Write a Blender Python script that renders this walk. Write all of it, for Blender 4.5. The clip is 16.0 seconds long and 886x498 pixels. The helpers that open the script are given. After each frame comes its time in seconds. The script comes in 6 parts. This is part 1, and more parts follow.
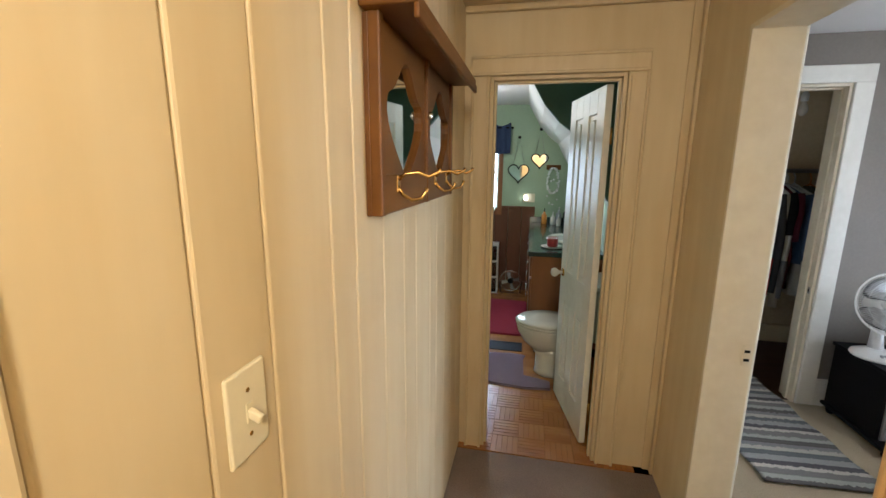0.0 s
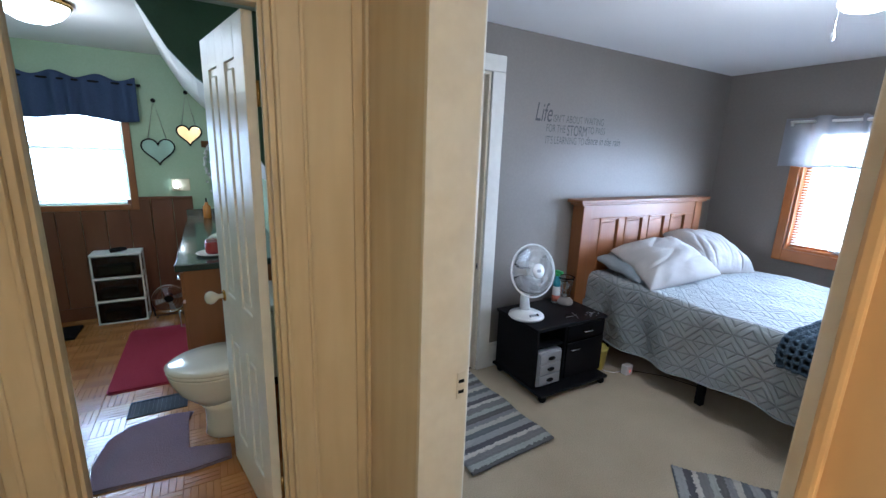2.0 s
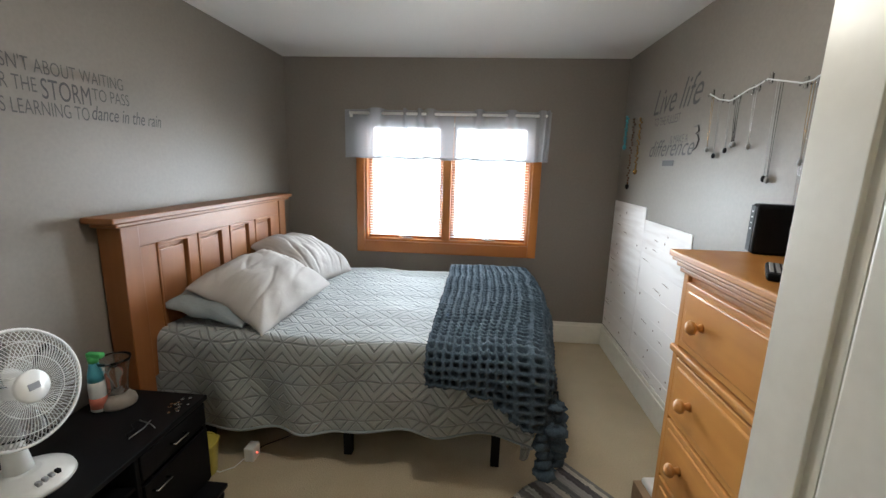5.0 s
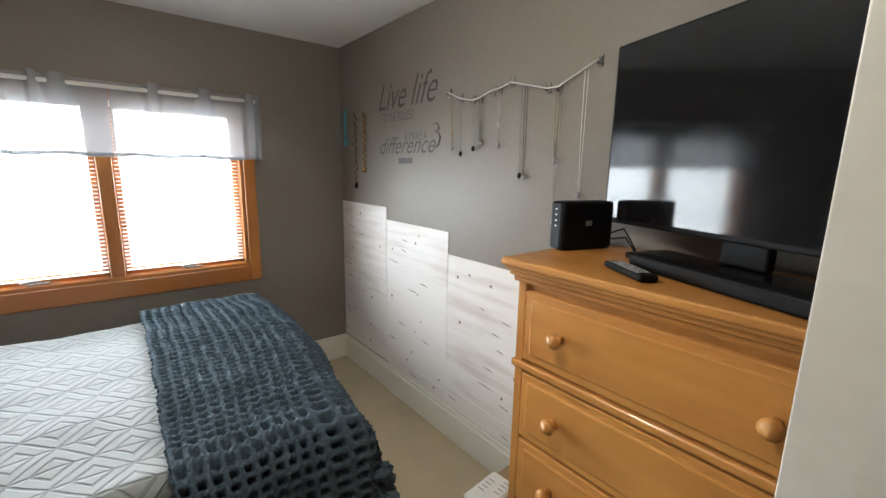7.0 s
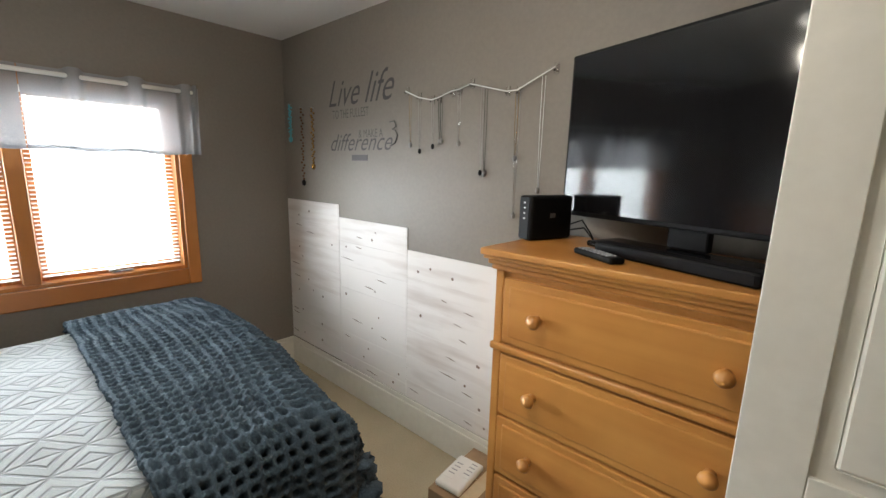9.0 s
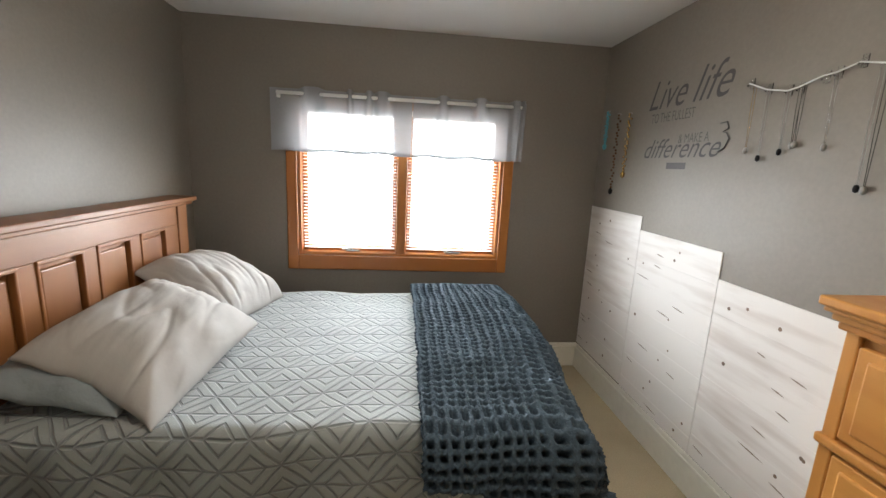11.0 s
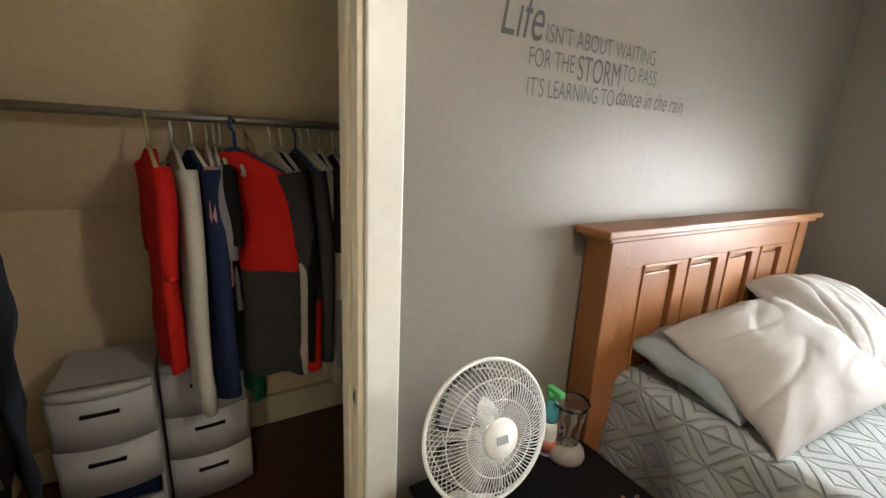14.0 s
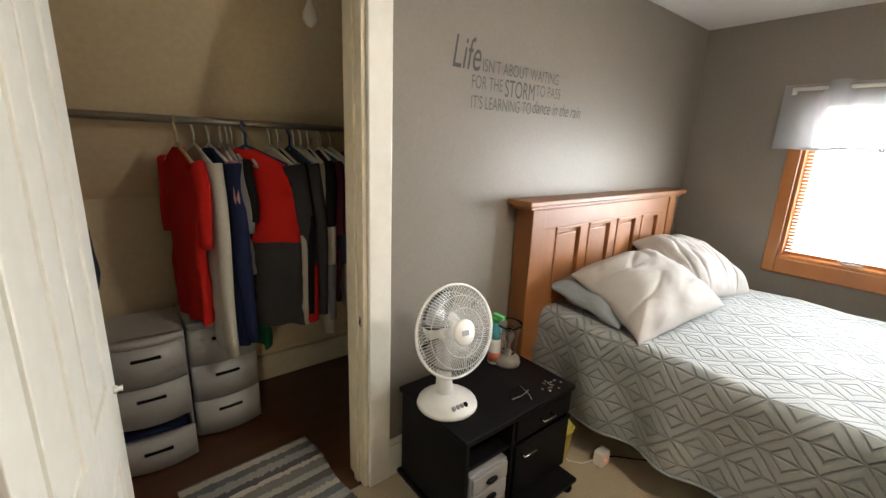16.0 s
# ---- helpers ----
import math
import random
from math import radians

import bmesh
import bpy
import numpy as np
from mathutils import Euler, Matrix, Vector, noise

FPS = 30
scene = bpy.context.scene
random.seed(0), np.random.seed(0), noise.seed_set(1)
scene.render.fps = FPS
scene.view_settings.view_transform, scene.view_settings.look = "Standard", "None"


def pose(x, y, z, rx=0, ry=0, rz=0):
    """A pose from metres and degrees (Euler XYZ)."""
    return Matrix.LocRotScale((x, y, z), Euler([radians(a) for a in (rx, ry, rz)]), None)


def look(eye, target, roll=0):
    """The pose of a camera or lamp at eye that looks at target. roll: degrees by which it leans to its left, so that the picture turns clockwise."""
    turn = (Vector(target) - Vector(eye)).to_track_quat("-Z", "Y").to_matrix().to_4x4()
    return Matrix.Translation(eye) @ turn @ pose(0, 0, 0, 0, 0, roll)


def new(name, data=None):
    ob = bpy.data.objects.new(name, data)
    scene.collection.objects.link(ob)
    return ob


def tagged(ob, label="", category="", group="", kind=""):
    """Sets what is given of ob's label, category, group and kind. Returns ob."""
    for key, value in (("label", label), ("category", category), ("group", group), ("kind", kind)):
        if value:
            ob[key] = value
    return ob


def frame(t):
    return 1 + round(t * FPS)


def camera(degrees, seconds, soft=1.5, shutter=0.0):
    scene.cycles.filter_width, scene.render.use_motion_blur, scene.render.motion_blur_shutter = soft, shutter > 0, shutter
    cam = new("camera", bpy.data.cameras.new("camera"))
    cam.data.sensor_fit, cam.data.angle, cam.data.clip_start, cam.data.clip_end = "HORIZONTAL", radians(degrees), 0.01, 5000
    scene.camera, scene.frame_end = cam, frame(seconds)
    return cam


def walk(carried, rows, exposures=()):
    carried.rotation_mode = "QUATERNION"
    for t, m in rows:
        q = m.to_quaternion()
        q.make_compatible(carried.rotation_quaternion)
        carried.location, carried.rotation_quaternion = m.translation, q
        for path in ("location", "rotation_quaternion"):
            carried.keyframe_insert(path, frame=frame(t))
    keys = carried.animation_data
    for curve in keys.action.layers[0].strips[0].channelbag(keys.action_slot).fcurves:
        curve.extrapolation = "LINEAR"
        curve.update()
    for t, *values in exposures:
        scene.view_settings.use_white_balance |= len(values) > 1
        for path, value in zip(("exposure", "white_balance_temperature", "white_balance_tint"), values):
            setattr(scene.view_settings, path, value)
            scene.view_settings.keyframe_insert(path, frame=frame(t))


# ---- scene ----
cam = camera(93.8, 16.0)
PATH = [
    (0, (-0.006, 0.051, 1.566), (-0.406, 1.971, 1.175), 0.5),
    (0.5, (-0.006, 0.192, 1.578), (-0.045, 2.152, 1.182), 0.7),
    (1, (0.026, 0.354, 1.564), (0.359, 2.282, 1.152), 0.9),
    (1.5, (0.122, 0.56, 1.556), (0.752, 2.409, 1.127), 1.5),
    (2, (0.209, 0.765, 1.55), (1.169, 2.462, 1.104), 2.0),
    (2.5, (0.266, 0.935, 1.549), (1.504, 2.439, 1.094), 2.3),
    (3, (0.353, 1.101, 1.546), (1.881, 2.306, 1.084), 2.4),
    (3.5, (0.5, 1.191, 1.53), (2.226, 2.102, 1.092), 2.7),
    (3.7, (0.575, 1.221, 1.545), (2.339, 2.063, 1.119), 3.0),
    (5.8, (1.303, 1.536, 1.49), (3.224, 1.132, 1.104), 0.5),
    (6, (1.381, 1.554, 1.503), (3.268, 1.012, 1.126), 0.5),
    (6.5, (1.514, 1.575, 1.506), (3.27, 0.693, 1.134), 1.0),
    (7, (1.578, 1.672, 1.511), (3.116, 0.45, 1.133), 1.0),
    (7.5, (1.631, 1.787, 1.501), (2.966, 0.345, 1.128), 1.0),
    (8, (1.641, 1.874, 1.495), (2.819, 0.302, 1.119), 1.1),
    (8.2, (1.641, 1.898, 1.493), (2.792, 0.306, 1.116), 1.1),
    (10.3, (1.633, 1.689, 1.501), (3.443, 0.921, 1.131), 2.7),
    (10.5, (1.628, 1.688, 1.497), (3.495, 1.073, 1.125), 2.8),
    (11, (1.622, 1.722, 1.497), (3.57, 1.5, 1.106), 2.8),
    (11.5, (1.615, 1.706, 1.52), (3.563, 1.856, 1.093), 2.6),
    (12, (1.618, 1.779, 1.512), (3.495, 2.306, 1.067), 2.7),
    (12.5, (1.603, 1.822, 1.52), (3.341, 2.694, 1.05), 2.8),
    (13, (1.579, 1.934, 1.509), (3.084, 3.162, 1.032), 2.6),
    (13.5, (1.532, 2.027, 1.497), (2.796, 3.503, 1.024), 2.6),
    (14, (1.471, 2.084, 1.49), (2.468, 3.751, 1.014), 2.7),
    (14.5, (1.41, 2.069, 1.48), (2.229, 3.83, 1.004), 2.9),
    (15, (1.326, 1.919, 1.5), (2.061, 3.712, 1.004), 3.1),
    (15.5, (1.234, 1.806, 1.502), (2.109, 3.534, 1.004), 2.8),
    (16, (1.089, 1.695, 1.497), (2.306, 3.204, 1.006), 2.3),
]
EXPOSURES = [(0.0, 0.42, 5250, 8), (0.7, 0.5, 4850, 9), (1.5, 0.48, 4550, 9), (2.5, 0.38, 4950, 8), (3.7, 0.19, 5800, 5), (6.0, 0.05, 5900, 5), (8.0, 0.12, 6150, 6),
             (10.3, 0.1, 6150, 6), (11.3, 0.1, 6350, 7), (12.5, 0.2, 6400, 7), (13.5, 0.52, 6400, 7), (14.3, 0.76, 6350, 7), (15.3, 0.74, 6400, 7), (16.0, 0.68, 6500, 7)]
walk(cam, [(t, look(eye, target, roll)) for t, eye, target, roll in PATH], EXPOSURES)

# ---- light ----
world = bpy.data.worlds.new("world")
scene.world = world
world.use_nodes = True
sky = world.node_tree.nodes.new("ShaderNodeTexSky")
sky.sky_type, sky.sun_disc, sky.sun_elevation, sky.sun_rotation = "NISHITA", False, radians(45), radians(200)
world.node_tree.links.new(sky.outputs[0], world.node_tree.nodes["Background"].inputs[0])
world.node_tree.nodes["Background"].inputs[1].default_value = 0.12


def lamp(name, kind, m, power, colour, size=0.1, size_y=None):
    data = bpy.data.lights.new(name, kind)
    data.energy, data.color = power, colour
    if kind == "AREA":
        data.shape, data.size, data.size_y = "RECTANGLE", size, size_y or size
    elif kind == "POINT":
        data.shadow_soft_size = size
    ob = new(name, data)
    ob.matrix_basis = m
    return ob


# daylight standing in the openings of the bedroom and bathroom windows
lamp("window_daylight", "AREA", look((4.72, 1.69, 1.36), (0, 1.69, 1.30)), 94, (0.95, 0.98, 1.0), 1.38, 1.0)
lamp("bathroom_daylight", "AREA", look((-0.745, 5.50, 1.50), (-0.745, 0, 1.4)), 24, (0.9, 0.96, 1.0), 0.66, 0.92)
# ceiling lamps that are switched on; the hall one is added, unseen
lamp("bedroom_lamp_glow", "POINT", pose(2.44, 1.50, 2.03), 21, (1.0, 0.87, 0.72), 0.07)
lamp("bathroom_lamp_glow", "POINT", pose(-0.56, 4.05, 2.04), 5, (1.0, 0.85, 0.66), 0.09)
lamp("unseen_hall_lamp_glow", "POINT", pose(0.15, -0.50, 1.98), 34, (1.0, 0.79, 0.50), 0.08)

# ---- materials ----
def rgb(c):
    return (*c, 1.0)


def material(name, a, b=None, rough=0.6, scale=30.0, fine=0.05, bump=0.15, metal=0.0, stretch=(1, 1, 1), patch=2.0, coat=0.0, rough_var=0.08, coords="Object", spec=0.5, lo=0.36, hi=0.76):
    """Colour a to b in grain, a slow change over the surface, and fine relief."""
    m = bpy.data.materials.new(name)
    m.use_nodes = True
    n, l = m.node_tree.nodes, m.node_tree.links
    bsdf = n["Principled BSDF"]
    b = b or tuple(c * 0.82 for c in a)
    tc = n.new("ShaderNodeTexCoord")
    mp = n.new("ShaderNodeMapping")
    mp.inputs["Scale"].default_value = stretch
    l.new(tc.outputs[coords], mp.inputs["Vector"])
    grain = n.new("ShaderNodeTexNoise")
    grain.inputs["Scale"].default_value, grain.inputs["Detail"].default_value = scale, 6
    l.new(mp.outputs[0], grain.inputs["Vector"])
    slow = n.new("ShaderNodeTexNoise")
    slow.inputs["Scale"].default_value, slow.inputs["Detail"].default_value = patch, 3
    l.new(tc.outputs[coords], slow.inputs["Vector"])
    both = n.new("ShaderNodeMath")
    both.operation = "MULTIPLY_ADD"
    both.inputs[1].default_value, both.inputs[2].default_value = 0.6, 0.0
    l.new(grain.outputs[0], both.inputs[0])
    add = n.new("ShaderNodeMath")
    add.operation = "MULTIPLY_ADD"
    add.inputs[1].default_value = 0.4
    l.new(slow.outputs[0], add.inputs[0])
    l.new(both.outputs[0], add.inputs[2])
    info = n.new("ShaderNodeObjectInfo")
    vary = n.new("ShaderNodeMath")
    vary.operation = "MULTIPLY_ADD"
    vary.inputs[1].default_value = 0.16
    l.new(info.outputs["Random"], vary.inputs[0])
    l.new(add.outputs[0], vary.inputs[2])
    ramp = n.new("ShaderNodeValToRGB")
    ramp.color_ramp.elements[0].position, ramp.color_ramp.elements[0].color = lo, rgb(a)
    ramp.color_ramp.elements[1].position, ramp.color_ramp.elements[1].color = hi, rgb(b)
    l.new(vary.outputs[0], ramp.inputs[0])
    l.new(ramp.outputs[0], bsdf.inputs["Base Color"])
    rr = n.new("ShaderNodeMapRange")
    rr.inputs["To Min"].default_value, rr.inputs["To Max"].default_value = max(rough - rough_var, 0.02), min(rough + rough_var, 1)
    l.new(slow.outputs[0], rr.inputs["Value"])
    l.new(rr.outputs[0], bsdf.inputs["Roughness"])
    bsdf.inputs["Metallic"].default_value = metal
    bsdf.inputs["Coat Weight"].default_value = coat
    bsdf.inputs["Specular IOR Level"].default_value = spec
    if bump:
        bp = n.new("ShaderNodeBump")
        bp.inputs["Strength"].default_value, bp.inputs["Distance"].default_value = bump, fine
        l.new(grain.outputs[0], bp.inputs["Height"])
        l.new(bp.outputs[0], bsdf.inputs["Normal"])
    return m


def glow(name, colour, strength):
    m = bpy.data.materials.new(name)
    m.use_nodes = True
    s = m.node_tree.nodes["Principled BSDF"]
    s.inputs["Base Color"].default_value = rgb(colour)
    s.inputs["Emission Color"].default_value = rgb(colour)
    s.inputs["Emission Strength"].default_value = strength
    return m


def clear(name, colour=(1, 1, 1), rough=0.02):
    m = bpy.data.materials.new(name)
    m.use_nodes = True
    s = m.node_tree.nodes["Principled BSDF"]
    s.inputs["Base Color"].default_value = rgb(colour)
    s.inputs["Roughness"].default_value = rough
    s.inputs["Transmission Weight"].default_value = 1.0
    s.inputs["IOR"].default_value = 1.45
    return m


def sheer(name, colour, see=0.35):
    """Thin cloth: part of the light comes through it scattered, part straight."""
    m = bpy.data.materials.new(name)
    m.use_nodes = True
    n, l = m.node_tree.nodes, m.node_tree.links
    out = n["Material Output"]
    n.remove(n["Principled BSDF"])
    d, t, s = n.new("ShaderNodeBsdfDiffuse"), n.new("ShaderNodeBsdfTranslucent"), n.new("ShaderNodeBsdfTransparent")
    tc, w = n.new("ShaderNodeTexCoord"), n.new("ShaderNodeTexNoise")
    w.inputs["Scale"].default_value = 220
    l.new(tc.outputs["Object"], w.inputs["Vector"])
    mx = n.new("ShaderNodeMix")
    mx.data_type = "RGBA"
    mx.inputs["A"].default_value, mx.inputs["B"].default_value = rgb(colour), rgb(tuple(c * 0.75 for c in colour))
    l.new(w.outputs[0], mx.inputs["Factor"])
    for node in (d, t):
        l.new(mx.outputs["Result"], node.inputs["Color"])
    a, b = n.new("ShaderNodeMixShader"), n.new("ShaderNodeMixShader")
    a.inputs[0].default_value, b.inputs[0].default_value = 0.25, see
    l.new(d.outputs[0], a.inputs[1])
    l.new(t.outputs[0], a.inputs[2])
    l.new(a.outputs[0], b.inputs[1])
    l.new(s.outputs[0], b.inputs[2])
    l.new(b.outputs[0], out.inputs["Surface"])
    return m


def math_node(n, l, op, a, b=None):
    k = n.new("ShaderNodeMath")
    k.operation = op
    for i, v in enumerate((a, b)):
        if v is None:
            continue
        if isinstance(v, (int, float)):
            k.inputs[i].default_value = v
        else:
            l.new(v, k.inputs[i])
    return k.outputs[0]


def quilt_material(name):
    """Quilted cloth: nested lozenges, two to a repeat, stitched lines darker and sunk."""
    m = bpy.data.materials.new(name)
    m.use_nodes = True
    n, l = m.node_tree.nodes, m.node_tree.links
    bsdf = n["Principled BSDF"]
    uv = n.new("ShaderNodeUVMap")
    sep = n.new("ShaderNodeSeparateXYZ")
    l.new(uv.outputs[0], sep.inputs[0])
    u = math_node(n, l, "MULTIPLY", sep.outputs[0], 1 / 0.20)
    v = math_node(n, l, "MULTIPLY", sep.outputs[1], 1 / 0.18)
    du = math_node(n, l, "ABSOLUTE", math_node(n, l, "SUBTRACT", math_node(n, l, "FRACT", u), 0.5))
    dv = math_node(n, l, "ABSOLUTE", math_node(n, l, "SUBTRACT", math_node(n, l, "FRACT", v), 0.5))
    off = math_node(n, l, "ABSOLUTE", math_node(n, l, "SUBTRACT", math_node(n, l, "ADD", du, dv), 0.5))
    ring = math_node(n, l, "MINIMUM", off, math_node(n, l, "ABSOLUTE", math_node(n, l, "SUBTRACT", off, 0.25)))
    row = math_node(n, l, "MINIMUM", du, math_node(n, l, "SUBTRACT", 0.5, du))
    near = math_node(n, l, "MINIMUM", ring, math_node(n, l, "ADD", row, 0.008))
    line = n.new("ShaderNodeMapRange")
    line.interpolation_type = "SMOOTHSTEP"
    line.inputs["From Min"].default_value, line.inputs["From Max"].default_value = 0.046, 0.014
    l.new(near, line.inputs["Value"])
    tc, w = n.new("ShaderNodeTexCoord"), n.new("ShaderNodeTexNoise")
    w.inputs["Scale"].default_value, w.inputs["Detail"].default_value = 260, 4
    l.new(tc.outputs["Object"], w.inputs["Vector"])
    slow = n.new("ShaderNodeTexNoise")
    slow.inputs["Scale"].default_value = 6
    l.new(tc.outputs["Object"], slow.inputs["Vector"])
    fac = math_node(n, l, "MULTIPLY", line.outputs[0], math_node(n, l, "ADD", 0.55, math_node(n, l, "MULTIPLY", slow.outputs[0], 0.6)))
    mx = n.new("ShaderNodeMix")
    mx.data_type = "RGBA"
    mx.inputs["A"].default_value, mx.inputs["B"].default_value = (0.305, 0.328, 0.326, 1), (0.198, 0.216, 0.218, 1)
    l.new(fac, mx.inputs["Factor"])
    l.new(mx.outputs["Result"], bsdf.inputs["Base Color"])
    bsdf.inputs["Roughness"].default_value = 0.75
    bsdf.inputs["Sheen Weight"].default_value = 0.25
    hgt = math_node(n, l, "ADD", math_node(n, l, "MULTIPLY", line.outputs[0], -1.0), math_node(n, l, "MULTIPLY", w.outputs[0], 0.25))
    bp = n.new("ShaderNodeBump")
    bp.inputs["Strength"].default_value, bp.inputs["Distance"].default_value = 1.0, 0.0065
    l.new(hgt, bp.inputs["Height"])
    l.new(bp.outputs[0], bsdf.inputs["Normal"])
    return m


def stripe_material(name, axis=1, pitch=0.34):
    """Woven rag rug: bands of blue grey, cream and charcoal of uneven width."""
    m = bpy.data.materials.new(name)
    m.use_nodes = True
    n, l = m.node_tree.nodes, m.node_tree.links
    bsdf = n["Principled BSDF"]
    tc = n.new("ShaderNodeTexCoord")
    w = n.new("ShaderNodeTexNoise")
    w.inputs["Scale"].default_value, w.inputs["Detail"].default_value = 55, 3
    l.new(tc.outputs["Object"], w.inputs["Vector"])
    sep = n.new("ShaderNodeSeparateXYZ")
    l.new(tc.outputs["Object"], sep.inputs[0])
    shift = math_node(n, l, "MULTIPLY", math_node(n, l, "SUBTRACT", w.outputs[0], 0.5), 0.03)
    pos = math_node(n, l, "FRACT", math_node(n, l, "MULTIPLY", math_node(n, l, "ADD", sep.outputs[axis], shift), 1 / pitch))
    r = n.new("ShaderNodeValToRGB")
    r.color_ramp.interpolation = "CONSTANT"
    cols = [(0.0, (0.11, 0.108, 0.105)), (0.12, (0.36, 0.37, 0.34)), (0.22, (0.19, 0.188, 0.185)), (0.36, (0.50, 0.47, 0.42)), (0.44, (0.09, 0.09, 0.10)),
            (0.55, (0.31, 0.315, 0.31)), (0.68, (0.13, 0.14, 0.15)), (0.8, (0.44, 0.42, 0.37)), (0.9, (0.22, 0.222, 0.225))]
    r.color_ramp.elements[0].color = rgb(cols[0][1])
    r.color_ramp.elements[1].position, r.color_ramp.elements[1].color = cols[1][0], rgb(cols[1][1])
    for q, c in cols[2:]:
        r.color_ramp.elements.new(q).color = rgb(c)
    l.new(pos, r.inputs[0])
    l.new(r.outputs[0], bsdf.inputs["Base Color"])
    bsdf.inputs["Roughness"].default_value = 0.95
    bp = n.new("ShaderNodeBump")
    bp.inputs["Strength"].default_value, bp.inputs["Distance"].default_value = 0.8, 0.01
    l.new(w.outputs[0], bp.inputs["Height"])
    l.new(bp.outputs[0], bsdf.inputs["Normal"])
    return m


M = {}
M["taupe"] = material("taupe_paint", (0.228, 0.203, 0.175), (0.200, 0.177, 0.153), 0.43, 60, 0.002, 0.05, patch=1.4, rough_var=0.07, spec=0.22)
M["cream_panel"] = material("cream_panel", (0.68, 0.575, 0.375), (0.58, 0.46, 0.265), 0.5, 14, 0.004, 0.1, stretch=(1, 1, 0.12), patch=3)
M["cream_trim"] = material("cream_trim", (0.66, 0.55, 0.35), (0.54, 0.42, 0.235), 0.4, 20, 0.003, 0.12, stretch=(1, 1, 0.2))
M["white_trim"] = material("white_trim", (0.78, 0.76, 0.69), (0.70, 0.68, 0.61), 0.36, 25, 0.003, 0.1, patch=4)
M["old_trim"] = material("old_trim", (0.72, 0.65, 0.50), (0.64, 0.565, 0.42), 0.42, 25, 0.003, 0.12, patch=5)
M["pine"] = material("raw_pine", (0.66, 0.44, 0.20), (0.52, 0.32, 0.12), 0.5, 10, 0.003, 0.1, stretch=(1, 1, 0.07))
M["ceiling"] = material("ceiling_paint", (0.82, 0.80, 0.78), (0.76, 0.74, 0.72), 0.8, 120, 0.004, 0.25, patch=1.2)
M["carpet"] = material("beige_carpet", (0.56, 0.475, 0.33), (0.42, 0.35, 0.235), 0.97, 160, 0.012, 0.8, patch=3.5)
M["hall_carpet"] = material("mauve_carpet", (0.27, 0.21, 0.18), (0.18, 0.135, 0.115), 0.97, 150, 0.012, 0.8, patch=5)
M["closet_floor"] = material("closet_boards", (0.11, 0.045, 0.02), (0.06, 0.025, 0.012), 0.45, 12, 0.003, 0.2, stretch=(0.1, 1, 1))
M["closet_wall"] = material("closet_board", (0.68, 0.57, 0.39), (0.58, 0.47, 0.30), 0.75, 40, 0.003, 0.15, patch=1.5)
M["mint"] = material("mint_paint", (0.42, 0.52, 0.36), (0.36, 0.46, 0.31), 0.55, 90, 0.002, 0.1)
M["dark_green"] = material("dark_green_paint", (0.10, 0.17, 0.13), (0.08, 0.14, 0.105), 0.6, 90, 0.002, 0.1)
M["parquet"] = material("oak_parquet", (0.44, 0.20, 0.05), (0.26, 0.10, 0.022), 0.24, 9, 0.002, 0.1, stretch=(1, 0.12, 1), coat=0.3)
M["parquet_cross"] = material("oak_parquet_cross", (0.44, 0.20, 0.05), (0.26, 0.10, 0.022), 0.24, 9, 0.002, 0.1, stretch=(0.12, 1, 1), coat=0.3)
M["wainscot"] = material("wainscot_wood", (0.17, 0.065, 0.028), (0.11, 0.038, 0.016), 0.42, 10, 0.002, 0.12, stretch=(1, 1, 0.1))
M["cherry"] = material("cherry_wood", (0.29, 0.112, 0.030), (0.19, 0.066, 0.016), 0.44, 9, 0.002, 0.08, stretch=(1, 1, 0.1), coat=0.05)
M["cherry_h"] = material("cherry_wood_level", (0.29, 0.112, 0.030), (0.19, 0.066, 0.016), 0.44, 9, 0.002, 0.08, stretch=(0.1, 1, 1), coat=0.05)
M["oak"] = material("honey_maple", (0.57, 0.275, 0.070), (0.39, 0.155, 0.032), 0.36, 9, 0.002, 0.08, stretch=(0.08, 1, 1.6), coat=0.25, patch=5)
M["oak_v"] = material("honey_maple_upright", (0.57, 0.275, 0.070), (0.39, 0.155, 0.032), 0.36, 9, 0.002, 0.08, stretch=(1.6, 1, 0.08), coat=0.25, patch=5)
M["sash"] = material("orange_pine", (0.48, 0.185, 0.035), (0.34, 0.11, 0.018), 0.35, 9, 0.002, 0.08, stretch=(1, 0.12, 0.12), coat=0.25)
M["rack"] = material("rack_wood", (0.195, 0.078, 0.009), (0.075, 0.027, 0.004), 0.45, 8, 0.002, 0.1, stretch=(1, 0.12, 1), coat=0.03, spec=0.3)
M["black"] = material("black_laminate", (0.006, 0.006, 0.007), (0.004, 0.004, 0.005), 0.5, 60, 0.002, 0.1, spec=0.14)
M["black_gloss"] = material("black_gloss", (0.008, 0.008, 0.009), (0.006, 0.006, 0.007), 0.08, 60, 0.001, 0, rough_var=0.02)
M["black_matt"] = material("black_plastic", (0.006, 0.006, 0.0065), (0.004, 0.004, 0.0045), 0.55, 80, 0.001, 0.1, spec=0.14)
M["white_plastic"] = material("white_plastic", (0.80, 0.80, 0.78), (0.76, 0.76, 0.74), 0.32, 60, 0.001, 0)
M["grey_plastic"] = material("grey_plastic", (0.36, 0.37, 0.39), (0.32, 0.33, 0.35), 0.42, 60, 0.001, 0.05)
M["bin"] = material("grey_bin_plastic", (0.46, 0.46, 0.46), (0.41, 0.41, 0.41), 0.45, 60, 0.001, 0.05)
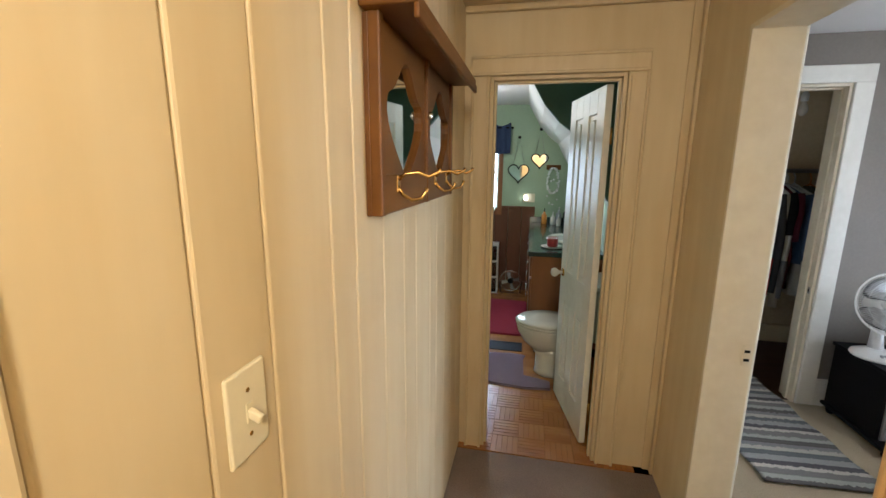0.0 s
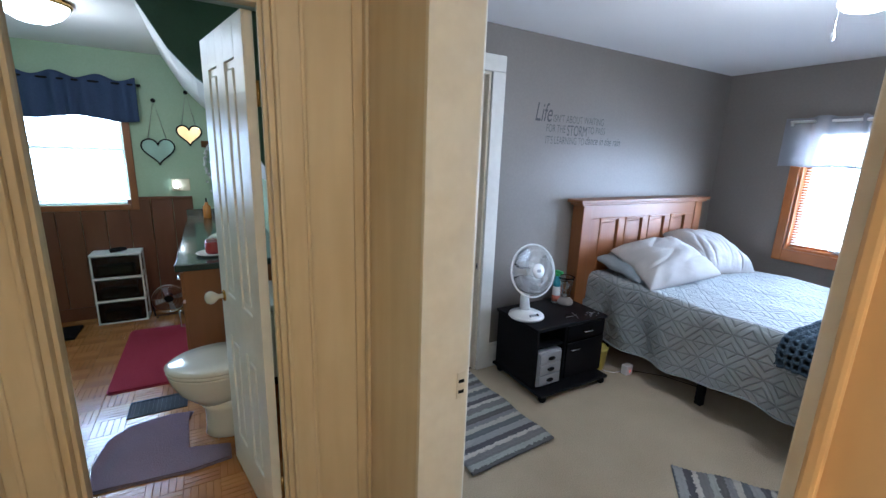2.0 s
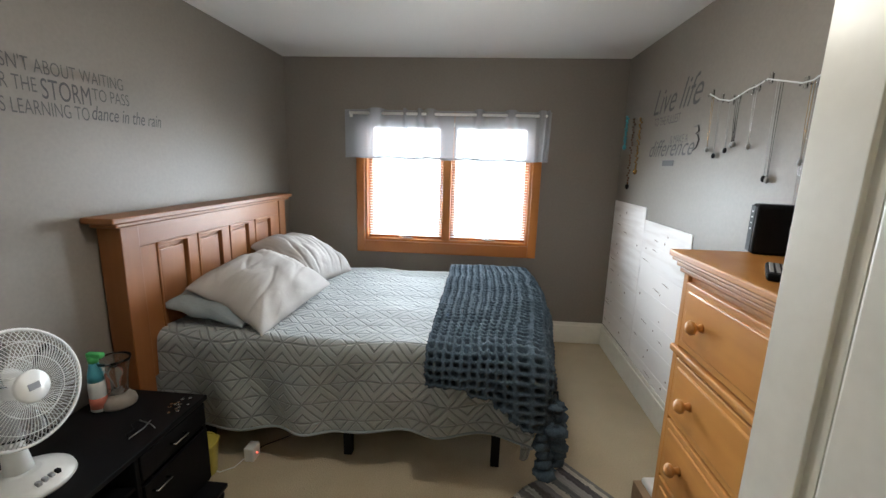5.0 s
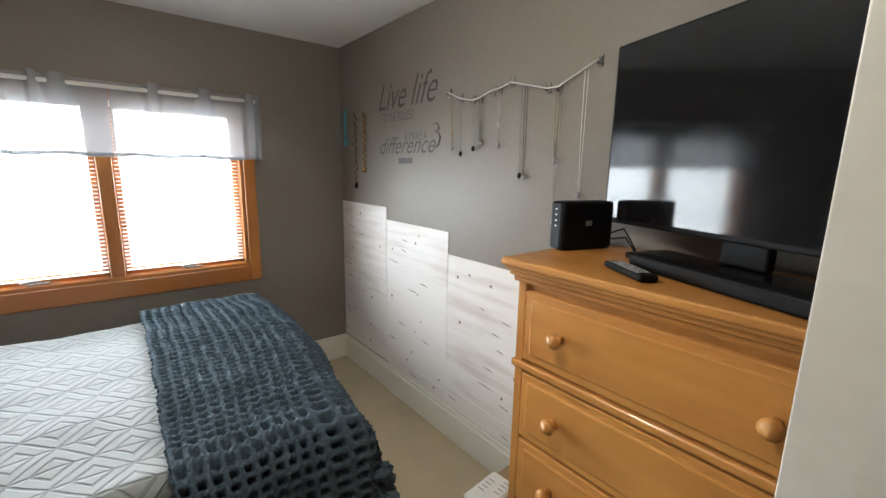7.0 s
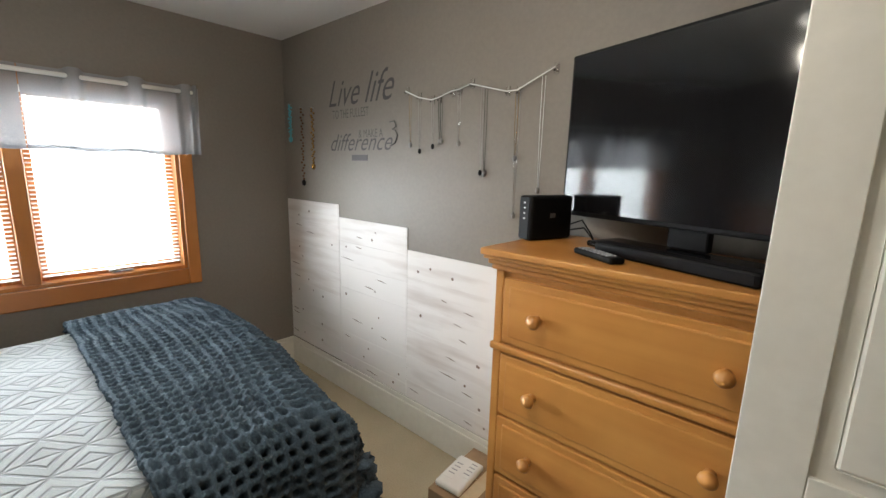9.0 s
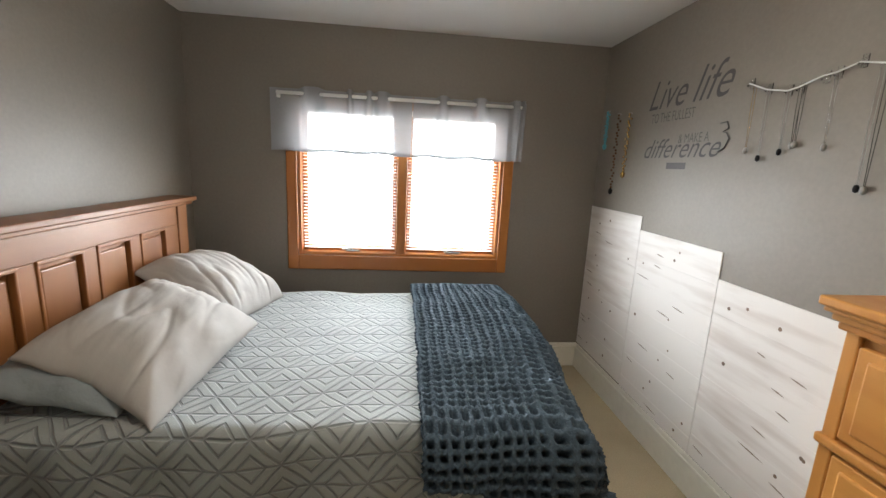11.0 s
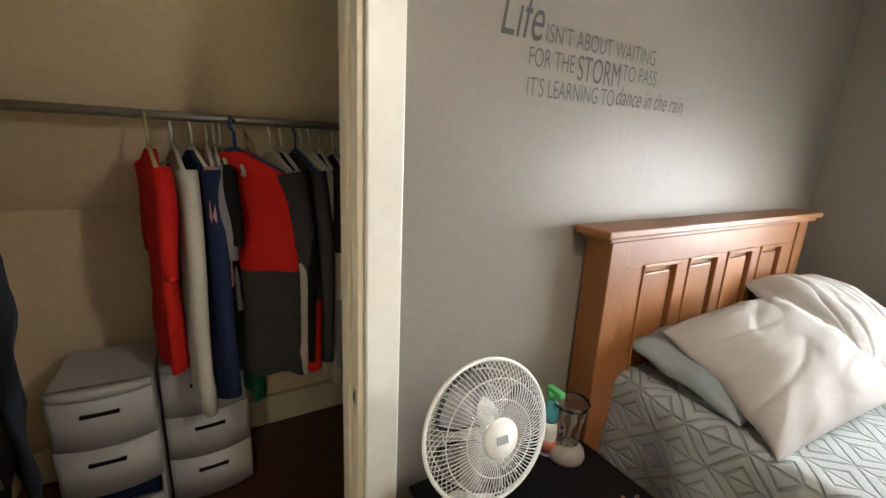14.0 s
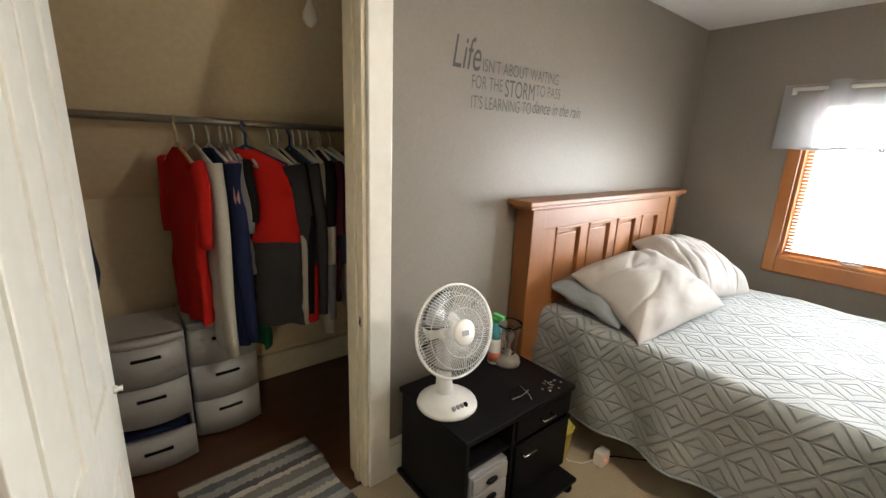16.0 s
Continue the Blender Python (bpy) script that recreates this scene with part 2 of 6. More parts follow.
M["ivory"] = material("ivory_plastic", (0.74, 0.67, 0.48), (0.70, 0.63, 0.44), 0.35, 60, 0.001, 0)
M["chrome"] = material("chrome", (0.75, 0.75, 0.75), (0.68, 0.68, 0.68), 0.18, 60, 0.001, 0, metal=1.0)
M["steel"] = material("dull_steel", (0.36, 0.35, 0.33), (0.28, 0.27, 0.26), 0.42, 60, 0.001, 0.05, metal=0.9)
M["brass"] = material("brass", (0.62, 0.40, 0.13), (0.48, 0.29, 0.08), 0.25, 40, 0.001, 0, metal=1.0)
M["mirror"] = material("mirror", (0.88, 0.9, 0.9), (0.86, 0.88, 0.88), 0.02, 10, 0.001, 0, metal=1.0, rough_var=0.005)
M["porcelain"] = material("porcelain", (0.70, 0.66, 0.58), (0.67, 0.63, 0.55), 0.15, 20, 0.001, 0, coat=0.4)
M["counter"] = material("green_counter", (0.022, 0.045, 0.038), (0.012, 0.026, 0.022), 0.2, 90, 0.001, 0, coat=0.3)
M["pillow_white"] = material("cream_pillowcase", (0.45, 0.43, 0.41), (0.405, 0.387, 0.37), 0.95, 7, 0.02, 0.25, stretch=(1, 1.8, 1), patch=3)
M["pillow_blue"] = material("blue_grey_pillowcase", (0.28, 0.32, 0.34), (0.24, 0.275, 0.295), 0.9, 7, 0.05, 0.5, stretch=(1.6, 1, 1))
M["knit"] = material("navy_yarn", (0.066, 0.102, 0.140), (0.022, 0.037, 0.054), 0.92, 140, 0.006, 0.9, patch=12)
M["quilt"] = quilt_material("quilted_cover")
M["rug_y"] = stripe_material("rag_rug_bands", 1)
M["red_rug"] = material("crimson_pile", (0.33, 0.02, 0.05), (0.22, 0.012, 0.03), 0.97, 150, 0.01, 0.8)
M["purple_rug"] = material("mauve_pile", (0.27, 0.19, 0.24), (0.18, 0.125, 0.165), 0.97, 150, 0.01, 0.8)
M["navy_cloth"] = material("navy_valance_cloth", (0.045, 0.07, 0.15), (0.03, 0.045, 0.10), 0.85, 120, 0.003, 0.3)
M["decal"] = material("decal_vinyl", (0.05, 0.045, 0.045), (0.04, 0.036, 0.036), 0.5, 60, 0.001, 0)
M["decal_pale"] = material("decal_vinyl_grey", (0.065, 0.058, 0.056), (0.055, 0.05, 0.048), 0.5, 60, 0.001, 0)
M["plank"] = material("whitewashed_plank", (0.76, 0.725, 0.70), (0.40, 0.32, 0.28), 0.5, 7, 0.002, 0.1, stretch=(0.30, 1, 2.4), patch=1.6, lo=0.59, hi=0.92)
M["card"] = material("cardboard", (0.34, 0.23, 0.13), (0.28, 0.18, 0.10), 0.8, 30, 0.001, 0.1)
M["paper"] = material("paper_label", (0.75, 0.75, 0.73), (0.7, 0.7, 0.68), 0.6, 30, 0.001, 0)
M["yellow"] = material("yellow_plastic", (0.60, 0.52, 0.10), (0.5, 0.42, 0.07), 0.4, 30, 0.001, 0)
M["glass"] = clear("clear_glass")
M["smoke"] = clear("smoky_plastic", (0.62, 0.62, 0.64), 0.25)
M["sheer"] = sheer("grey_sheer", (0.38, 0.39, 0.41), 0.12)
M["slat"] = material("white_slat", (0.80, 0.79, 0.77), (0.76, 0.75, 0.73), 0.5, 30, 0.001, 0)
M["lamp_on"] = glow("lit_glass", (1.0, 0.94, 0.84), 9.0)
# carries the darkness of the space past the hall's side opening
M["dark"] = material("side_room_gloom", (0.10, 0.10, 0.12), (0.08, 0.08, 0.1), 0.7, 60, 0.001, 0.1)
M["red_led"] = glow("red_indicator", (1.0, 0.08, 0.04), 4.0)


# ---- mesh helpers ----
def bx(bm, x0, y0, z0, x1, y1, z1, bev=0.0, seg=2):
    r = bmesh.ops.create_cube(bm, size=1.0, matrix=Matrix.Translation(((x0 + x1) / 2, (y0 + y1) / 2, (z0 + z1) / 2)) @ Matrix.Diagonal((x1 - x0, y1 - y0, z1 - z0, 1)))
    if bev:
        es = list({e for v in r["verts"] for e in v.link_edges})
        bmesh.ops.bevel(bm, geom=es, offset=bev, segments=seg, profile=0.5, affect="EDGES")
    return bm


def box(x0, y0, z0, x1, y1, z1, bev=0.0, seg=2):
    return bx(bmesh.new(), x0, y0, z0, x1, y1, z1, bev, seg)


def grid_mesh(fn, nu, nv, close_u=False, close_v=False, uv=None, bm=None):
    """A sheet of (nu + 1) x (nv + 1) points fn(u, v), u and v from 0 to 1."""
    bm = bm or bmesh.new()
    layer = bm.loops.layers.uv.new("UVMap") if uv else None
    cu, cv = nu + (0 if close_u else 1), nv + (0 if close_v else 1)
    vs = [[bm.verts.new(fn(i / nu, j / nv)) for j in range(cv)] for i in range(cu)]
    for i in range(nu):
        for j in range(nv):
            ks = [(i, j), (i + 1, j), (i + 1, j + 1), (i, j + 1)]
            f = bm.faces.new([vs[a % cu][b % cv] for a, b in ks])
            f.smooth = True
            if layer:
                for lp, (a, b) in zip(f.loops, ks):
                    lp[layer].uv = uv(a / nu, b / nv)
    return bm


def lathe(profile, n=28, bm=None, m=None):
    """A turned shape from (radius, height) pairs."""
    bm = bm or bmesh.new()
    m = m or Matrix()
    rings = [[bm.verts.new(m @ Vector((r * math.cos(2 * math.pi * i / n), r * math.sin(2 * math.pi * i / n), z))) for i in range(n)] for r, z in profile]
    for a, b in zip(rings, rings[1:]):
        for i in range(n):
            bm.faces.new((a[i], a[(i + 1) % n], b[(i + 1) % n], b[i])).smooth = True
    for ring, flip in ((rings[0], True), (rings[-1], False)):
        bm.faces.new(list(reversed(ring)) if flip else ring)
    return bm


def tube(points, r, n=8, bm=None, closed=False):
    """A round bar along points; r is one radius or one for each point."""
    bm = bm or bmesh.new()
    pts = [Vector(p) for p in points]
    rs = r if isinstance(r, (list, tuple)) else [r] * len(pts)
    rings, last = [], None
    for i, p in enumerate(pts):
        if closed:
            d = pts[(i + 1) % len(pts)] - pts[i - 1]
        else:
            d = pts[min(i + 1, len(pts) - 1)] - pts[max(i - 1, 0)]
        d.normalize()
        if last is None:
            side = d.orthogonal().normalized()
        else:
            side = last - d * last.dot(d)
            side = side.normalized() if side.length > 1e-6 else d.orthogonal().normalized()
        last = side
        up = d.cross(side)
        rings.append([bm.verts.new(p + rs[i] * (side * math.cos(2 * math.pi * k / n) + up * math.sin(2 * math.pi * k / n))) for k in range(n)])
    pairs = list(zip(rings, rings[1:])) + ([(rings[-1], rings[0])] if closed else [])
    for a, b in pairs:
        for k in range(n):
            bm.faces.new((a[k], a[(k + 1) % n], b[(k + 1) % n], b[k])).smooth = True
    if not closed:
        bm.faces.new(list(reversed(rings[0])))
        bm.faces.new(rings[-1])
    return bm


def plate(outline, thick, m=None, bm=None):
    """A flat shape: outline of (x, y), from z = 0 up to thick."""
    bm = bm or bmesh.new()
    m = m or Matrix()
    lo = [bm.verts.new(m @ Vector((x, y, 0))) for x, y in outline]
    hi = [bm.verts.new(m @ Vector((x, y, thick))) for x, y in outline]
    k = len(outline)
    bm.faces.new(list(reversed(lo)))
    bm.faces.new(hi)
    for i in range(k):
        bm.faces.new((lo[i], lo[(i + 1) % k], hi[(i + 1) % k], hi[i]))
    return bm


def moved(bm, m):
    bmesh.ops.transform(bm, matrix=m, verts=bm.verts)
    return bm


def finish(name, bm, mat):
    bmesh.ops.recalc_face_normals(bm, faces=bm.faces)
    me = bpy.data.meshes.new(name)
    bm.to_mesh(me)
    bm.free()
    if mat is not None:
        me.materials.append(mat)
    return me


def thing(name, label, category, at=(0, 0, 0), rz=0, group="", kind="", m=None):
    ob = new(name)
    ob.empty_display_size = 0.05
    ob.matrix_basis = m if m is not None else pose(*at, 0, 0, rz)
    return tagged(ob, label, category, group, kind)


def part(name, bm, mat, parent, label="", m=None):
    ob = new(name, finish(name, bm, mat))
    ob.parent = parent
    if m is not None:
        ob.matrix_basis = m
    return tagged(ob, label)


def solo(name, bm, mat, label, category, at=(0, 0, 0), rz=0, group="", kind=""):
    ob = new(name, finish(name, bm, mat))
    ob.matrix_basis = pose(*at, 0, 0, rz)
    return tagged(ob, label, category, group, kind)


def struct(name, bm, mat, label, category):
    return solo(name, bm, mat, label, category, kind="structure")


def wall_bm(x0, y0, x1, y1, z1, holes=(), z0=0.0):
    """A wall slab; holes are (a0, a1, low, high) along its longer side."""
    bm = bmesh.new()
    along_x = (x1 - x0) > (y1 - y0)
    s, e = (x0, x1) if along_x else (y0, y1)

    def piece(a, b, lo, hi):
        if b - a > 1e-4 and hi - lo > 1e-4:
            if along_x:
                bx(bm, a, y0, lo, b, y1, hi)
            else:
                bx(bm, x0, a, lo, x1, b, hi)
    for a0, a1, lo, hi in sorted(holes):
        piece(s, a0, z0, z1)
        piece(a0, a1, z0, lo)
        piece(a0, a1, hi, z1)
        s = a1
    piece(s, e, z0, z1)
    return bm


def wob(p, s, k=0.0):
    return noise.noise(Vector((p[0] * s + k, p[1] * s - k, p[2] * s + 2 * k)))

# ---- structure ----
XW, XE, YS, YN, ZC = 0.835, 4.55, 0.295, 3.08, 2.35      # bedroom inside faces
HX0, HX1, HY1, HZ = -0.345, 0.685, 2.17, 2.30            # hall inside faces
DY0, DY1, DZ = 0.885, 1.72, 2.035                         # bedroom doorway
CX0, CX1, CZ = 0.99, 1.828, 2.07                         # closet doorway
BX0, BX1, BZ = -0.22, 0.40, 1.99                        # bathroom doorway
WY0, WY1, WZ0, WZ1 = 0.99, 2.40, 0.845, 1.87            # bedroom window

struct("floor_bedroom", box(0.76, 0.15, -0.12, 4.7, 3.10, 0.0), M["carpet"], "beige low-pile bedroom carpet, a little worn", "carpet")
struct("floor_hall", box(-1.6, -1.4, -0.12, 0.757, 2.12, -0.001), M["hall_carpet"], "mauve-brown worn hall carpet", "carpet")
struct("floor_closet", box(0.66, 3.103, -0.12, 2.85, 4.4, -0.004), M["closet_floor"], "dark brown wooden closet floor", "floor")
struct("ceiling_bedroom", box(0.7, 0.15, ZC, 4.7, 3.2, ZC + 0.1), M["ceiling"], "white lightly textured bedroom ceiling", "ceiling")
struct("ceiling_hall", box(-1.6, -1.4, HZ, 0.70, 2.29, HZ + 0.1), M["cream_panel"], "cream hall ceiling", "ceiling")

struct("wall_north", wall_bm(0.70, YN, 4.67, YN + 0.12, ZC, [(CX0, CX1, -0.1, CZ)]), M["taupe"], "taupe painted semi-gloss bedroom wall with closet opening", "wall")
struct("wall_south", wall_bm(0.70, YS - 0.12, 4.67, YS, ZC), M["taupe"], "taupe painted bedroom wall above white planks", "wall")
struct("wall_east", wall_bm(XE, YS, XE + 0.14, YN, ZC, [(WY0, WY1, WZ0, WZ1)]), M["taupe"], "dark taupe bedroom wall with a window", "wall")
struct("wall_west", wall_bm(0.74, YS, XW, YN, ZC, [(DY0, DY1, -0.1, DZ)]), M["taupe"], "taupe bedroom wall with doorway", "wall")
struct("wall_hall_east", wall_bm(HX1, -1.4, 0.74, HY1, ZC, [(DY0, DY1, -0.1, DZ)]), M["cream_panel"], "cream panelled hall wall with doorway", "wall")
struct("wall_hall_north", wall_bm(HX0 - 0.1, HY1, HX1, HY1 + 0.04, ZC, [(BX0, BX1, -0.1, BZ)]), M["cream_panel"], "cream hall wall around the bathroom door", "wall")
struct("wall_hall_west", wall_bm(HX0 - 0.12, -1.4, HX0 - 0.012, HY1, ZC, [(-0.65, 0.23, -0.1, 2.05)]), M["cream_panel"], "cream hall wall behind the panelling", "wall")
struct("wall_hall_south", wall_bm(-1.6, -1.5, 0.74, -1.4, ZC), M["cream_panel"], "plain cream hall end wall", "wall")
# assumed walls past the side opening; the gloom there is in their colour
struct("wall_side_room", wall_bm(-1.6, -1.4, -1.5, 0.9, ZC), M["dark"], "assumed side room wall, darkness put into its colour", "wall")
struct("wall_side_room_end", wall_bm(-1.5, 0.8, HX0 - 0.12, 0.9, ZC), M["dark"], "assumed side room end wall, darkness put into its colour", "wall")

# closet behind the north wall, under the roof slope
struct("wall_closet_back", box(0.66, 4.24, 0, 2.85, 4.34, 1.18), M["closet_wall"], "tan closet knee wall", "wall")
bm = plate([(4.24, 1.18), (4.34, 1.18), (3.66, 2.36), (3.56, 2.36)], 2.19, Matrix(((0, 0, 1, 0.66), (1, 0, 0, 0), (0, 1, 0, 0), (0, 0, 0, 1))))
struct("ceiling_closet_slope", bm, M["closet_wall"], "tan board on the closet's roof slope", "ceiling")
struct("ceiling_closet", box(0.66, 3.2, ZC, 2.85, 3.66, ZC + 0.1), M["closet_wall"], "tan closet ceiling", "ceiling")
struct("wall_closet_west", box(0.66, 3.2, 0, 0.72, 4.24, ZC), M["closet_wall"], "tan closet side wall", "wall")
struct("wall_closet_east", box(2.75, 3.2, 0, 2.85, 4.24, ZC), M["closet_wall"], "tan closet side wall", "wall")
struct("wall_closet_front", wall_bm(0.72, YN + 0.12, 2.75, YN + 0.135, ZC, [(CX0 - 0.01, CX1 + 0.01, -0.1, CZ + 0.01)]), M["closet_wall"], "tan inside of the closet front wall", "wall")
bm = bmesh.new()
bx(bm, 1.34, 4.222, 0.0, 1.352, 4.239, 1.17)
struct("trim_closet_seam", bm, M["closet_wall"], "batten over a board joint", "trim")
struct("baseboard_closet", box(0.74, 4.205, 0, 2.73, 4.238, 0.16, 0.004), M["old_trim"], "off-white closet baseboard", "baseboard")

# bathroom
BY0, BY1, BXW, BXE = 2.29, 5.35, -1.45, 0.60
struct("wall_bathroom_south", wall_bm(BXW - 0.1, 2.21, HX1, BY0, HZ + 0.05, [(BX0, BX1, -0.1, BZ)]), M["mint"], "mint bathroom wall with doorway", "wall")
struct("wall_bathroom_north", wall_bm(BXW - 0.1, BY1, BXE + 0.06, BY1 + 0.12, HZ + 0.05, [(-1.08, -0.41, 1.02, 1.97)]), M["mint"], "mint green bathroom wall with a window", "wall")
struct("wall_bathroom_west", wall_bm(BXW - 0.1, BY0, BXW, BY1, HZ + 0.05), M["mint"], "mint green bathroom side wall", "wall")
struct("wall_bathroom_east", wall_bm(BXE, BY0, BXE + 0.06, BY1, HZ + 0.05), M["mint"], "mint green bathroom side wall", "wall")
struct("ceiling_bathroom", box(BXW, BY0, HZ, BXE, BY1, HZ + 0.1), M["ceiling"], "white bathroom ceiling", "ceiling")
to_xz = Matrix(((1, 0, 0, 0), (0, 0, 1, 0), (0, 1, 0, 0), (0, 0, 0, 1)))
struct("wall_bathroom_bulkhead", moved(plate([(-0.07, 2.3), (0.07, 2.05), (0.19, 1.915), (0.29, 1.84), (0.36, 1.70), (0.6, 1.30), (0.6, 2.3)], 0.05, to_xz), Matrix.Translation((0, 3.55, 0))), M["dark_green"],
       "dark green sloping bulkhead in the bathroom", "wall")
struct("ceiling_bathroom_slope", moved(plate([(-0.07, 2.298), (0.07, 2.05), (0.19, 1.915), (0.29, 1.84), (0.36, 1.70), (0.599, 1.30), (0.599, 2.298)], 1.749, to_xz), Matrix.Translation((0, 3.6, 0))), M["ceiling"],
       "white underside of the bathroom slope", "ceiling")
struct("floor_bathroom", box(BXW, 2.123, -0.12, BXE, BY1, -0.012), M["parquet"], "honey oak parquet bathroom floor", "floor")


# ---- door frames ----
def casing(name, along, face, out, a0, a1, top, w, mat, label, lo=0.0, th=0.022, sides=(1, 1), head=1, bead=True):
    """Trim round an opening on the wall face; along is the axis it runs, out the way it stands proud."""
    ob = thing(name, label, "door frame", kind="structure")

    def strip(nm, p0, p1, z0, z1):
        f0, f1 = sorted((face, face + out * th))
        g0, g1 = sorted((face + out * th * 0.9, face + out * (th + 0.008)))
        bm = bmesh.new()
        for q0, q1, f, g in ((p0, p1, f0, f1),):
            bx(bm, *((q0, f, z0, q1, g, z1) if along == "x" else (f, q0, z0, g, q1, z1)), 0.005)
        k = 0.014
        if z1 - z0 > p1 - p0:
            edges = ((p0, p0 + k, z0, z1), (p1 - k, p1, z0, z1))
        else:
            edges = ((p0, p1, z0, z0 + k), (p0, p1, z1 - k, z1))
        for q0, q1, y0, y1 in edges if bead else ():
            bx(bm, *((q0, g0, y0, q1, g1, y1) if along == "x" else (g0, q0, y0, g1, q1, y1)), 0.004)
        part(nm, bm, mat, ob)
    if sides[0]:
        strip("side_trim", a0 - w, a0, lo, top)
    if sides[1]:
        strip("side_trim", a1, a1 + w, lo, top)
    if head:
        strip("head_trim", a0 - w, a1 + w, top, top + w)
    return ob


def lining(name, along, f0, f1, a0, a1, top, mat, label, stop):
    """The boards that line an opening, with the stop that the door shuts against."""
    ob = thing(name, label, "door frame", kind="structure")
    t = 0.018
    for a, b, z0, z1, nm in ((a0, a0 + t, 0, top, "jamb"), (a1 - t, a1, 0, top, "jamb"), (a0 + t, a1 - t, top - t, top, "head_jamb")):
        part(nm, bx(bmesh.new(), *((a, f0, z0, b, f1, z1) if along == "x" else (f0, a, z0, f1, b, z1)), 0.002), mat, ob)
    s0, s1 = stop or (0, 0)
    for a, b, z0, z1 in () if stop is None else ((a0 + t, a0 + t + 0.012, 0, top - t), (a1 - t - 0.012, a1 - t, 0, top - t), (a0 + t + 0.012, a1 - t - 0.012, top - t - 0.012, top - t)):
        part("stop", bx(bmesh.new(), *((a, s0, z0, b, s1, z1) if along == "x" else (s0, a, z0, s1, b, z1)), 0.002), mat, ob)
    return ob


lining("trim_bedroom_door_lining", "y", HX1 - 0.004, XW + 0.004, DY0, DY1, DZ, M["old_trim"], "cream painted bedroom door lining with worn edges", None)
casing("trim_bedroom_door_hall_side", "y", HX1, -1, DY0, DY1, DZ, 0.095, M["pine"], "bare yellow pine door casing facing the hall", sides=(1, 0), head=0)
casing("trim_bedroom_door_room_side", "y", XW, 1, DY0, DY1, DZ, 0.10, M["white_trim"], "white door casing facing the bedroom", bead=False)
lining("trim_closet_lining", "x", YN - 0.004, YN + 0.139, CX0, CX1, CZ, M["old_trim"], "off-white closet door lining", (YN + 0.04, YN + 0.075))
casing("trim_closet_casing", "x", YN, -1, CX0, CX1, CZ, 0.10, M["white_trim"], "white painted closet door casing", bead=False)
lining("trim_bathroom_lining", "x", HY1 - 0.004, BY0 + 0.004, BX0, BX1, BZ, M["cream_trim"], "cream bathroom door lining", (HY1 + 0.03, HY1 + 0.06))
casing("trim_bathroom_casing", "x", HY1, -1, BX0, BX1, BZ, 0.09, M["cream_trim"], "cream grooved bathroom door casing")
struct("trim_hall_crown", box(HX0, HY1 - 0.03, HZ - 0.03, HX1, HY1, HZ, 0.008), M["cream_trim"], "cream moulding under the hall ceiling", "trim")
struct("trim_hall_corner", bx(box(HX1 - 0.045, HY1 - 0.014, 0, HX1, HY1, HZ - 0.032, 0.005), HX1 - 0.014, HY1 - 0.05, 0, HX1, HY1 - 0.015, HZ - 0.032, 0.005), M["cream_trim"], "cream corner moulding", "trim")
struct("trim_side_opening", box(HX0 - 0.14, 0.19, 0, HX0 + 0.012, 0.235, 2.06, 0.005), M["cream_trim"], "cream edge of the side opening", "trim")

# strike plates
for at, nm in (((0.815, DY1 - 0.0195, 0.885), "strike_plate"),):
    ob = thing("strike_plate", "cream painted strike plate with dark latch slots", "strike plate", at)
    part("plate", box(-0.014, -0.002, -0.045, 0.014, 0.001, 0.04, 0.0015), M["old_trim"], ob)
    for z in (-0.022, 0.012):
        part("latch_hole", box(-0.009, -0.003, z - 0.006, 0.010, 0.0012, z + 0.005), M["black_matt"], ob)
ob = thing("strike_plate", "small dark strike plate in the closet jamb", "strike plate", (CX1 - 0.0195, YN + 0.02, 0.79))
part("plate", box(-0.002, -0.01, -0.022, 0.001, 0.01, 0.022, 0.0015), M["steel"], ob)
part("latch_hole", box(-0.003, -0.005, -0.01, 0.0, 0.005, 0.01), M["black_matt"], ob)


def baseboard(name, x0, y0, x1, y1, h=0.19):
    bm = box(x0, y0, 0, x1, y1, h - 0.03, 0.003)
    dx, dy = x1 - x0, y1 - y0
    k = 0.35
    if dx > dy:
        y0, y1 = (y0, y0 + dy * (1 - k)) if y0 < 1.5 else (y0 + dy * k, y1)
    else:
        x0, x1 = (x0, x0 + dx * (1 - k)) if x0 < 2 else (x0 + dx * k, x1)
    bx(bm, x0, y0, h - 0.032, x1, y1, h, 0.006)
    return struct(name, bm, M["white_trim"], "tall white painted baseboard", "baseboard")


baseboard("baseboard_south", XW + 0.02, YS, XE - 0.02, YS + 0.018)
baseboard("baseboard_east", XE - 0.018, YS, XE, YN)
baseboard("baseboard_north", CX1 + 0.10, YN - 0.018, XE - 0.02, YN)
baseboard("baseboard_west", XW, YS, XW + 0.018, DY0 - 0.1)
baseboard("baseboard_west_end", XW, DY1 + 0.1, XW + 0.018, YN)


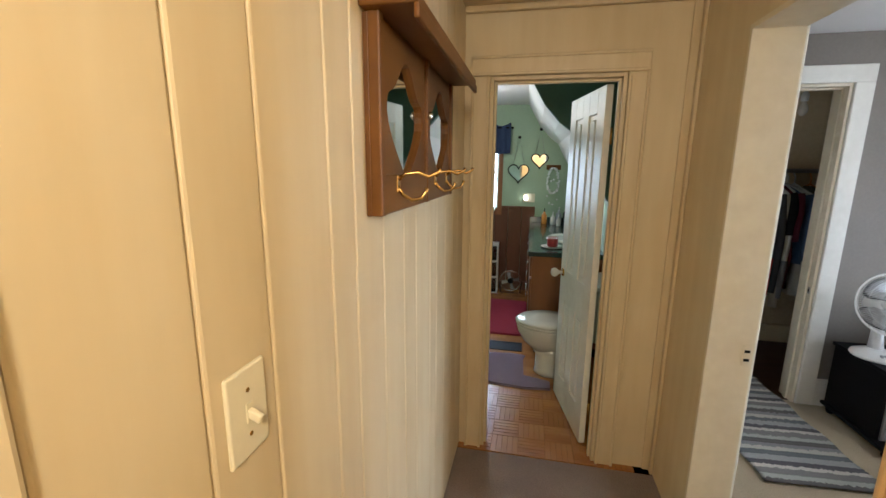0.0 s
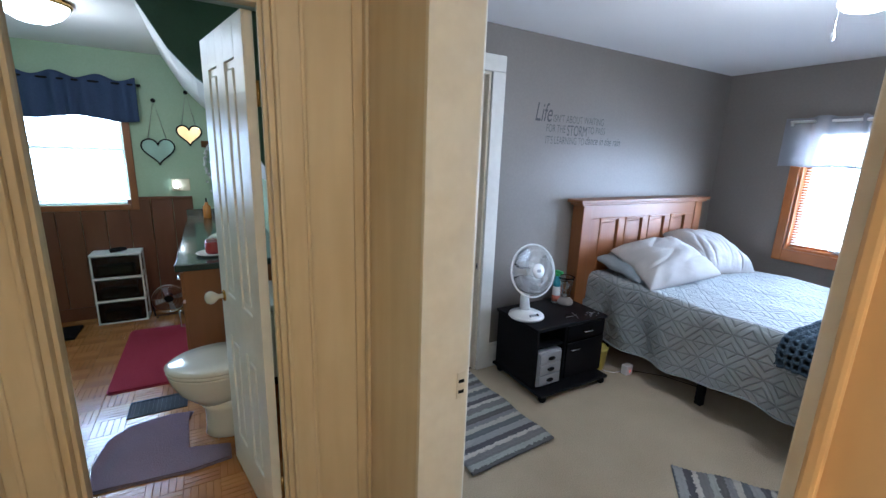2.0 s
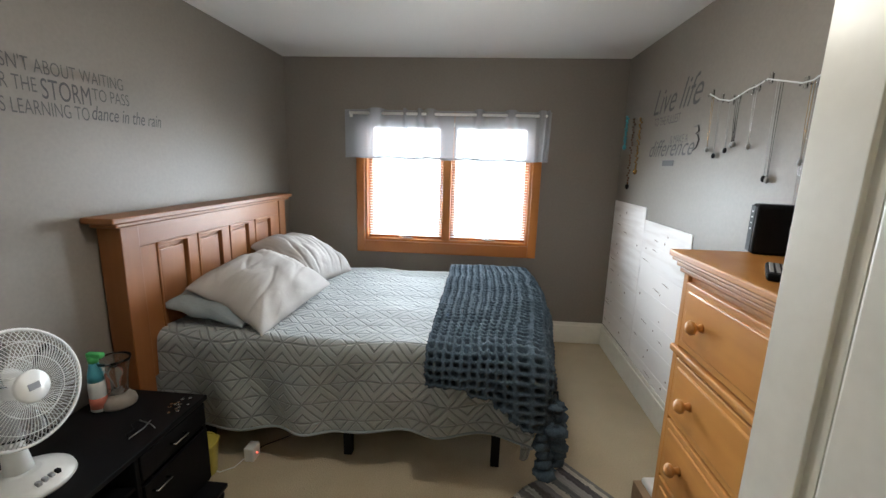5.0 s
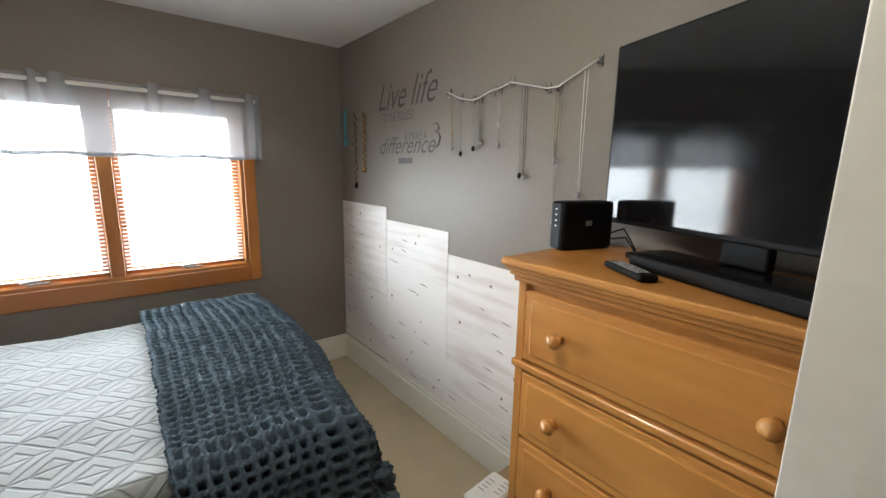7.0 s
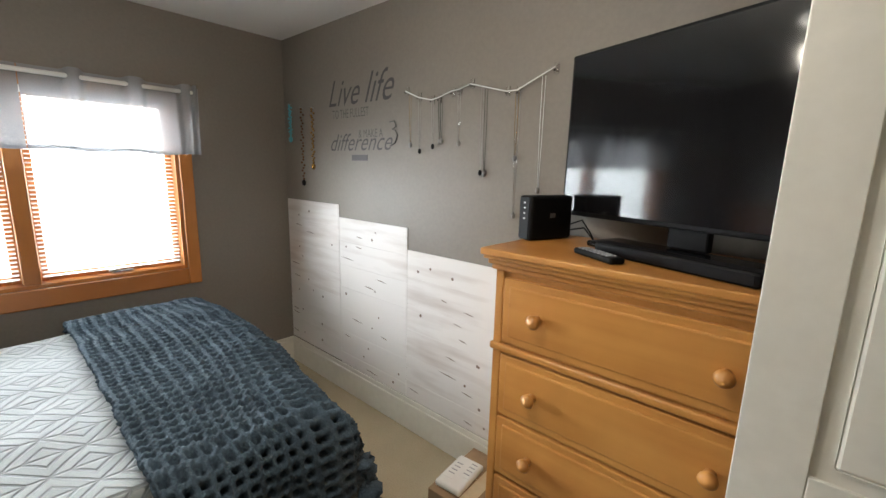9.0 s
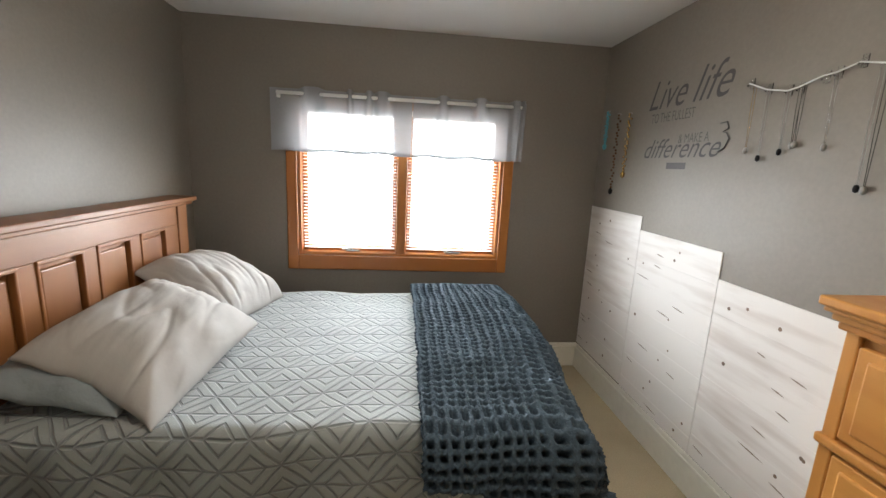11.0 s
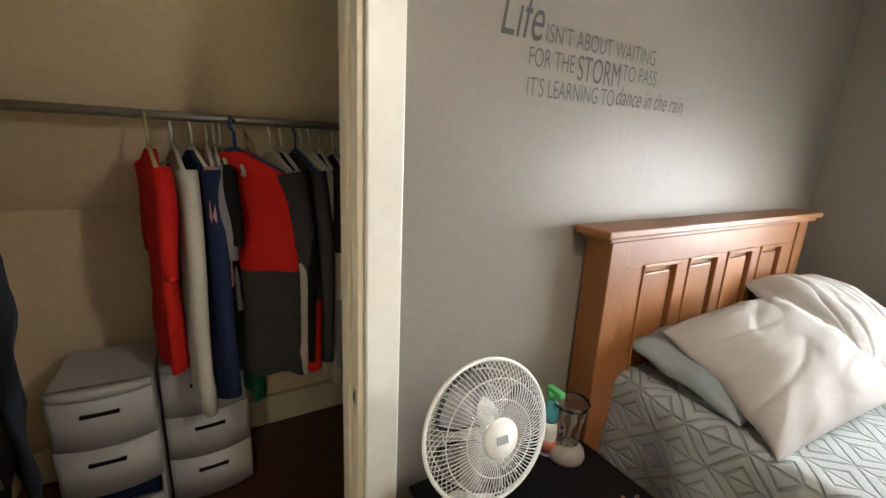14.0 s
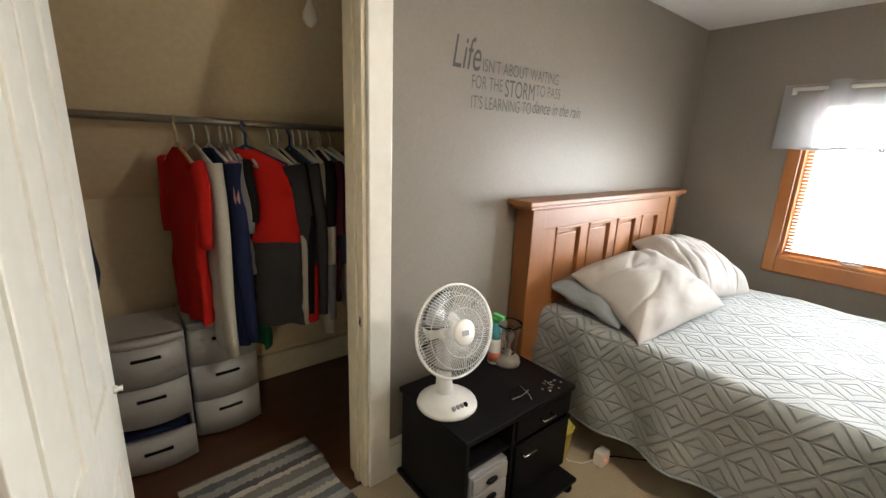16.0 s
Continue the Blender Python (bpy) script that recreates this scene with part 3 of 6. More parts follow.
# ---- panel doors ----
def panel_door(name, label, m, w, h, th, rows, mat, cols=2):
    """A door leaf along +x from its hinge edge, with raised panels on both faces. rows are (low, high)."""
    ob = thing(name, label, "door", m=m, kind="structure")
    bm = bmesh.new()
    bx(bm, 0, -th / 2 + 0.008, 0.008, w, th / 2 - 0.008, h, 0)
    st = 0.105
    pw = (w - st * (cols + 1)) / cols
    zs = sorted(rows)
    rails = [0.008] + [z for r in zs for z in r] + [h]
    for s in (-1, 1):
        y0, y1 = sorted((s * (th / 2 - 0.009), s * th / 2))
        for i in range(cols + 1):
            part("stile", box(i * (st + pw), y0, 0.008, i * (st + pw) + st, y1, h, 0.002), mat, ob)
        for i in range(0, len(rails), 2):
            for c in range(cols):
                part("rail", box(st + c * (st + pw), y0, rails[i], st + c * (st + pw) + pw, y1, rails[i + 1], 0.002), mat, ob)
    part("leaf", bm, mat, ob)
    for s in (-1, 1):
        for c in range(cols):
            for z0, z1 in zs:
                x0 = st + c * (st + pw)
                y0, y1 = sorted((s * (th / 2 - 0.009), s * (th / 2 - 0.001)))
                part("panel", bx(bmesh.new(), x0 + 0.028, y0, z0 + 0.028, x0 + pw - 0.028, y1, z1 - 0.028, 0.0068, 2), mat, ob)
    return ob


def knob_pair(door, x, z, th, mat, rose, plate_long=False):
    for s in (-1, 1):
        m = pose(x, s * th / 2, z, -90 * s, 0, 0)
        kn = part("knob", lathe([(0.012, 0.0), (0.010, 0.025), (0.019, 0.035), (0.029, 0.05), (0.030, 0.062), (0.022, 0.076), (0.008, 0.081)], 24, None), mat, door, "white porcelain knob", m)
        if plate_long:
            bm = plate([(-0.026, -0.11), (0.026, -0.11), (0.032, -0.07), (0.026, -0.04), (0.030, 0.0), (0.026, 0.04), (0.036, 0.065), (0.026, 0.082), (0.030, 0.10), (0.018, 0.112), (0.012, 0.10), (0.0, 0.135), (-0.012, 0.10), (-0.018, 0.112), (-0.030, 0.10), (-0.026, 0.082), (-0.036, 0.065), (-0.026, 0.04), (-0.030, 0.0), (-0.026, -0.04), (-0.032, -0.07)], 0.007)
            for q in (-1, 1):
                tube([(q * 0.004, 0.03, 0.007), (q * 0.018, 0.06, 0.008), (q * 0.02, 0.085, 0.008), (q * 0.01, 0.085, 0.008)], 0.004, 6, bm)
            part("knob_plate", bm, rose, door, "ornate white cast knob plate", pose(x, s * th / 2, z - 0.075, 90, 0, 180 if s > 0 else 0))
        else:
            part("rose", lathe([(0.026, 0.0), (0.026, 0.004), (0.018, 0.009)], 20), rose, door, "", m)


bedroom_door = panel_door("door_bedroom", "white painted bedroom door standing wide open", pose(XW - 0.002, DY0 + 0.04, 0, 0, 0, 0.5), 0.855, 2.0, 0.038,
                          [(0.22, 0.68), (1.0, 1.88)], M["white_trim"], cols=2)
knob_pair(bedroom_door, 0.855 - 0.058, 0.865, 0.038, M["porcelain"], M["white_trim"], True)
for z in (0.25, 1.0, 1.75):
    part("hinge", tube([(-0.004, 0.022, z - 0.045), (-0.004, 0.022, z + 0.045)], 0.007, 10), M["white_trim"], bedroom_door)

closet_door = panel_door("door_closet", "white painted closet door standing open against the room", pose(CX0 + 0.022, YN - 0.028, 0, 0, 0, 264), 0.74, 2.03, 0.035,
                         [(0.2, 0.66), (0.86, 1.9)], M["white_trim"], cols=2)
part("peg", moved(lathe([(0.011, 0), (0.011, 0.006), (0.006, 0.012), (0.009, 0.02)], 12), pose(0.035, 0.0175, 0.816, -90, 0, 0)), M["white_trim"], closet_door)

bathroom_door = panel_door("door_bathroom", "white four-panel bathroom door standing half open", pose(BX1 - 0.050, BY0 + 0.012, 0, 0, 0, 101.5), 0.57, 1.965, 0.035,
                           [(0.2, 0.72), (0.92, 1.84)], M["white_trim"], cols=2)
knob_pair(bathroom_door, 0.57 - 0.055, 0.89, 0.035, M["porcelain"], M["brass"])
for z in (0.22, 1.72):
    part("hinge", tube([(-0.006, -0.02, z - 0.04), (-0.006, -0.02, z + 0.04)], 0.006, 10), M["brass"], bathroom_door)


# ---- bedroom window ----
def window_unit(name, label, cas_mat):
    ob = thing(name, label, "window", kind="structure")
    c = 0.070
    for y0, y1, z0, z1, nm in ((WY0 - c, WY0, WZ0 - 0.10, WZ1 + c, "side_trim"), (WY1, WY1 + c, WZ0 - 0.10, WZ1 + c, "side_trim"),
                               (WY0, WY1, WZ1, WZ1 + c, "head_trim"), (WY0, WY1, WZ0 - 0.10, WZ0, "bottom_trim")):
        part(nm, box(XE - 0.02, y0, z0, XE - 0.0005, y1, z1, 0.005), cas_mat, ob)
    for y0, y1, z0, z1 in ((WY0, WY0 + 0.02, WZ0, WZ1), (WY1 - 0.02, WY1, WZ0, WZ1), (WY0 + 0.02, WY1 - 0.02, WZ0, WZ0 + 0.02), (WY0 + 0.02, WY1 - 0.02, WZ1 - 0.02, WZ1)):
        part("window_lining", box(XE - 0.001, y0, z0, XE + 0.137, y1, z1, 0.002), cas_mat, ob)
    ym = (WY0 + WY1) / 2
    part("mullion", box(XE - 0.004, ym - 0.035, WZ0 + 0.02, XE + 0.12, ym + 0.035, WZ1 - 0.02, 0.006), cas_mat, ob)
    for a, b in ((WY0 + 0.02, ym - 0.035), (ym + 0.035, WY1 - 0.02)):
        sash = part("sash", bx(bx(bx(bx(bmesh.new(), XE + 0.07, a, WZ0 + 0.02, XE + 0.11, a + 0.035, WZ1 - 0.02, 0.003), XE + 0.07, b - 0.035, WZ0 + 0.02, XE + 0.11, b, WZ1 - 0.02, 0.003),
                       XE + 0.07, a + 0.035, WZ0 + 0.02, XE + 0.11, b - 0.035, WZ0 + 0.06, 0.003), XE + 0.07, a + 0.035, WZ1 - 0.06, XE + 0.11, b - 0.035, WZ1 - 0.02, 0.003), cas_mat, ob)
        pane = part("pane", box(XE + 0.088, a + 0.035, WZ0 + 0.06, XE + 0.092, b - 0.035, WZ1 - 0.06), M["glass"], sash)
        pane.visible_shadow = False
        yc = (a + b) / 2 - 0.02
        cr = bmesh.new()
        bx(cr, XE + 0.03, yc - 0.05, WZ0 + 0.02, XE + 0.068, yc + 0.05, WZ0 + 0.036, 0.004)
        tube([(XE + 0.05, yc, WZ0 + 0.036), (XE + 0.035, yc + 0.01, WZ0 + 0.044), (XE + 0.012, yc + 0.07, WZ0 + 0.04)], 0.006, 8, cr)
        part("crank", cr, M["chrome"], ob, "silver casement crank")
    return ob


window_unit("window_1", "orange-stained pine double casement window", M["sash"])
ym = (WY0 + WY1) / 2
for a, b in ((WY0 + 0.028, ym - 0.042), (ym + 0.042, WY1 - 0.028)):
    bl = thing("window_blind", "white horizontal slatted blind with open slats", "blind", (XE + 0.045, (a + b) / 2, WZ0), group="bedroom blinds")
    hw = (b - a) / 2
    part("head_rail", box(-0.02, -hw, WZ1 - WZ0 - 0.05, 0.02, hw, WZ1 - WZ0 - 0.0205, 0.003), M["slat"], bl)
    first = None
    z = 0.05
    while z < WZ1 - WZ0 - 0.06:
        if first is None:
            first = finish("slat", moved(box(-0.0125, -hw, -0.0006, 0.0125, hw, 0.0006), pose(0, 0, 0, 0, 0, 0)), M["slat"])
        o = new("slat", first)
        o.parent = bl
        o.matrix_basis = pose(0, 0, z, 0, -12, 0)
        z += 0.0225
    for q in (-0.7, 0.7):
        part("cord", tube([(0, q * hw, 0.04), (0, q * hw, WZ1 - WZ0 - 0.04)], 0.0012, 5), M["slat"], bl)

# ---- bedroom: valance ----
VY0, VY1, VZ0, VZ1, VX = 0.875, 2.545, 1.558, 1.945, 4.462
val = thing("valance_rod", "white curtain rod above the window", "curtain rod", (4.462, 1.70, 1.905))
part("rod", tube([(0, -0.80, 0), (0, 0.80, 0)], 0.011, 12), M["white_plastic"], val)
for q in (-0.79, 0.79):
    part("bracket", bx(bmesh.new(), 0.0, q - 0.01, -0.03, 0.087, q + 0.01, 0.012, 0.003), M["white_plastic"], val)


# where the cloth passes in front of the rod: middle and half width of each tab
TABS = ((0.158, 0.040), (0.300, 0.010), (0.373, 0.013), (0.424, 0.027), (0.660, 0.021), (0.810, 0.027), (0.955, 0.020), (0.985, 0.008))


def valance_pt(u, v):
    y = VY1 + (VY0 - VY1) * u
    tab = sum(math.exp(-((u - c) / w) ** 4) for c, w in TABS)
    x = VX + 0.020 - 0.040 * min(tab, 1.0) * (1 - 0.35 * v) + 0.004 * wob((u * 9, v * 3, 0), 1)
    z = VZ1 - 0.010 + 0.012 * min(tab, 1.0) * (1 - v) - (VZ1 - VZ0) * v + 0.004 * math.sin(u * 34) * v
    return (x, y + 0.010 * math.sin(u * 40) * v, z)


val = thing("valance", "sheer grey grommet-top valance over the window", "valance")
for lo, hi in ((0.0, 0.541), (0.543, 1.0)):
    pn = part("cloth_panel", grid_mesh(lambda u, v: valance_pt(lo + (hi - lo) * u, v), 140, 14), M["sheer"], val)
    part("hem", grid_mesh(lambda u, v: Vector(valance_pt(lo + (hi - lo) * u, 0.95 + 0.05 * v)) - Vector((0.003, 0, 0)), 140, 2), M["sheer"], pn)
for c, w in TABS[:6]:
    for q in (c - 1.1 * w, c + 1.1 * w):
        part("grommet", moved(tube([(0.0, 0.018 * math.cos(i * 6.28318 / 20), 0.018 * math.sin(i * 6.28318 / 20)) for i in range(20)], 0.003, 6, None, True), Matrix.Translation(Vector(valance_pt(q, 0.09)))), M["steel"], val)

# ---- bedroom: bed ----
BXL, BXR, BYF, BYH, BT = 2.855, 4.22, 1.165, 2.94, 0.66    # mattress edges and top
bed = thing("bed", "queen bed with a tall cherry panel headboard", "bed", ((BXL + BXR) / 2, (BYF + BYH) / 2, 0))
cx, cy = (BXL + BXR) / 2, (BYF + BYH) / 2
hb = bmesh.new()
HBL, HBR, HBY = 2.660, 4.215, 2.990
bx(hb, HBL + 0.02 - cx, HBY - cy, 0.02, HBR - 0.02 - cx, HBY + 0.045 - cy, 1.21, 0.004)
part("headboard", hb, M["cherry"], bed)
for x0, x1 in ((HBL, HBL + 0.10), (HBR - 0.10, HBR)):
    part("headboard_post", box(x0 - cx, HBY - 0.028 - cy, 0.0, x1 - cx, HBY + 0.082 - cy, 1.205, 0.004), M["cherry"], bed)
part("headboard_cap", bx(box(HBL - 0.068 - cx, HBY - 0.065 - cy, 1.225, HBR + 0.055 - cx, HBY + 0.085 - cy, 1.252, 0.006), HBL - 0.035 - cx, HBY - 0.045 - cy, 1.205, HBR + 0.035 - cx, HBY + 0.08 - cy, 1.226, 0.006), M["cherry_h"], bed)
part("headboard_rail", box(HBL + 0.10 - cx, HBY - 0.020 - cy, 1.10, HBR - 0.10 - cx, HBY + 0.001 - cy, 1.204, 0.003), M["cherry_h"], bed)
panels = [(2.862 + 0.30 * i, 3.087 + 0.30 * i) for i in range(4)]
marks = [HBL + 0.10] + [e for p in panels for e in p] + [HBR - 0.10]
for a, b in zip(marks[::2], marks[1::2]):
    part("stile", box(a - cx, HBY - 0.020 - cy, 0.45, b - cx, HBY + 0.001 - cy, 1.10, 0.003), M["cherry"], bed)
for a, b in panels:
    bm = box(a - cx, HBY - 0.026 - cy, 0.45, a + 0.013 - cx, HBY + 0.001 - cy, 1.10, 0.004)
    bx(bm, b - 0.013 - cx, HBY - 0.026 - cy, 0.45, b - cx, HBY + 0.001 - cy, 1.10, 0.004)
    bx(bm, a - cx, HBY - 0.028 - cy, 1.087, b - cx, HBY + 0.001 - cy, 1.104, 0.004)
    part("panel_moulding", bm, M["cherry"], bed)
    part("raised_panel", box(a + 0.026 - cx, HBY - 0.012 - cy, 0.45, b - 0.026 - cx, HBY + 0.001 - cy, 1.066, 0.008, 3), M["cherry"], bed)
part("mattress", box(BXL + 0.01 - cx, BYF + 0.02 - cy, 0.42, BXR - 0.01 - cx, BYH - cy, BT - 0.012, 0.09, 5), M["pillow_white"], bed)
part("box_spring", box(BXL + 0.02 - cx, BYF + 0.03 - cy, 0.24, BXR - 0.02 - cx, BYH - cy, 0.419, 0.015), M["black_matt"], bed)
part("bed_frame", box(BXL + 0.03 - cx, BYF + 0.05 - cy, 0.19, BXR - 0.03 - cx, BYH - cy, 0.239, 0.004), M["black_matt"], bed)
for x in (BXL + 0.06, BXR - 0.06):
    for y in (BYF + 0.12, (BYF + BYH) / 2, BYH - 0.12):
        part("leg", box(x - 0.022 - cx, y - 0.022 - cy, 0, x + 0.022 - cx, y + 0.022 - cy, 0.19, 0.003), M["black_matt"], bed)


def drape(a, b, over, flare, radius=0.05, ruck=0.012, seed=0.0, thick=0.0):
    """Where a cloth point lies: a and b are metres across and along the bed's top from its west foot corner; outside the top it hangs."""
    W, L = BXR - BXL, BYH - BYF
    dx = -a if a < 0 else (a - W if a > W else 0.0)
    dy = -b if b < 0 else 0.0
    sx = -1 if a < 0 else 1
    z = BT + over

    def fall(d):
        q = radius * math.pi / 2
        if d < q:
            t = d / radius
            return radius * math.sin(t), radius * (1 - math.cos(t))
        return radius + flare * (d - q), radius + (d - q)
    ox, fx = fall(dx) if dx else (0, 0)
    oy, fy = fall(dy) if dy else (0, 0)
    x = BXL + min(max(a, 0), W) + sx * (ox + (over if dx else 0) * min(dx * 12, 1))
    y = BYF + max(b, 0) - oy - (over if dy else 0) * min(dy * 12, 1)
    drop = max(fx, fy) + 0.25 * min(fx, fy)
    if fx and fy:
        k = min(fx, fy)
        x -= sx * 0.10 * k
        y += 0.10 * k
    hang = min(drop / 0.3, 1.0)
    p = (a * 1.0, b * 1.0, 0.3)
    wave = ruck * wob(p, 3.2, seed) + 0.4 * ruck * wob(p, 9, seed + 3)
    fold = 0.021 * hang * (math.sin(b * 17 + seed + 2 * wob(p, 2, seed)) if dx else math.sin(a * 13 + seed))
    if dx:
        x += sx * fold
    elif dy:
        y -= fold
    return Vector((x, y, z - drop + wave * (1 - 0.6 * hang)))


def cloth(name, label, category, mat, a0, a1, b0, b1, na, nb, over, flare, edge=None, bump=None, seed=0.0, thick=0.012, radius=0.05, lift=None):
    def pt(u, v):
        b = b0 + (b1 - b0) * v
        lo = a0 if edge is None else edge(b)
        a = lo + (a1 - lo) * u
        p = drape(a, b, over, flare, radius, seed=seed)
        if bump:
            p = p + bump(a, b) * normal(a, b)
        if lift:
            p = p + lift(a, b)
        return p

    def normal(a, b):
        e = 0.004
        n = (drape(a + e, b, over, flare, radius, seed=seed) - drape(a - e, b, over, flare, radius, seed=seed)).cross(drape(a, b + e, over, flare, radius, seed=seed) - drape(a, b - e, over, flare, radius, seed=seed))
        return n.normalized() if n.length > 1e-9 else Vector((0, 0, 1))
    bm = grid_mesh(pt, na, nb, uv=lambda u, v: (a0 + (a1 - a0) * u, b0 + (b1 - b0) * v))
    ob = solo(name, bm, mat, label, category)
    md = ob.modifiers.new("thickness", "SOLIDIFY")
    md.thickness, md.offset = thick, -1
    return ob


def spread_edge(b):
    return -0.495 + 0.03 * math.sin(b * 3.1 + 0.6) + 0.012 * math.sin(b * 11)


spread = cloth("bedspread", "grey quilted bedspread with a nested diamond pattern", "bedspread", M["quilt"], -0.46, 1.85, -0.42, 1.835, 170, 150, 0.012, -0.02,
               edge=spread_edge, seed=1.7, radius=0.042)
side = [-0.42 + 2.255 * i / 90 for i in range(91)]
part("hem_binding", tube([drape(spread_edge(b), b, 0.012, -0.02, 0.042, seed=1.7) for b in side], 0.007, 6), M["pillow_blue"], spread, "grey stitched hem")
foot = [spread_edge(-0.42) + (1.85 - spread_edge(-0.42)) * i / 90 for i in range(91)]
part("hem_binding", tube([drape(a, -0.42, 0.012, -0.02, 0.042, seed=1.7) for a in foot], 0.007, 6), M["pillow_blue"], spread, "grey stitched hem")


def knit(a, b):
    """Relief of thick yarn: staggered holes between plump loops."""
    a, b = a + 0.010 * wob((a, b, 0), 5) + 0.004 * wob((a, b, 7), 17), b + 0.012 * wob((b, a, 1), 5) + 0.004 * wob((b, a, 8), 17)
    row = math.floor(a / 0.040)
    s = (b / 0.045 + 0.10 * wob((row * 2.3, b * 5, 1), 1)) % 1.0 - 0.5
    t = (a / 0.040) % 1.0 - 0.5
    hole = math.exp(-((s * s / 0.075) ** 3 + (t * t / 0.060) ** 3)) * (0.95 + 0.5 * wob((a, b, 2), 20))
    strand = math.cos(2 * math.pi * (2 * s + t)) * math.cos(2 * math.pi * t)
    return -0.048 * hole - 0.004 * strand + 0.008 * wob((a, b, 4), 7) + 0.004 * wob((a, b, 0), 45)


def plump(a, b):
    """The doubled blanket stands fuller in the middle of the foot edge than at its ends."""
    q = min(max(a / (BXR - BXL), 0.0), 1.0)
    near = min(max((0.50 - b) / 0.45, 0.0), 1.0)
    k = math.sin(math.pi * (0.02 + 0.90 * q)) * near
    return Vector((0.0, -0.055 * k + 0.075 * (1 - q) * near, 0.030 * k))


cloth("throw_blanket", "chunky navy open-knit throw across the foot of the bed", "blanket", M["knit"], -0.27, 1.60, -0.46, 0.455, 420, 216, 0.060, 0.06,
      edge=lambda b: -0.24 - 0.30 * min(max((0.24 - b) / 0.55, 0), 1) + 0.012 * math.sin(b * 21), bump=knit, seed=1.7, thick=0.016, radius=0.13, lift=plump)


# ---- pillows ----
def pillow(name, label, mat, m, w, h, t, seed, flop=0.0, skew=0.0):
    def side(s):
        def pt(u, v):
            a, b = 2 * u - 1, 2 * v - 1
            f = max((1 - abs(a) ** 2.6) * (1 - abs(b) ** 2.6), 0) ** 0.55
            pin = 1 - 0.04 * (1 - abs(a) ** 2) * abs(b) ** 6
            pin2 = 1 - 0.04 * (1 - abs(b) ** 2) * abs(a) ** 6
            x, y = a * w / 2 * pin2, b * h / 2 * pin
            ca, sa = math.cos(seed), math.sin(seed)
            p1, q1 = x * ca + y * sa, y * ca - x * sa
            wr = 0.013 * wob((x, y, s), 4, seed) + 0.004 * wob((x, y, s), 9, seed + 2) + 0.002 * wob((p1, q1 * 2.5, s), 16, seed)
            rr, th = math.hypot(a, b), math.atan2(b, a)
            wr += 0.007 * rr ** 3 * math.sin(9 * th + seed * 2 + 3 * wob((x, y, 0), 4, seed))
            wr -= 0.005 * (1 - abs(wob((p1 * 1.6, q1 * 4, s), 1.3, seed))) ** 14
            z = s * f * t / 2 + wr * min(f * 2, 1)
            z -= flop * max(max(abs(a) - 0.4, 0) ** 2, 0.7 * max(-b - 0.2, 0) ** 2)
            fold = abs(wob((p1 * 0.8, q1 * 3.2, 5), 2.6, seed))
            z += (0.026 * fold - 0.010 * max(0.12 - fold, 0) / 0.12) * min(f * 1.6, 1) * (0.4 + 0.6 * abs(a))
            x -= skew * max(-b, 0) * (0.5 - 0.5 * a)
            return (x, y, z)
        return pt
    bm = grid_mesh(side(1), 110, 84)
    grid_mesh(side(-1), 110, 84, bm=bm)
    bmesh.ops.remove_doubles(bm, verts=bm.verts, dist=0.0008)
    ob = new(name, finish(name, bm, mat))
    ob.matrix_basis = m
    return tagged(ob, label, "pillow", "bed pillows")


pillow("pillow", "flat blue-grey pillow under the others", M["pillow_blue"], pose(3.24, 2.785, 0.745, 12, -2, 0), 0.74, 0.44, 0.17, 1.1)
pillow("pillow", "flat blue-grey pillow under the others", M["pillow_blue"], pose(3.88, 2.74, 0.735, 8, 0, -2), 0.58, 0.42, 0.15, 2.1)
pillow("pillow", "rumpled cream pillow leaning on the headboard", M["pillow_white"], pose(3.235, 2.615, 0.835, 20, -5, -7), 0.66, 0.50, 0.17, 3.3, 0.12, 0.07)
pillow("pillow", "rumpled cream pillow leaning on the headboard", M["pillow_white"], pose(3.92, 2.67, 0.840, 24, 4, -12), 0.58, 0.53, 0.18, 4.6, 0.14, 0.04)

# ---- closet ----
RY, RZ = 3.90, 1.555
rod = thing("closet_rod", "dull steel clothes rod across the closet", "clothes rod", (0, RY, RZ))
part("rod", tube([(0.722, 0, 0), (2.748, 0, 0)], 0.0165, 16), M["steel"], rod)
for x in (0.723, 2.747):
    s = 1 if x < 1 else -1
    part("flange", tube([(x, 0, 0), (x + s * 0.012, 0, 0)], 0.03, 16), M["steel"], rod)
struct("trim_closet_cleat", box(0.7205, 3.60, 1.42, 0.745, 4.06, 1.53, 0.003), M["old_trim"], "white board holding the closet rod", "trim")

CL = {}


def cloth_colour(c):
    if c not in CL:
        CL[c] = material("fabric", c, tuple(k * 0.7 for k in c), 0.9, 200, 0.003, 0.3, patch=6, spec=0.1)
    return CL[c]


def hanger(parent, colour):
    bm = tube([(0, -0.005, 0.006), (0, 0.012, 0.022), (0, 0.020, 0.0), (0, 0.012, -0.018), (0, 0.0, -0.03), (0, 0, -0.085)], 0.0055, 6)
    tube([(0, 0, -0.085), (0, -0.18, -0.165), (0, -0.19, -0.175), (0, 0.19, -0.175), (0, 0.18, -0.165), (0, 0, -0.085)], 0.0075, 6, bm)
    part("hanger", bm, cloth_colour(colour), parent, "plastic clothes hanger")


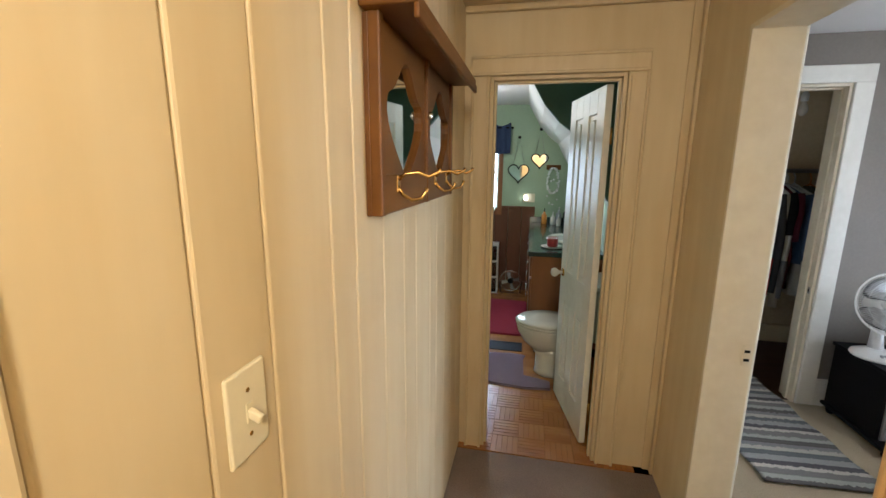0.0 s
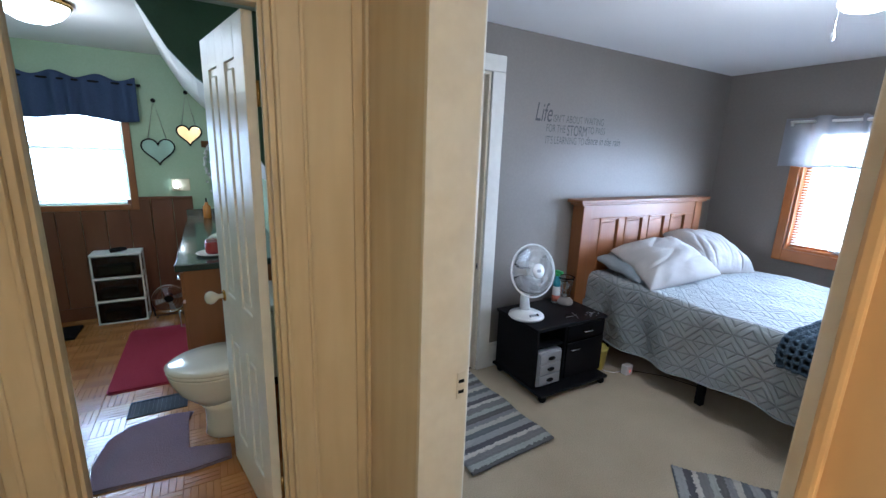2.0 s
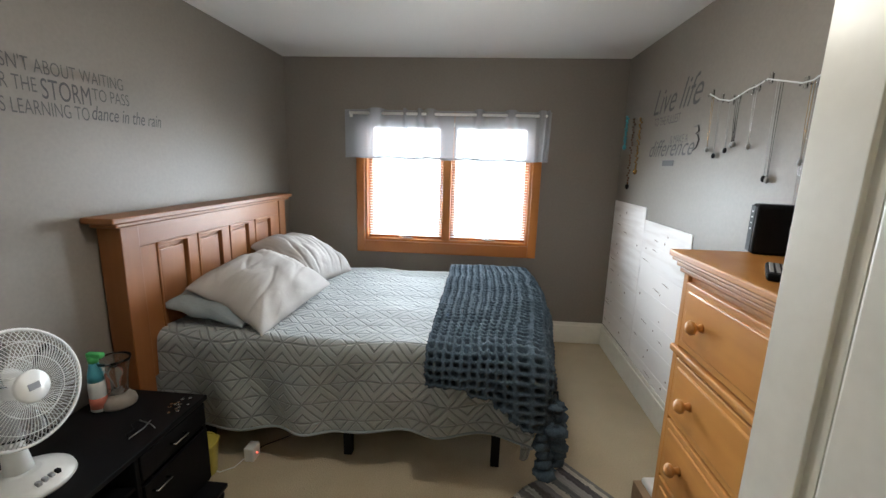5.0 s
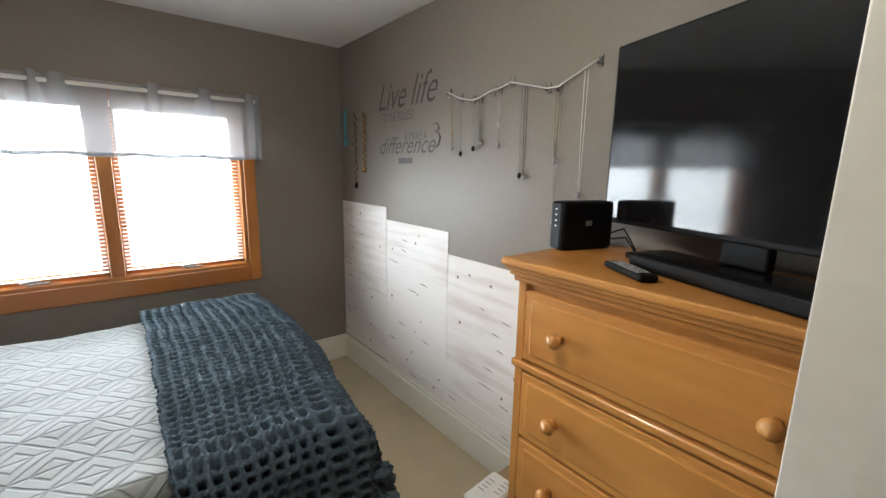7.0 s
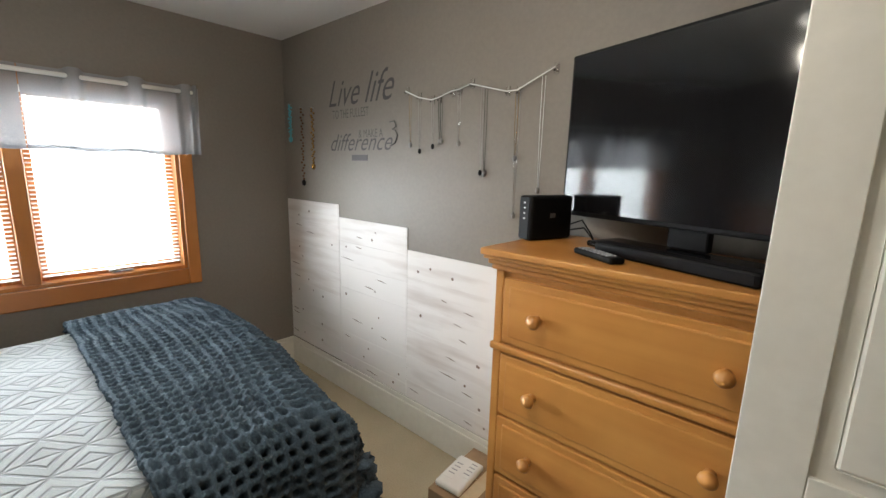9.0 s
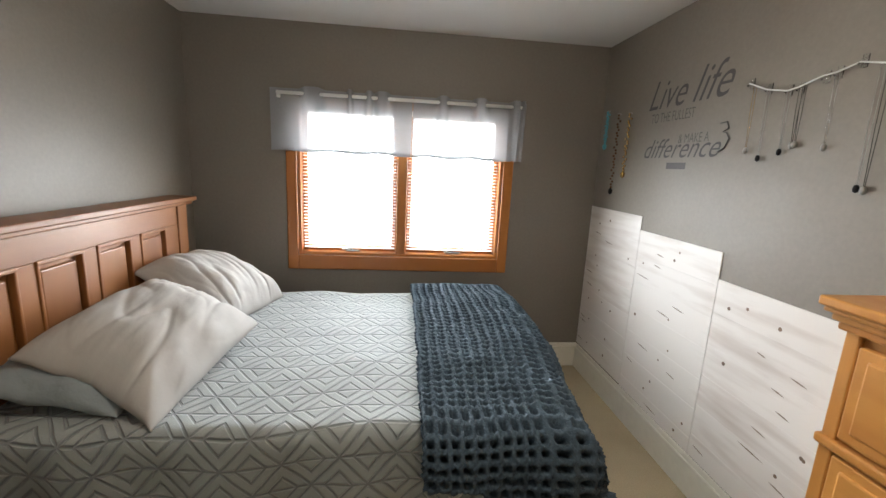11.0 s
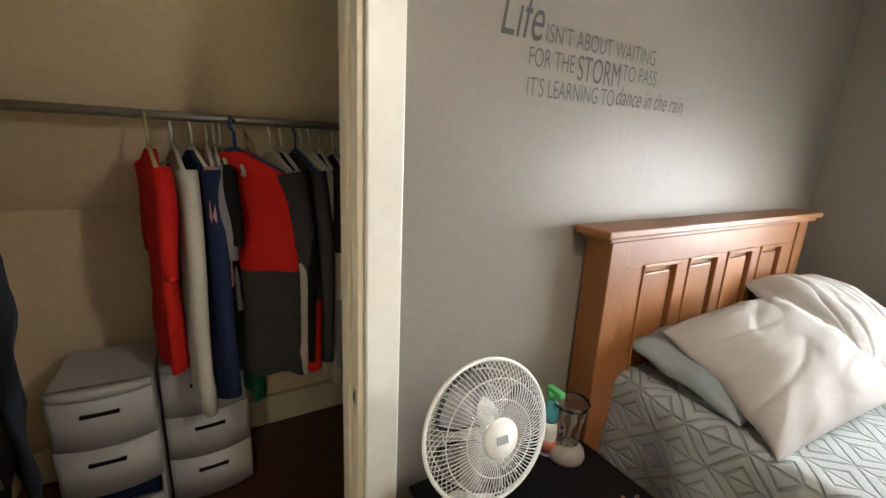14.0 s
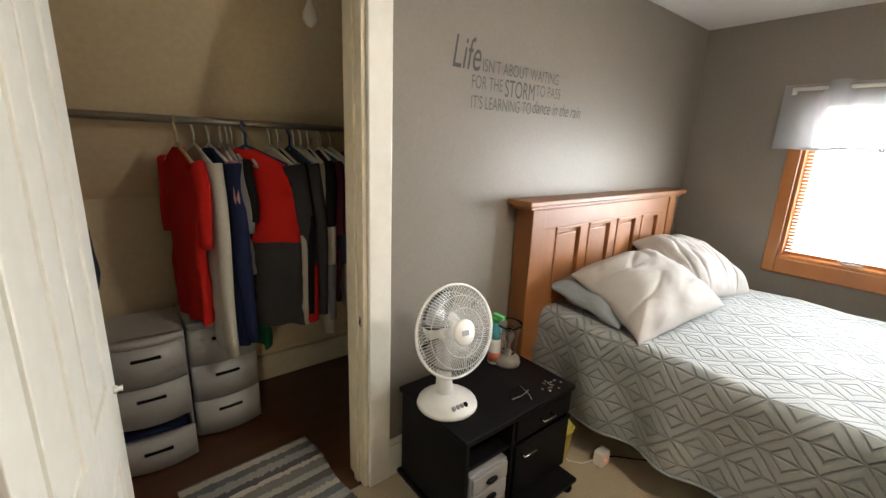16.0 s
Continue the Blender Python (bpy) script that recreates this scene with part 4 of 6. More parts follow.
def garment(name, label, x, rz, colour, top_w, hem_w, length, sleeve=0.0, sleeve_colour=None, lower=None, split=0.5, thick=0.05, hang_colour=(0.7, 0.7, 0.68), seed=0.0, dy=0.0, cuff=None):
    ob = thing(name, label, "clothing", (x, RY + dy, RZ - 0.016), rz, group="clothes on the rod")
    hanger(ob, hang_colour)

    def body(v0, v1):
        def pt(u, v):
            q = v0 + (v1 - v0) * v
            a = 2 * math.pi * u
            z = -0.10 - length * q
            sh = min(q * length / 0.09, 1.0)
            half = 0.045 + (top_w / 2 - 0.045) * sh if sh < 1 else (top_w + (hem_w - top_w) * q) / 2
            t = thick * (0.35 + 0.65 * min(q * 5, 1)) / 2
            y = half * math.copysign(abs(math.cos(a)) ** 0.7, math.cos(a))
            f = 0.016 * q * math.sin(9 * y / max(half, 0.05) + seed * 3 + 2 * wob((y, z, seed), 4)) + 0.014 * wob((y * 2, z, seed), 5) + 0.009 * wob((y * 2.5 + z, z * 1.5, seed), 13)
            xx = t * math.copysign(abs(math.sin(a)) ** 0.8, math.sin(a)) + f
            return (xx, y, z - 0.012 * q * wob((y, seed, 0), 7))
        return pt
    part("body", grid_mesh(body(0, 1 if lower is None else split), 36, 22, close_u=True), cloth_colour(colour), ob)
    if lower is not None:
        part("lower_body", grid_mesh(body(split, 1), 36, 14, close_u=True), cloth_colour(lower), ob)
    if sleeve:
        for s in (-1, 1):
            y0 = s * (top_w / 2 - 0.02)
            n = 8
            pts, rs = [], []
            for i in range(n + 1):
                q = i / n
                pts.append((0.010 * math.sin(q * 5 + seed), y0 + s * (0.045 * math.sin(min(q * 3, 1.57)) + 0.01 * q), -0.165 - sleeve * q))
                rs.append(0.055 - 0.018 * q)
            bm = tube(pts, rs, 12)
            for v in bm.verts:
                v.co.x *= 0.62
            o = part("sleeve", bm, cloth_colour(sleeve_colour or colour), ob)
            if cuff:
                bm = tube([(p[0], p[1], p[2]) for p in pts[5:]] + [(pts[-1][0], pts[-1][1], pts[-1][2] - 0.01)], [q + 0.004 for q in rs[5:]] + [rs[-1] * 0.8], 12)
                for v in bm.verts:
                    v.co.x *= 0.68
                part("cuff", bm, cloth_colour(cuff), o)
    return ob


RED, WHITE, NAVY, PINK, BLK, CHAR = (0.62, 0.022, 0.018), (0.62, 0.60, 0.54), (0.018, 0.026, 0.075), (0.50, 0.26, 0.29), (0.012, 0.012, 0.013), (0.055, 0.055, 0.058)
BEIGE, DENIM, OLIVE, BROWN, GREY, PLUM = (0.42, 0.38, 0.29), (0.06, 0.10, 0.18), (0.065, 0.06, 0.035), (0.05, 0.025, 0.015), (0.20, 0.20, 0.21), (0.10, 0.015, 0.03)
WH, YH, BH = (0.66, 0.66, 0.62), (0.60, 0.52, 0.28), (0.03, 0.08, 0.22)
garment("t_shirt", "bright red short-sleeved t-shirt on a hanger", 1.335, 10, RED, 0.42, 0.36, 0.78, 0.34, hang_colour=YH, seed=0.4, thick=0.06, dy=-0.03)
garment("long_shirt", "white long-sleeved shirt on a hanger", 1.405, 10, WHITE, 0.40, 0.42, 0.92, 0.88, hang_colour=WH, seed=1.2)
garment("sweater", "navy blue long-sleeved sweater on a hanger", 1.465, 14, NAVY, 0.43, 0.44, 0.92, 0.82, hang_colour=WH, seed=2.1, thick=0.07)
garment("blouse", "pale pink blouse on a hanger", 1.515, 3, PINK, 0.38, 0.38, 0.55, 0.40, hang_colour=WH, seed=2.9)
garment("blouse", "grey short blouse on a hanger", 1.54, 2, GREY, 0.39, 0.40, 0.58, 0.30, hang_colour=WH, seed=3.3)
garment("t_shirt", "black t-shirt on a hanger", 1.56, 2, BLK, 0.40, 0.40, 0.70, 0.25, hang_colour=WH, seed=3.9)
garment("jacket", "red and charcoal fleece jacket on a hanger", 1.60, 54, RED, 0.46, 0.50, 0.86, 0.78, sleeve_colour=CHAR, lower=CHAR, split=0.50, thick=0.12, hang_colour=BH, seed=4.6, dy=-0.09, cuff=RED)
garment("shirt", "dark green shirt hanging lower than the rest", 1.61, 2, (0.015, 0.10, 0.05), 0.30, 0.34, 0.99, 0, hang_colour=WH, seed=5.0)
garment("sweater", "charcoal long-sleeved sweater on a hanger", 1.83, 12, CHAR, 0.42, 0.42, 0.78, 0.76, hang_colour=BH, seed=5.5)
garment("shirt", "pale cream shirt on a hanger", 1.735, 14, (0.5, 0.47, 0.40), 0.40, 0.42, 0.84, 0.80, hang_colour=WH, seed=5.8)
garment("shirt", "black long-sleeved shirt on a hanger", 1.775, 10, BLK, 0.42, 0.42, 0.80, 0.74, hang_colour=WH, seed=6.0)
garment("shirt", "white shirt with grey cuffs on a hanger", 1.89, 10, WHITE, 0.40, 0.41, 0.82, 0.80, hang_colour=WH, seed=6.4, cuff=GREY)
garment("cardigan", "long beige cardigan on a hanger", 1.855, 16, BEIGE, 0.41, 0.42, 0.86, 0.88, hang_colour=WH, seed=6.1, thick=0.06)
garment("t_shirt", "black t-shirt on a hanger", 1.93, 2, BLK, 0.42, 0.42, 0.84, 0.3, hang_colour=WH, seed=6.7)
garment("t_shirt", "dark plum shirt on a hanger", 1.985, 1, PLUM, 0.40, 0.42, 0.80, 0.35, hang_colour=WH, seed=7.2)
garment("denim_shirt", "blue denim shirt on a hanger", 2.0, 20, DENIM, 0.42, 0.42, 0.60, 0.5, hang_colour=WH, seed=7.7)
garment("shirt", "white checked shirt on a hanger", 2.05, 14, (0.42, 0.42, 0.40), 0.40, 0.40, 0.86, 0.75, hang_colour=WH, seed=8.1)
garment("jacket", "olive field jacket on a hanger", 2.16, 5, OLIVE, 0.44, 0.45, 0.84, 0.7, hang_colour=(0.5, 0.2, 0.04), seed=8.8, thick=0.09)
garment("shirt", "olive brown shirt on a hanger", 2.24, 2, OLIVE, 0.42, 0.43, 0.82, 0.7, hang_colour=WH, seed=9.3)
garment("shirt", "dark brown shirt on a hanger", 2.32, 3, BROWN, 0.42, 0.43, 0.85, 0.7, hang_colour=(0.5, 0.2, 0.04), seed=9.9)
garment("shirt", "black shirt on a hanger", 2.42, 3, BLK, 0.42, 0.43, 0.85, 0.7, hang_colour=WH, seed=10.4)


def trousers(x, y, rz, colour, length, seed, label):
    ob = thing("trousers", label, "clothing", (x, y, 1.44), rz, group="trousers by the closet side")
    part("clip_hanger", bx(tube([(0, -0.004, 0.04), (0, 0.014, 0.05), (0, 0.014, 0.02), (0, 0, 0.012), (0, 0, -0.012)], 0.0025, 6), -0.004, -0.07, -0.024, 0.004, 0.07, -0.008, 0.002), M["chrome"], ob)

    def pt(u, v):
        a = 2 * math.pi * u
        half = 0.075 + 0.012 * math.sin(v * 4 + seed) - 0.01 * v
        return ((0.022 + 0.006 * math.sin(v * 6 + seed)) * math.sin(a) + 0.02 * v * math.sin(seed * 3) + 0.012 * math.sin(v * 7 + seed) + 0.022 * wob((u * 5, v * 8, seed), 1), half * math.cos(a) + 0.03 * wob((v, seed, 0), 3) + 0.012 * wob((u * 6, v * 9, seed), 1), -0.015 - length * v)
    part("folded_cloth", grid_mesh(pt, 22, 26, close_u=True), cloth_colour(colour), ob)


struct("trim_closet_hook_board", box(0.7205, 3.44, 1.40, 0.742, 3.598, 1.52, 0.003), M["old_trim"], "white board on the closet side wall", "trim")
for i, (c, lb) in enumerate(((GREY, "dark grey trousers clipped to a hanger"), (BLK, "black trousers clipped to a hanger"), ((0.08, 0.065, 0.05), "brown trousers clipped to a hanger"), (BLK, "black trousers clipped to a hanger"), ((0.03, 0.035, 0.05), "dark blue trousers clipped to a hanger"))):
    trousers(0.785 + i * 0.042, 3.62 + 0.02 * (i % 2), 10 + 5 * i, c, 1.06 - 0.05 * (i % 3), i * 1.3, lb)
part_hook = thing("trouser_rail", "short white rail carrying the trouser hangers", "rail", (0.742, 3.625, 1.486))
part("bar", tube([(0, 0, 0), (0.25, 0, 0)], 0.006, 10), M["old_trim"], part_hook)


def bin_tower(x, y, rz, open_drawer, label):
    ob = thing("drawer_tower", label, "plastic drawers", (x, y, 0), rz, group="plastic drawer towers")
    W, D = 0.305, 0.34
    part("frame", bx(bx(bx(bmesh.new(), -W / 2, 0.02, 0.0, -W / 2 + 0.012, D, 0.60, 0.003), W / 2 - 0.012, 0.02, 0.0, W / 2, D, 0.60, 0.003), -W / 2 + 0.012, D - 0.012, 0.0, W / 2 - 0.012, D, 0.60), M["bin"], ob)

    def front(z0, z1, off):
        def pt(u, v):
            s = 2 * u - 1
            return (s * (W / 2 - 0.002), -off - 0.035 * (1 - s * s), z0 + (z1 - z0) * v)
        bm = grid_mesh(pt, 18, 1)
        r = bmesh.ops.extrude_face_region(bm, geom=bm.faces[:])
        for v in [g for g in r["geom"] if isinstance(g, bmesh.types.BMVert)]:
            v.co.y = 0.022 - off
        return bm
    part("top", front(0.595, 0.625, 0.004), M["bin"], ob)
    part("top_plate", box(-W / 2, 0.015, 0.60, W / 2, D, 0.624, 0.006), M["bin"], ob)
    for i in range(3):
        off = 0.055 if (open_drawer and i == 0) else 0.0
        z0 = 0.012 + i * 0.196
        z1 = z0 + (0.150 if open_drawer and i == 0 else 0.188)
        d = part("drawer", front(z0, z1, off), M["bin"], ob)
        part("drawer_tray", box(-W / 2 + 0.014, 0.02 - off, z0, W / 2 - 0.014, D - 0.02 - off, z1 - 0.05, 0.002), M["bin"], d)
        part("grip", moved(box(-0.055, -0.0405 - off, z1 - 0.062, 0.055, -0.028 - off, z1 - 0.048, 0.003), Matrix()), M["black_matt"], d)
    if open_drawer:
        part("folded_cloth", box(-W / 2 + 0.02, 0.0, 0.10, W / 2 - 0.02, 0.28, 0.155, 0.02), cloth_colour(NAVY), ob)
    return ob


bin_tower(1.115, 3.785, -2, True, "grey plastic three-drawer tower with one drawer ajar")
bin_tower(1.435, 3.85, 2, False, "grey plastic three-drawer tower, closed")

cb = thing("closet_bulb", "bare bulb in a white holder hanging in the closet", "light bulb", (1.79, 3.46, ZC))
part("cord", tube([(0, 0, 0), (0.003, 0, -0.14), (0, 0, -0.27)], 0.003, 6), M["white_plastic"], cb)
part("holder", lathe([(0.012, -0.33), (0.022, -0.325), (0.024, -0.29), (0.016, -0.268), (0.005, -0.262)], 18), M["white_plastic"], cb)
part("bulb", lathe([(0.0, -0.425), (0.018, -0.418), (0.030, -0.395), (0.029, -0.372), (0.015, -0.34), (0.012, -0.328)], 20), M["porcelain"], cb, "unlit frosted bulb")

# ---- hall: panelling ----
hp = thing("hall_panelling", "cream painted vertical board panelling with grooves", "wall panelling", kind="structure")
y = 0.238
for i, w in enumerate((0.165, 0.125, 0.185, 0.105, 0.16) * 4):
    y1 = min(y + w, HY1 - 0.001)
    if y1 - y < 0.02:
        break
    part("board", box(HX0 - 0.0118, y + 0.0015, 0.0, HX0 + 0.001, y1 - 0.0015, HZ - 0.002, 0.0045, 2), M["cream_panel"], hp)
    y = y1
part("backing", box(HX0 - 0.0119, 0.2375, 0.0, HX0 - 0.004, HY1 - 0.001, HZ - 0.002), M["cream_panel"], hp)
# ---- hall: light switch ----
sw = thing("light_switch", "ivory toggle light switch plate on the panelling", "light switch", (HX0 + 0.001, 0.462, 1.262))
part("plate", box(0, -0.037, -0.060, 0.006, 0.037, 0.060, 0.004, 3), M["ivory"], sw)
part("toggle_slot", box(0.0055, -0.006, -0.013, 0.0075, 0.006, 0.013, 0.001), M["ivory"], sw)
part("toggle", moved(box(0, -0.0042, -0.006, 0.020, 0.0042, 0.006, 0.002), pose(0.005, 0, 0.0, 0, 24, 0)), M["ivory"], sw)
for z in (-0.030, 0.030):
    part("screw", lathe([(0.0032, 0.0), (0.0032, 0.0008), (0.002, 0.0014)], 12, None, pose(0.006, 0, z, 0, 90, 0)), M["brass"], sw)

# ---- hall: coat rack with two mirrors ----
RY0, RY1, RZ0, RZ1 = 0.875, 1.66, 1.460, 1.88
cr = thing("coat_rack", "dark wooden coat rack with two mirrors, hooks and a shelf", "coat rack", (HX0 + 0.002, RY0, RZ0))
L, H = RY1 - RY0, RZ1 - RZ0
part("back_board", box(0.0, 0.0, 0.0, 0.012, L, H - 0.02, 0.002), M["rack"], cr)


def tulip(n):
    """Outline of a mirror opening: a point below, a waved top."""
    pts = []
    for i in range(n):
        a = 2 * math.pi * i / n
        x, z = math.cos(a), math.sin(a)
        if z < 0:
            x *= (1 - abs(z) ** 1.6 * 0.95)
            z *= 1.25
        else:
            z = 0.72 * z + 0.20 * math.cos(a * 4) * z
        pts.append((x, z))
    return pts


n = 48
for c in (0.215, 0.595):
    hw2, lo, hi = 0.19, 0.085, H - 0.02
    zc = 0.225
    inner = [(c + 0.150 * x, zc + 0.135 * z) for x, z in tulip(n)]
    outer = []
    for i in range(n):
        a = 2 * math.pi * i / n
        k = 1 / max(abs(math.cos(a)) / hw2, abs(math.sin(a)) / (hi - zc if math.sin(a) > 0 else zc - lo))
        outer.append((c + k * math.cos(a), zc + k * math.sin(a)))
    bm = bmesh.new()
    rows = [[bm.verts.new((xx, p[0], p[1])) for p in ring] for ring, xx in ((outer, 0.012), (outer, 0.026), (inner, 0.026), (inner, 0.012))]
    for r0, r1 in zip(rows, rows[1:] + rows[:1]):
        for i in range(n):
            bm.faces.new((r0[i], r0[(i + 1) % n], r1[(i + 1) % n], r1[i]))
    part("carved_frame", bm, M["rack"], cr)
    part("mirror", plate([(p[0], p[1]) for p in [(c + 0.16 * x, zc + 0.145 * z) for x, z in tulip(n)]], 0.002, Matrix(((0, 0, 1, 0.0125), (1, 0, 0, 0), (0, 1, 0, 0), (0, 0, 0, 1)))), M["mirror"], cr, "silvered mirror glass")
for y0, y1, nm in ((0.0, 0.028, "end_stile"), (L - 0.028, L, "end_stile"), (0.39, 0.42, "middle_stile")):
    part(nm, box(0.010, y0, 0.0, 0.036, y1, H - 0.018, 0.004), M["rack"], cr)
part("bottom_rail", box(0.010, 0.028, 0.0, 0.033, L - 0.028, 0.088, 0.005), M["rack"], cr)
part("shelf", box(0.0, -0.02, H - 0.018, 0.118, L + 0.02, H + 0.004, 0.005), M["rack"], cr)
part("shelf_front", box(0.110, -0.02, H - 0.045, 0.122, L + 0.02, H - 0.017, 0.004), M["rack"], cr)
part("stile_button", lathe([(0.012, 0), (0.012, 0.006), (0.006, 0.012)], 16, None, pose(0.036, 0.405, 0.25, 0, 90, 0)), M["chrome"], cr)
for yy in (0.115, 0.50, 0.68):
    hk = bmesh.new()
    tube([(0.032, yy, 0.058), (0.042, yy + 0.008, 0.040), (0.060, yy + 0.022, 0.026), (0.080, yy + 0.034, 0.030), (0.090, yy + 0.040, 0.046), (0.092, yy + 0.042, 0.054)], [0.005, 0.0045, 0.0042, 0.0042, 0.0042, 0.0058], 8, hk)
    tube([(0.032, yy, 0.074), (0.050, yy + 0.004, 0.088), (0.078, yy + 0.012, 0.092), (0.102, yy + 0.020, 0.082), (0.122, yy + 0.028, 0.092), (0.127, yy + 0.030, 0.100)], [0.005, 0.0045, 0.0042, 0.0042, 0.0042, 0.006], 8, hk)
    part("hook", bx(hk, 0.030, yy - 0.012, 0.045, 0.036, yy + 0.012, 0.085, 0.002), M["brass"], cr, "brass double coat hook")

# ---- hall: assumed ceiling lamp for the warm light, unseen behind the start of the walk ----
hl = thing("unseen_hall_light", "assumed hall ceiling light, lit round glass, out of view", "ceiling light", (0.15, -0.50, HZ))
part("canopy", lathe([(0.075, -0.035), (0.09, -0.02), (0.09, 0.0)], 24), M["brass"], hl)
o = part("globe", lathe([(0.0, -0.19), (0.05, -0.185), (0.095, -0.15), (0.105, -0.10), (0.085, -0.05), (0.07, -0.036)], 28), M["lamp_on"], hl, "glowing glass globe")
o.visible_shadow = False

# ---- bathroom ----
bw = thing("window_2", "dark wooden bathroom window", "window", kind="structure")
wx0, wx1, wz0, wz1 = -1.08, -0.41, 1.02, 1.97
for a, b, c, d in ((wx0 - 0.055, wx0, wz0 - 0.05, wz1 + 0.05), (wx1, wx1 + 0.055, wz0 - 0.05, wz1 + 0.05), (wx0, wx1, wz1, wz1 + 0.05), (wx0, wx1, wz0 - 0.05, wz0)):
    part("trim", box(a, BY1 - 0.02, c, b, BY1 - 0.0005, d, 0.004), M["cherry"], bw)
for a, b, c, d in ((wx0, wx0 + 0.03, wz0, wz1), (wx1 - 0.03, wx1, wz0, wz1), (wx0 + 0.03, wx1 - 0.03, wz0, wz0 + 0.04), (wx0 + 0.03, wx1 - 0.03, wz1 - 0.04, wz1), (wx0 + 0.03, wx1 - 0.03, 1.48, 1.52)):
    part("sash", box(a, BY1 + 0.06, c, b, BY1 + 0.10, d, 0.003), M["white_trim"], bw)
p = part("pane", box(wx0 + 0.03, BY1 + 0.078, wz0 + 0.04, wx1 - 0.03, BY1 + 0.082, wz1 - 0.04), M["glass"], bw)
p.visible_shadow = False
bl = thing("window_blind", "white slatted bathroom blind, half open", "blind", ((wx0 + wx1) / 2, BY1 + 0.03, wz0))
part("head_rail", box(-0.32, -0.015, 0.90, 0.32, 0.015, 0.93, 0.003), M["slat"], bl)
slat_me = finish("slat", box(-0.32, -0.0125, -0.0006, 0.32, 0.0125, 0.0006), M["slat"])
for i in range(40):
    o = new("slat", slat_me)
    o.parent = bl
    o.matrix_basis = pose(0, 0, 0.02 + i * 0.0222, 20, 0, 0)


def bath_valance(u, v):
    x = wx0 - 0.06 + (wx1 - wx0 + 0.20) * u
    yy = BY1 - 0.055 + 0.018 * math.sin(u * 48 + 1.2 * math.sin(u * 13)) * (0.4 + 0.6 * v)
    z = 2.07 + 0.02 * math.sin(u * 20) * (1 - v) - 0.33 * v - 0.018 * math.sin(u * 9) * v
    return (x, yy, z)


o = solo("valance", grid_mesh(bath_valance, 150, 12), M["navy_cloth"], "gathered navy blue cloth valance", "valance")
o.modifiers.new("thickness", "SOLIDIFY").thickness = 0.003
rd = thing("valance_rod", "dark curtain rod behind the navy valance", "curtain rod", (-0.70, BY1 - 0.05, 2.03))
part("rod", tube([(-0.46, 0, 0), (0.46, 0, 0)], 0.009, 10), M["black_matt"], rd)
for q in (-0.44, 0.44):
    part("bracket", box(q - 0.008, 0, -0.01, q + 0.008, 0.0495, 0.01, 0.002), M["black_matt"], rd)

wn = thing("wainscot", "dark reddish wooden wainscot panelling", "wainscot", kind="structure")
for i in range(9):
    x0 = BXW + 0.005 + i * 0.168
    part("board", box(x0, BY1 - 0.016, 0.11, min(x0 + 0.165, 0.058), BY1 - 0.0005, 1.06 if x0 > wx1 - 0.1 else 0.968, 0.004), M["wainscot"], wn)
part("cap_rail", box(wx1 + 0.057, BY1 - 0.028, 1.06, 0.058, BY1 - 0.0005, 1.085, 0.004), M["wainscot"], wn)
part("base_board", box(BXW, BY1 - 0.022, -0.01, 0.058, BY1 - 0.0005, 0.109, 0.004), M["wainscot"], wn)


def heart(n=40):
    return [(0.0625 * 16 * math.sin(2 * math.pi * i / n) ** 3 / 1.0, 0.0625 * (13 * math.cos(2 * math.pi * i / n) - 5 * math.cos(4 * math.pi * i / n) - 2 * math.cos(6 * math.pi * i / n) - math.cos(8 * math.pi * i / n))) for i in range(n)]


face_s = Matrix(((1, 0, 0, 0), (0, 0, -1, 0), (0, 1, 0, 0), (0, 0, 0, 1)))
for x, z, s, zt, lb in ((-0.165, 1.50, 0.125, 1.92, "large heart-shaped mirror hung on a chain"), (0.085, 1.65, 0.098, 2.01, "small heart-shaped mirror hung on a chain")):
    hm = thing("heart_mirror", lb, "mirror", (x, BY1 - 0.001, z), group="heart mirrors")
    hs = [(a * s, b * s) for a, b in heart()]
    part("glass", plate([(a * 0.96, b * 0.96) for a, b in hs], 0.006, face_s), M["mirror"], hm)
    part("frame", tube([(a, -0.006, b) for a, b in hs], 0.0065, 8, None, True), M["black_matt"], hm, "dark metal frame")
    part("chain", tube([(-0.55 * s, -0.006, 0.75 * s), (0, -0.012, zt - z), (0.55 * s, -0.006, 0.75 * s)], 0.003, 6), M["steel"], hm)
    part("wall_knob", lathe([(0.016, 0), (0.018, 0.008), (0.012, 0.018)], 16, None, pose(0, 0, zt - z, 90, 0, 0)), M["black_matt"], hm)
hk = thing("towel_hook", "small wooden wall hook with a dried garland", "wall hook", (0.255, BY1 - 0.001, 1.565))
part("board", box(-0.085, -0.018, -0.03, 0.085, 0, 0.03, 0.005), M["rack"], hk)
part("peg", tube([(-0.03, -0.015, 0), (-0.03, -0.05, 0.012)], 0.006, 8), M["rack"], hk)
part("peg", tube([(0.03, -0.015, 0), (0.03, -0.05, 0.012)], 0.006, 8), M["rack"], hk)
gb = bmesh.new()
for i in range(60):
    q = i / 60
    a = q * 2 * math.pi
    lathe([(0.0, -0.02), (0.014, 0.0), (0.0, 0.02)], 6, gb, pose(0.065 * math.sin(a) + random.uniform(-0.01, 0.01), -0.03 + random.uniform(-0.008, 0.008), -0.16 + 0.15 * math.cos(a) - (0.14 if i % 7 == 0 else 0), random.uniform(0, 180), random.uniform(0, 180), 0))
tagged(part("garland", gb, M["paper"], hk), "pale dried flower garland", kind="stuff")
nl = thing("night_light", "small lit plug-in night light", "night light", (-0.06, BY1 - 0.001, 1.19))
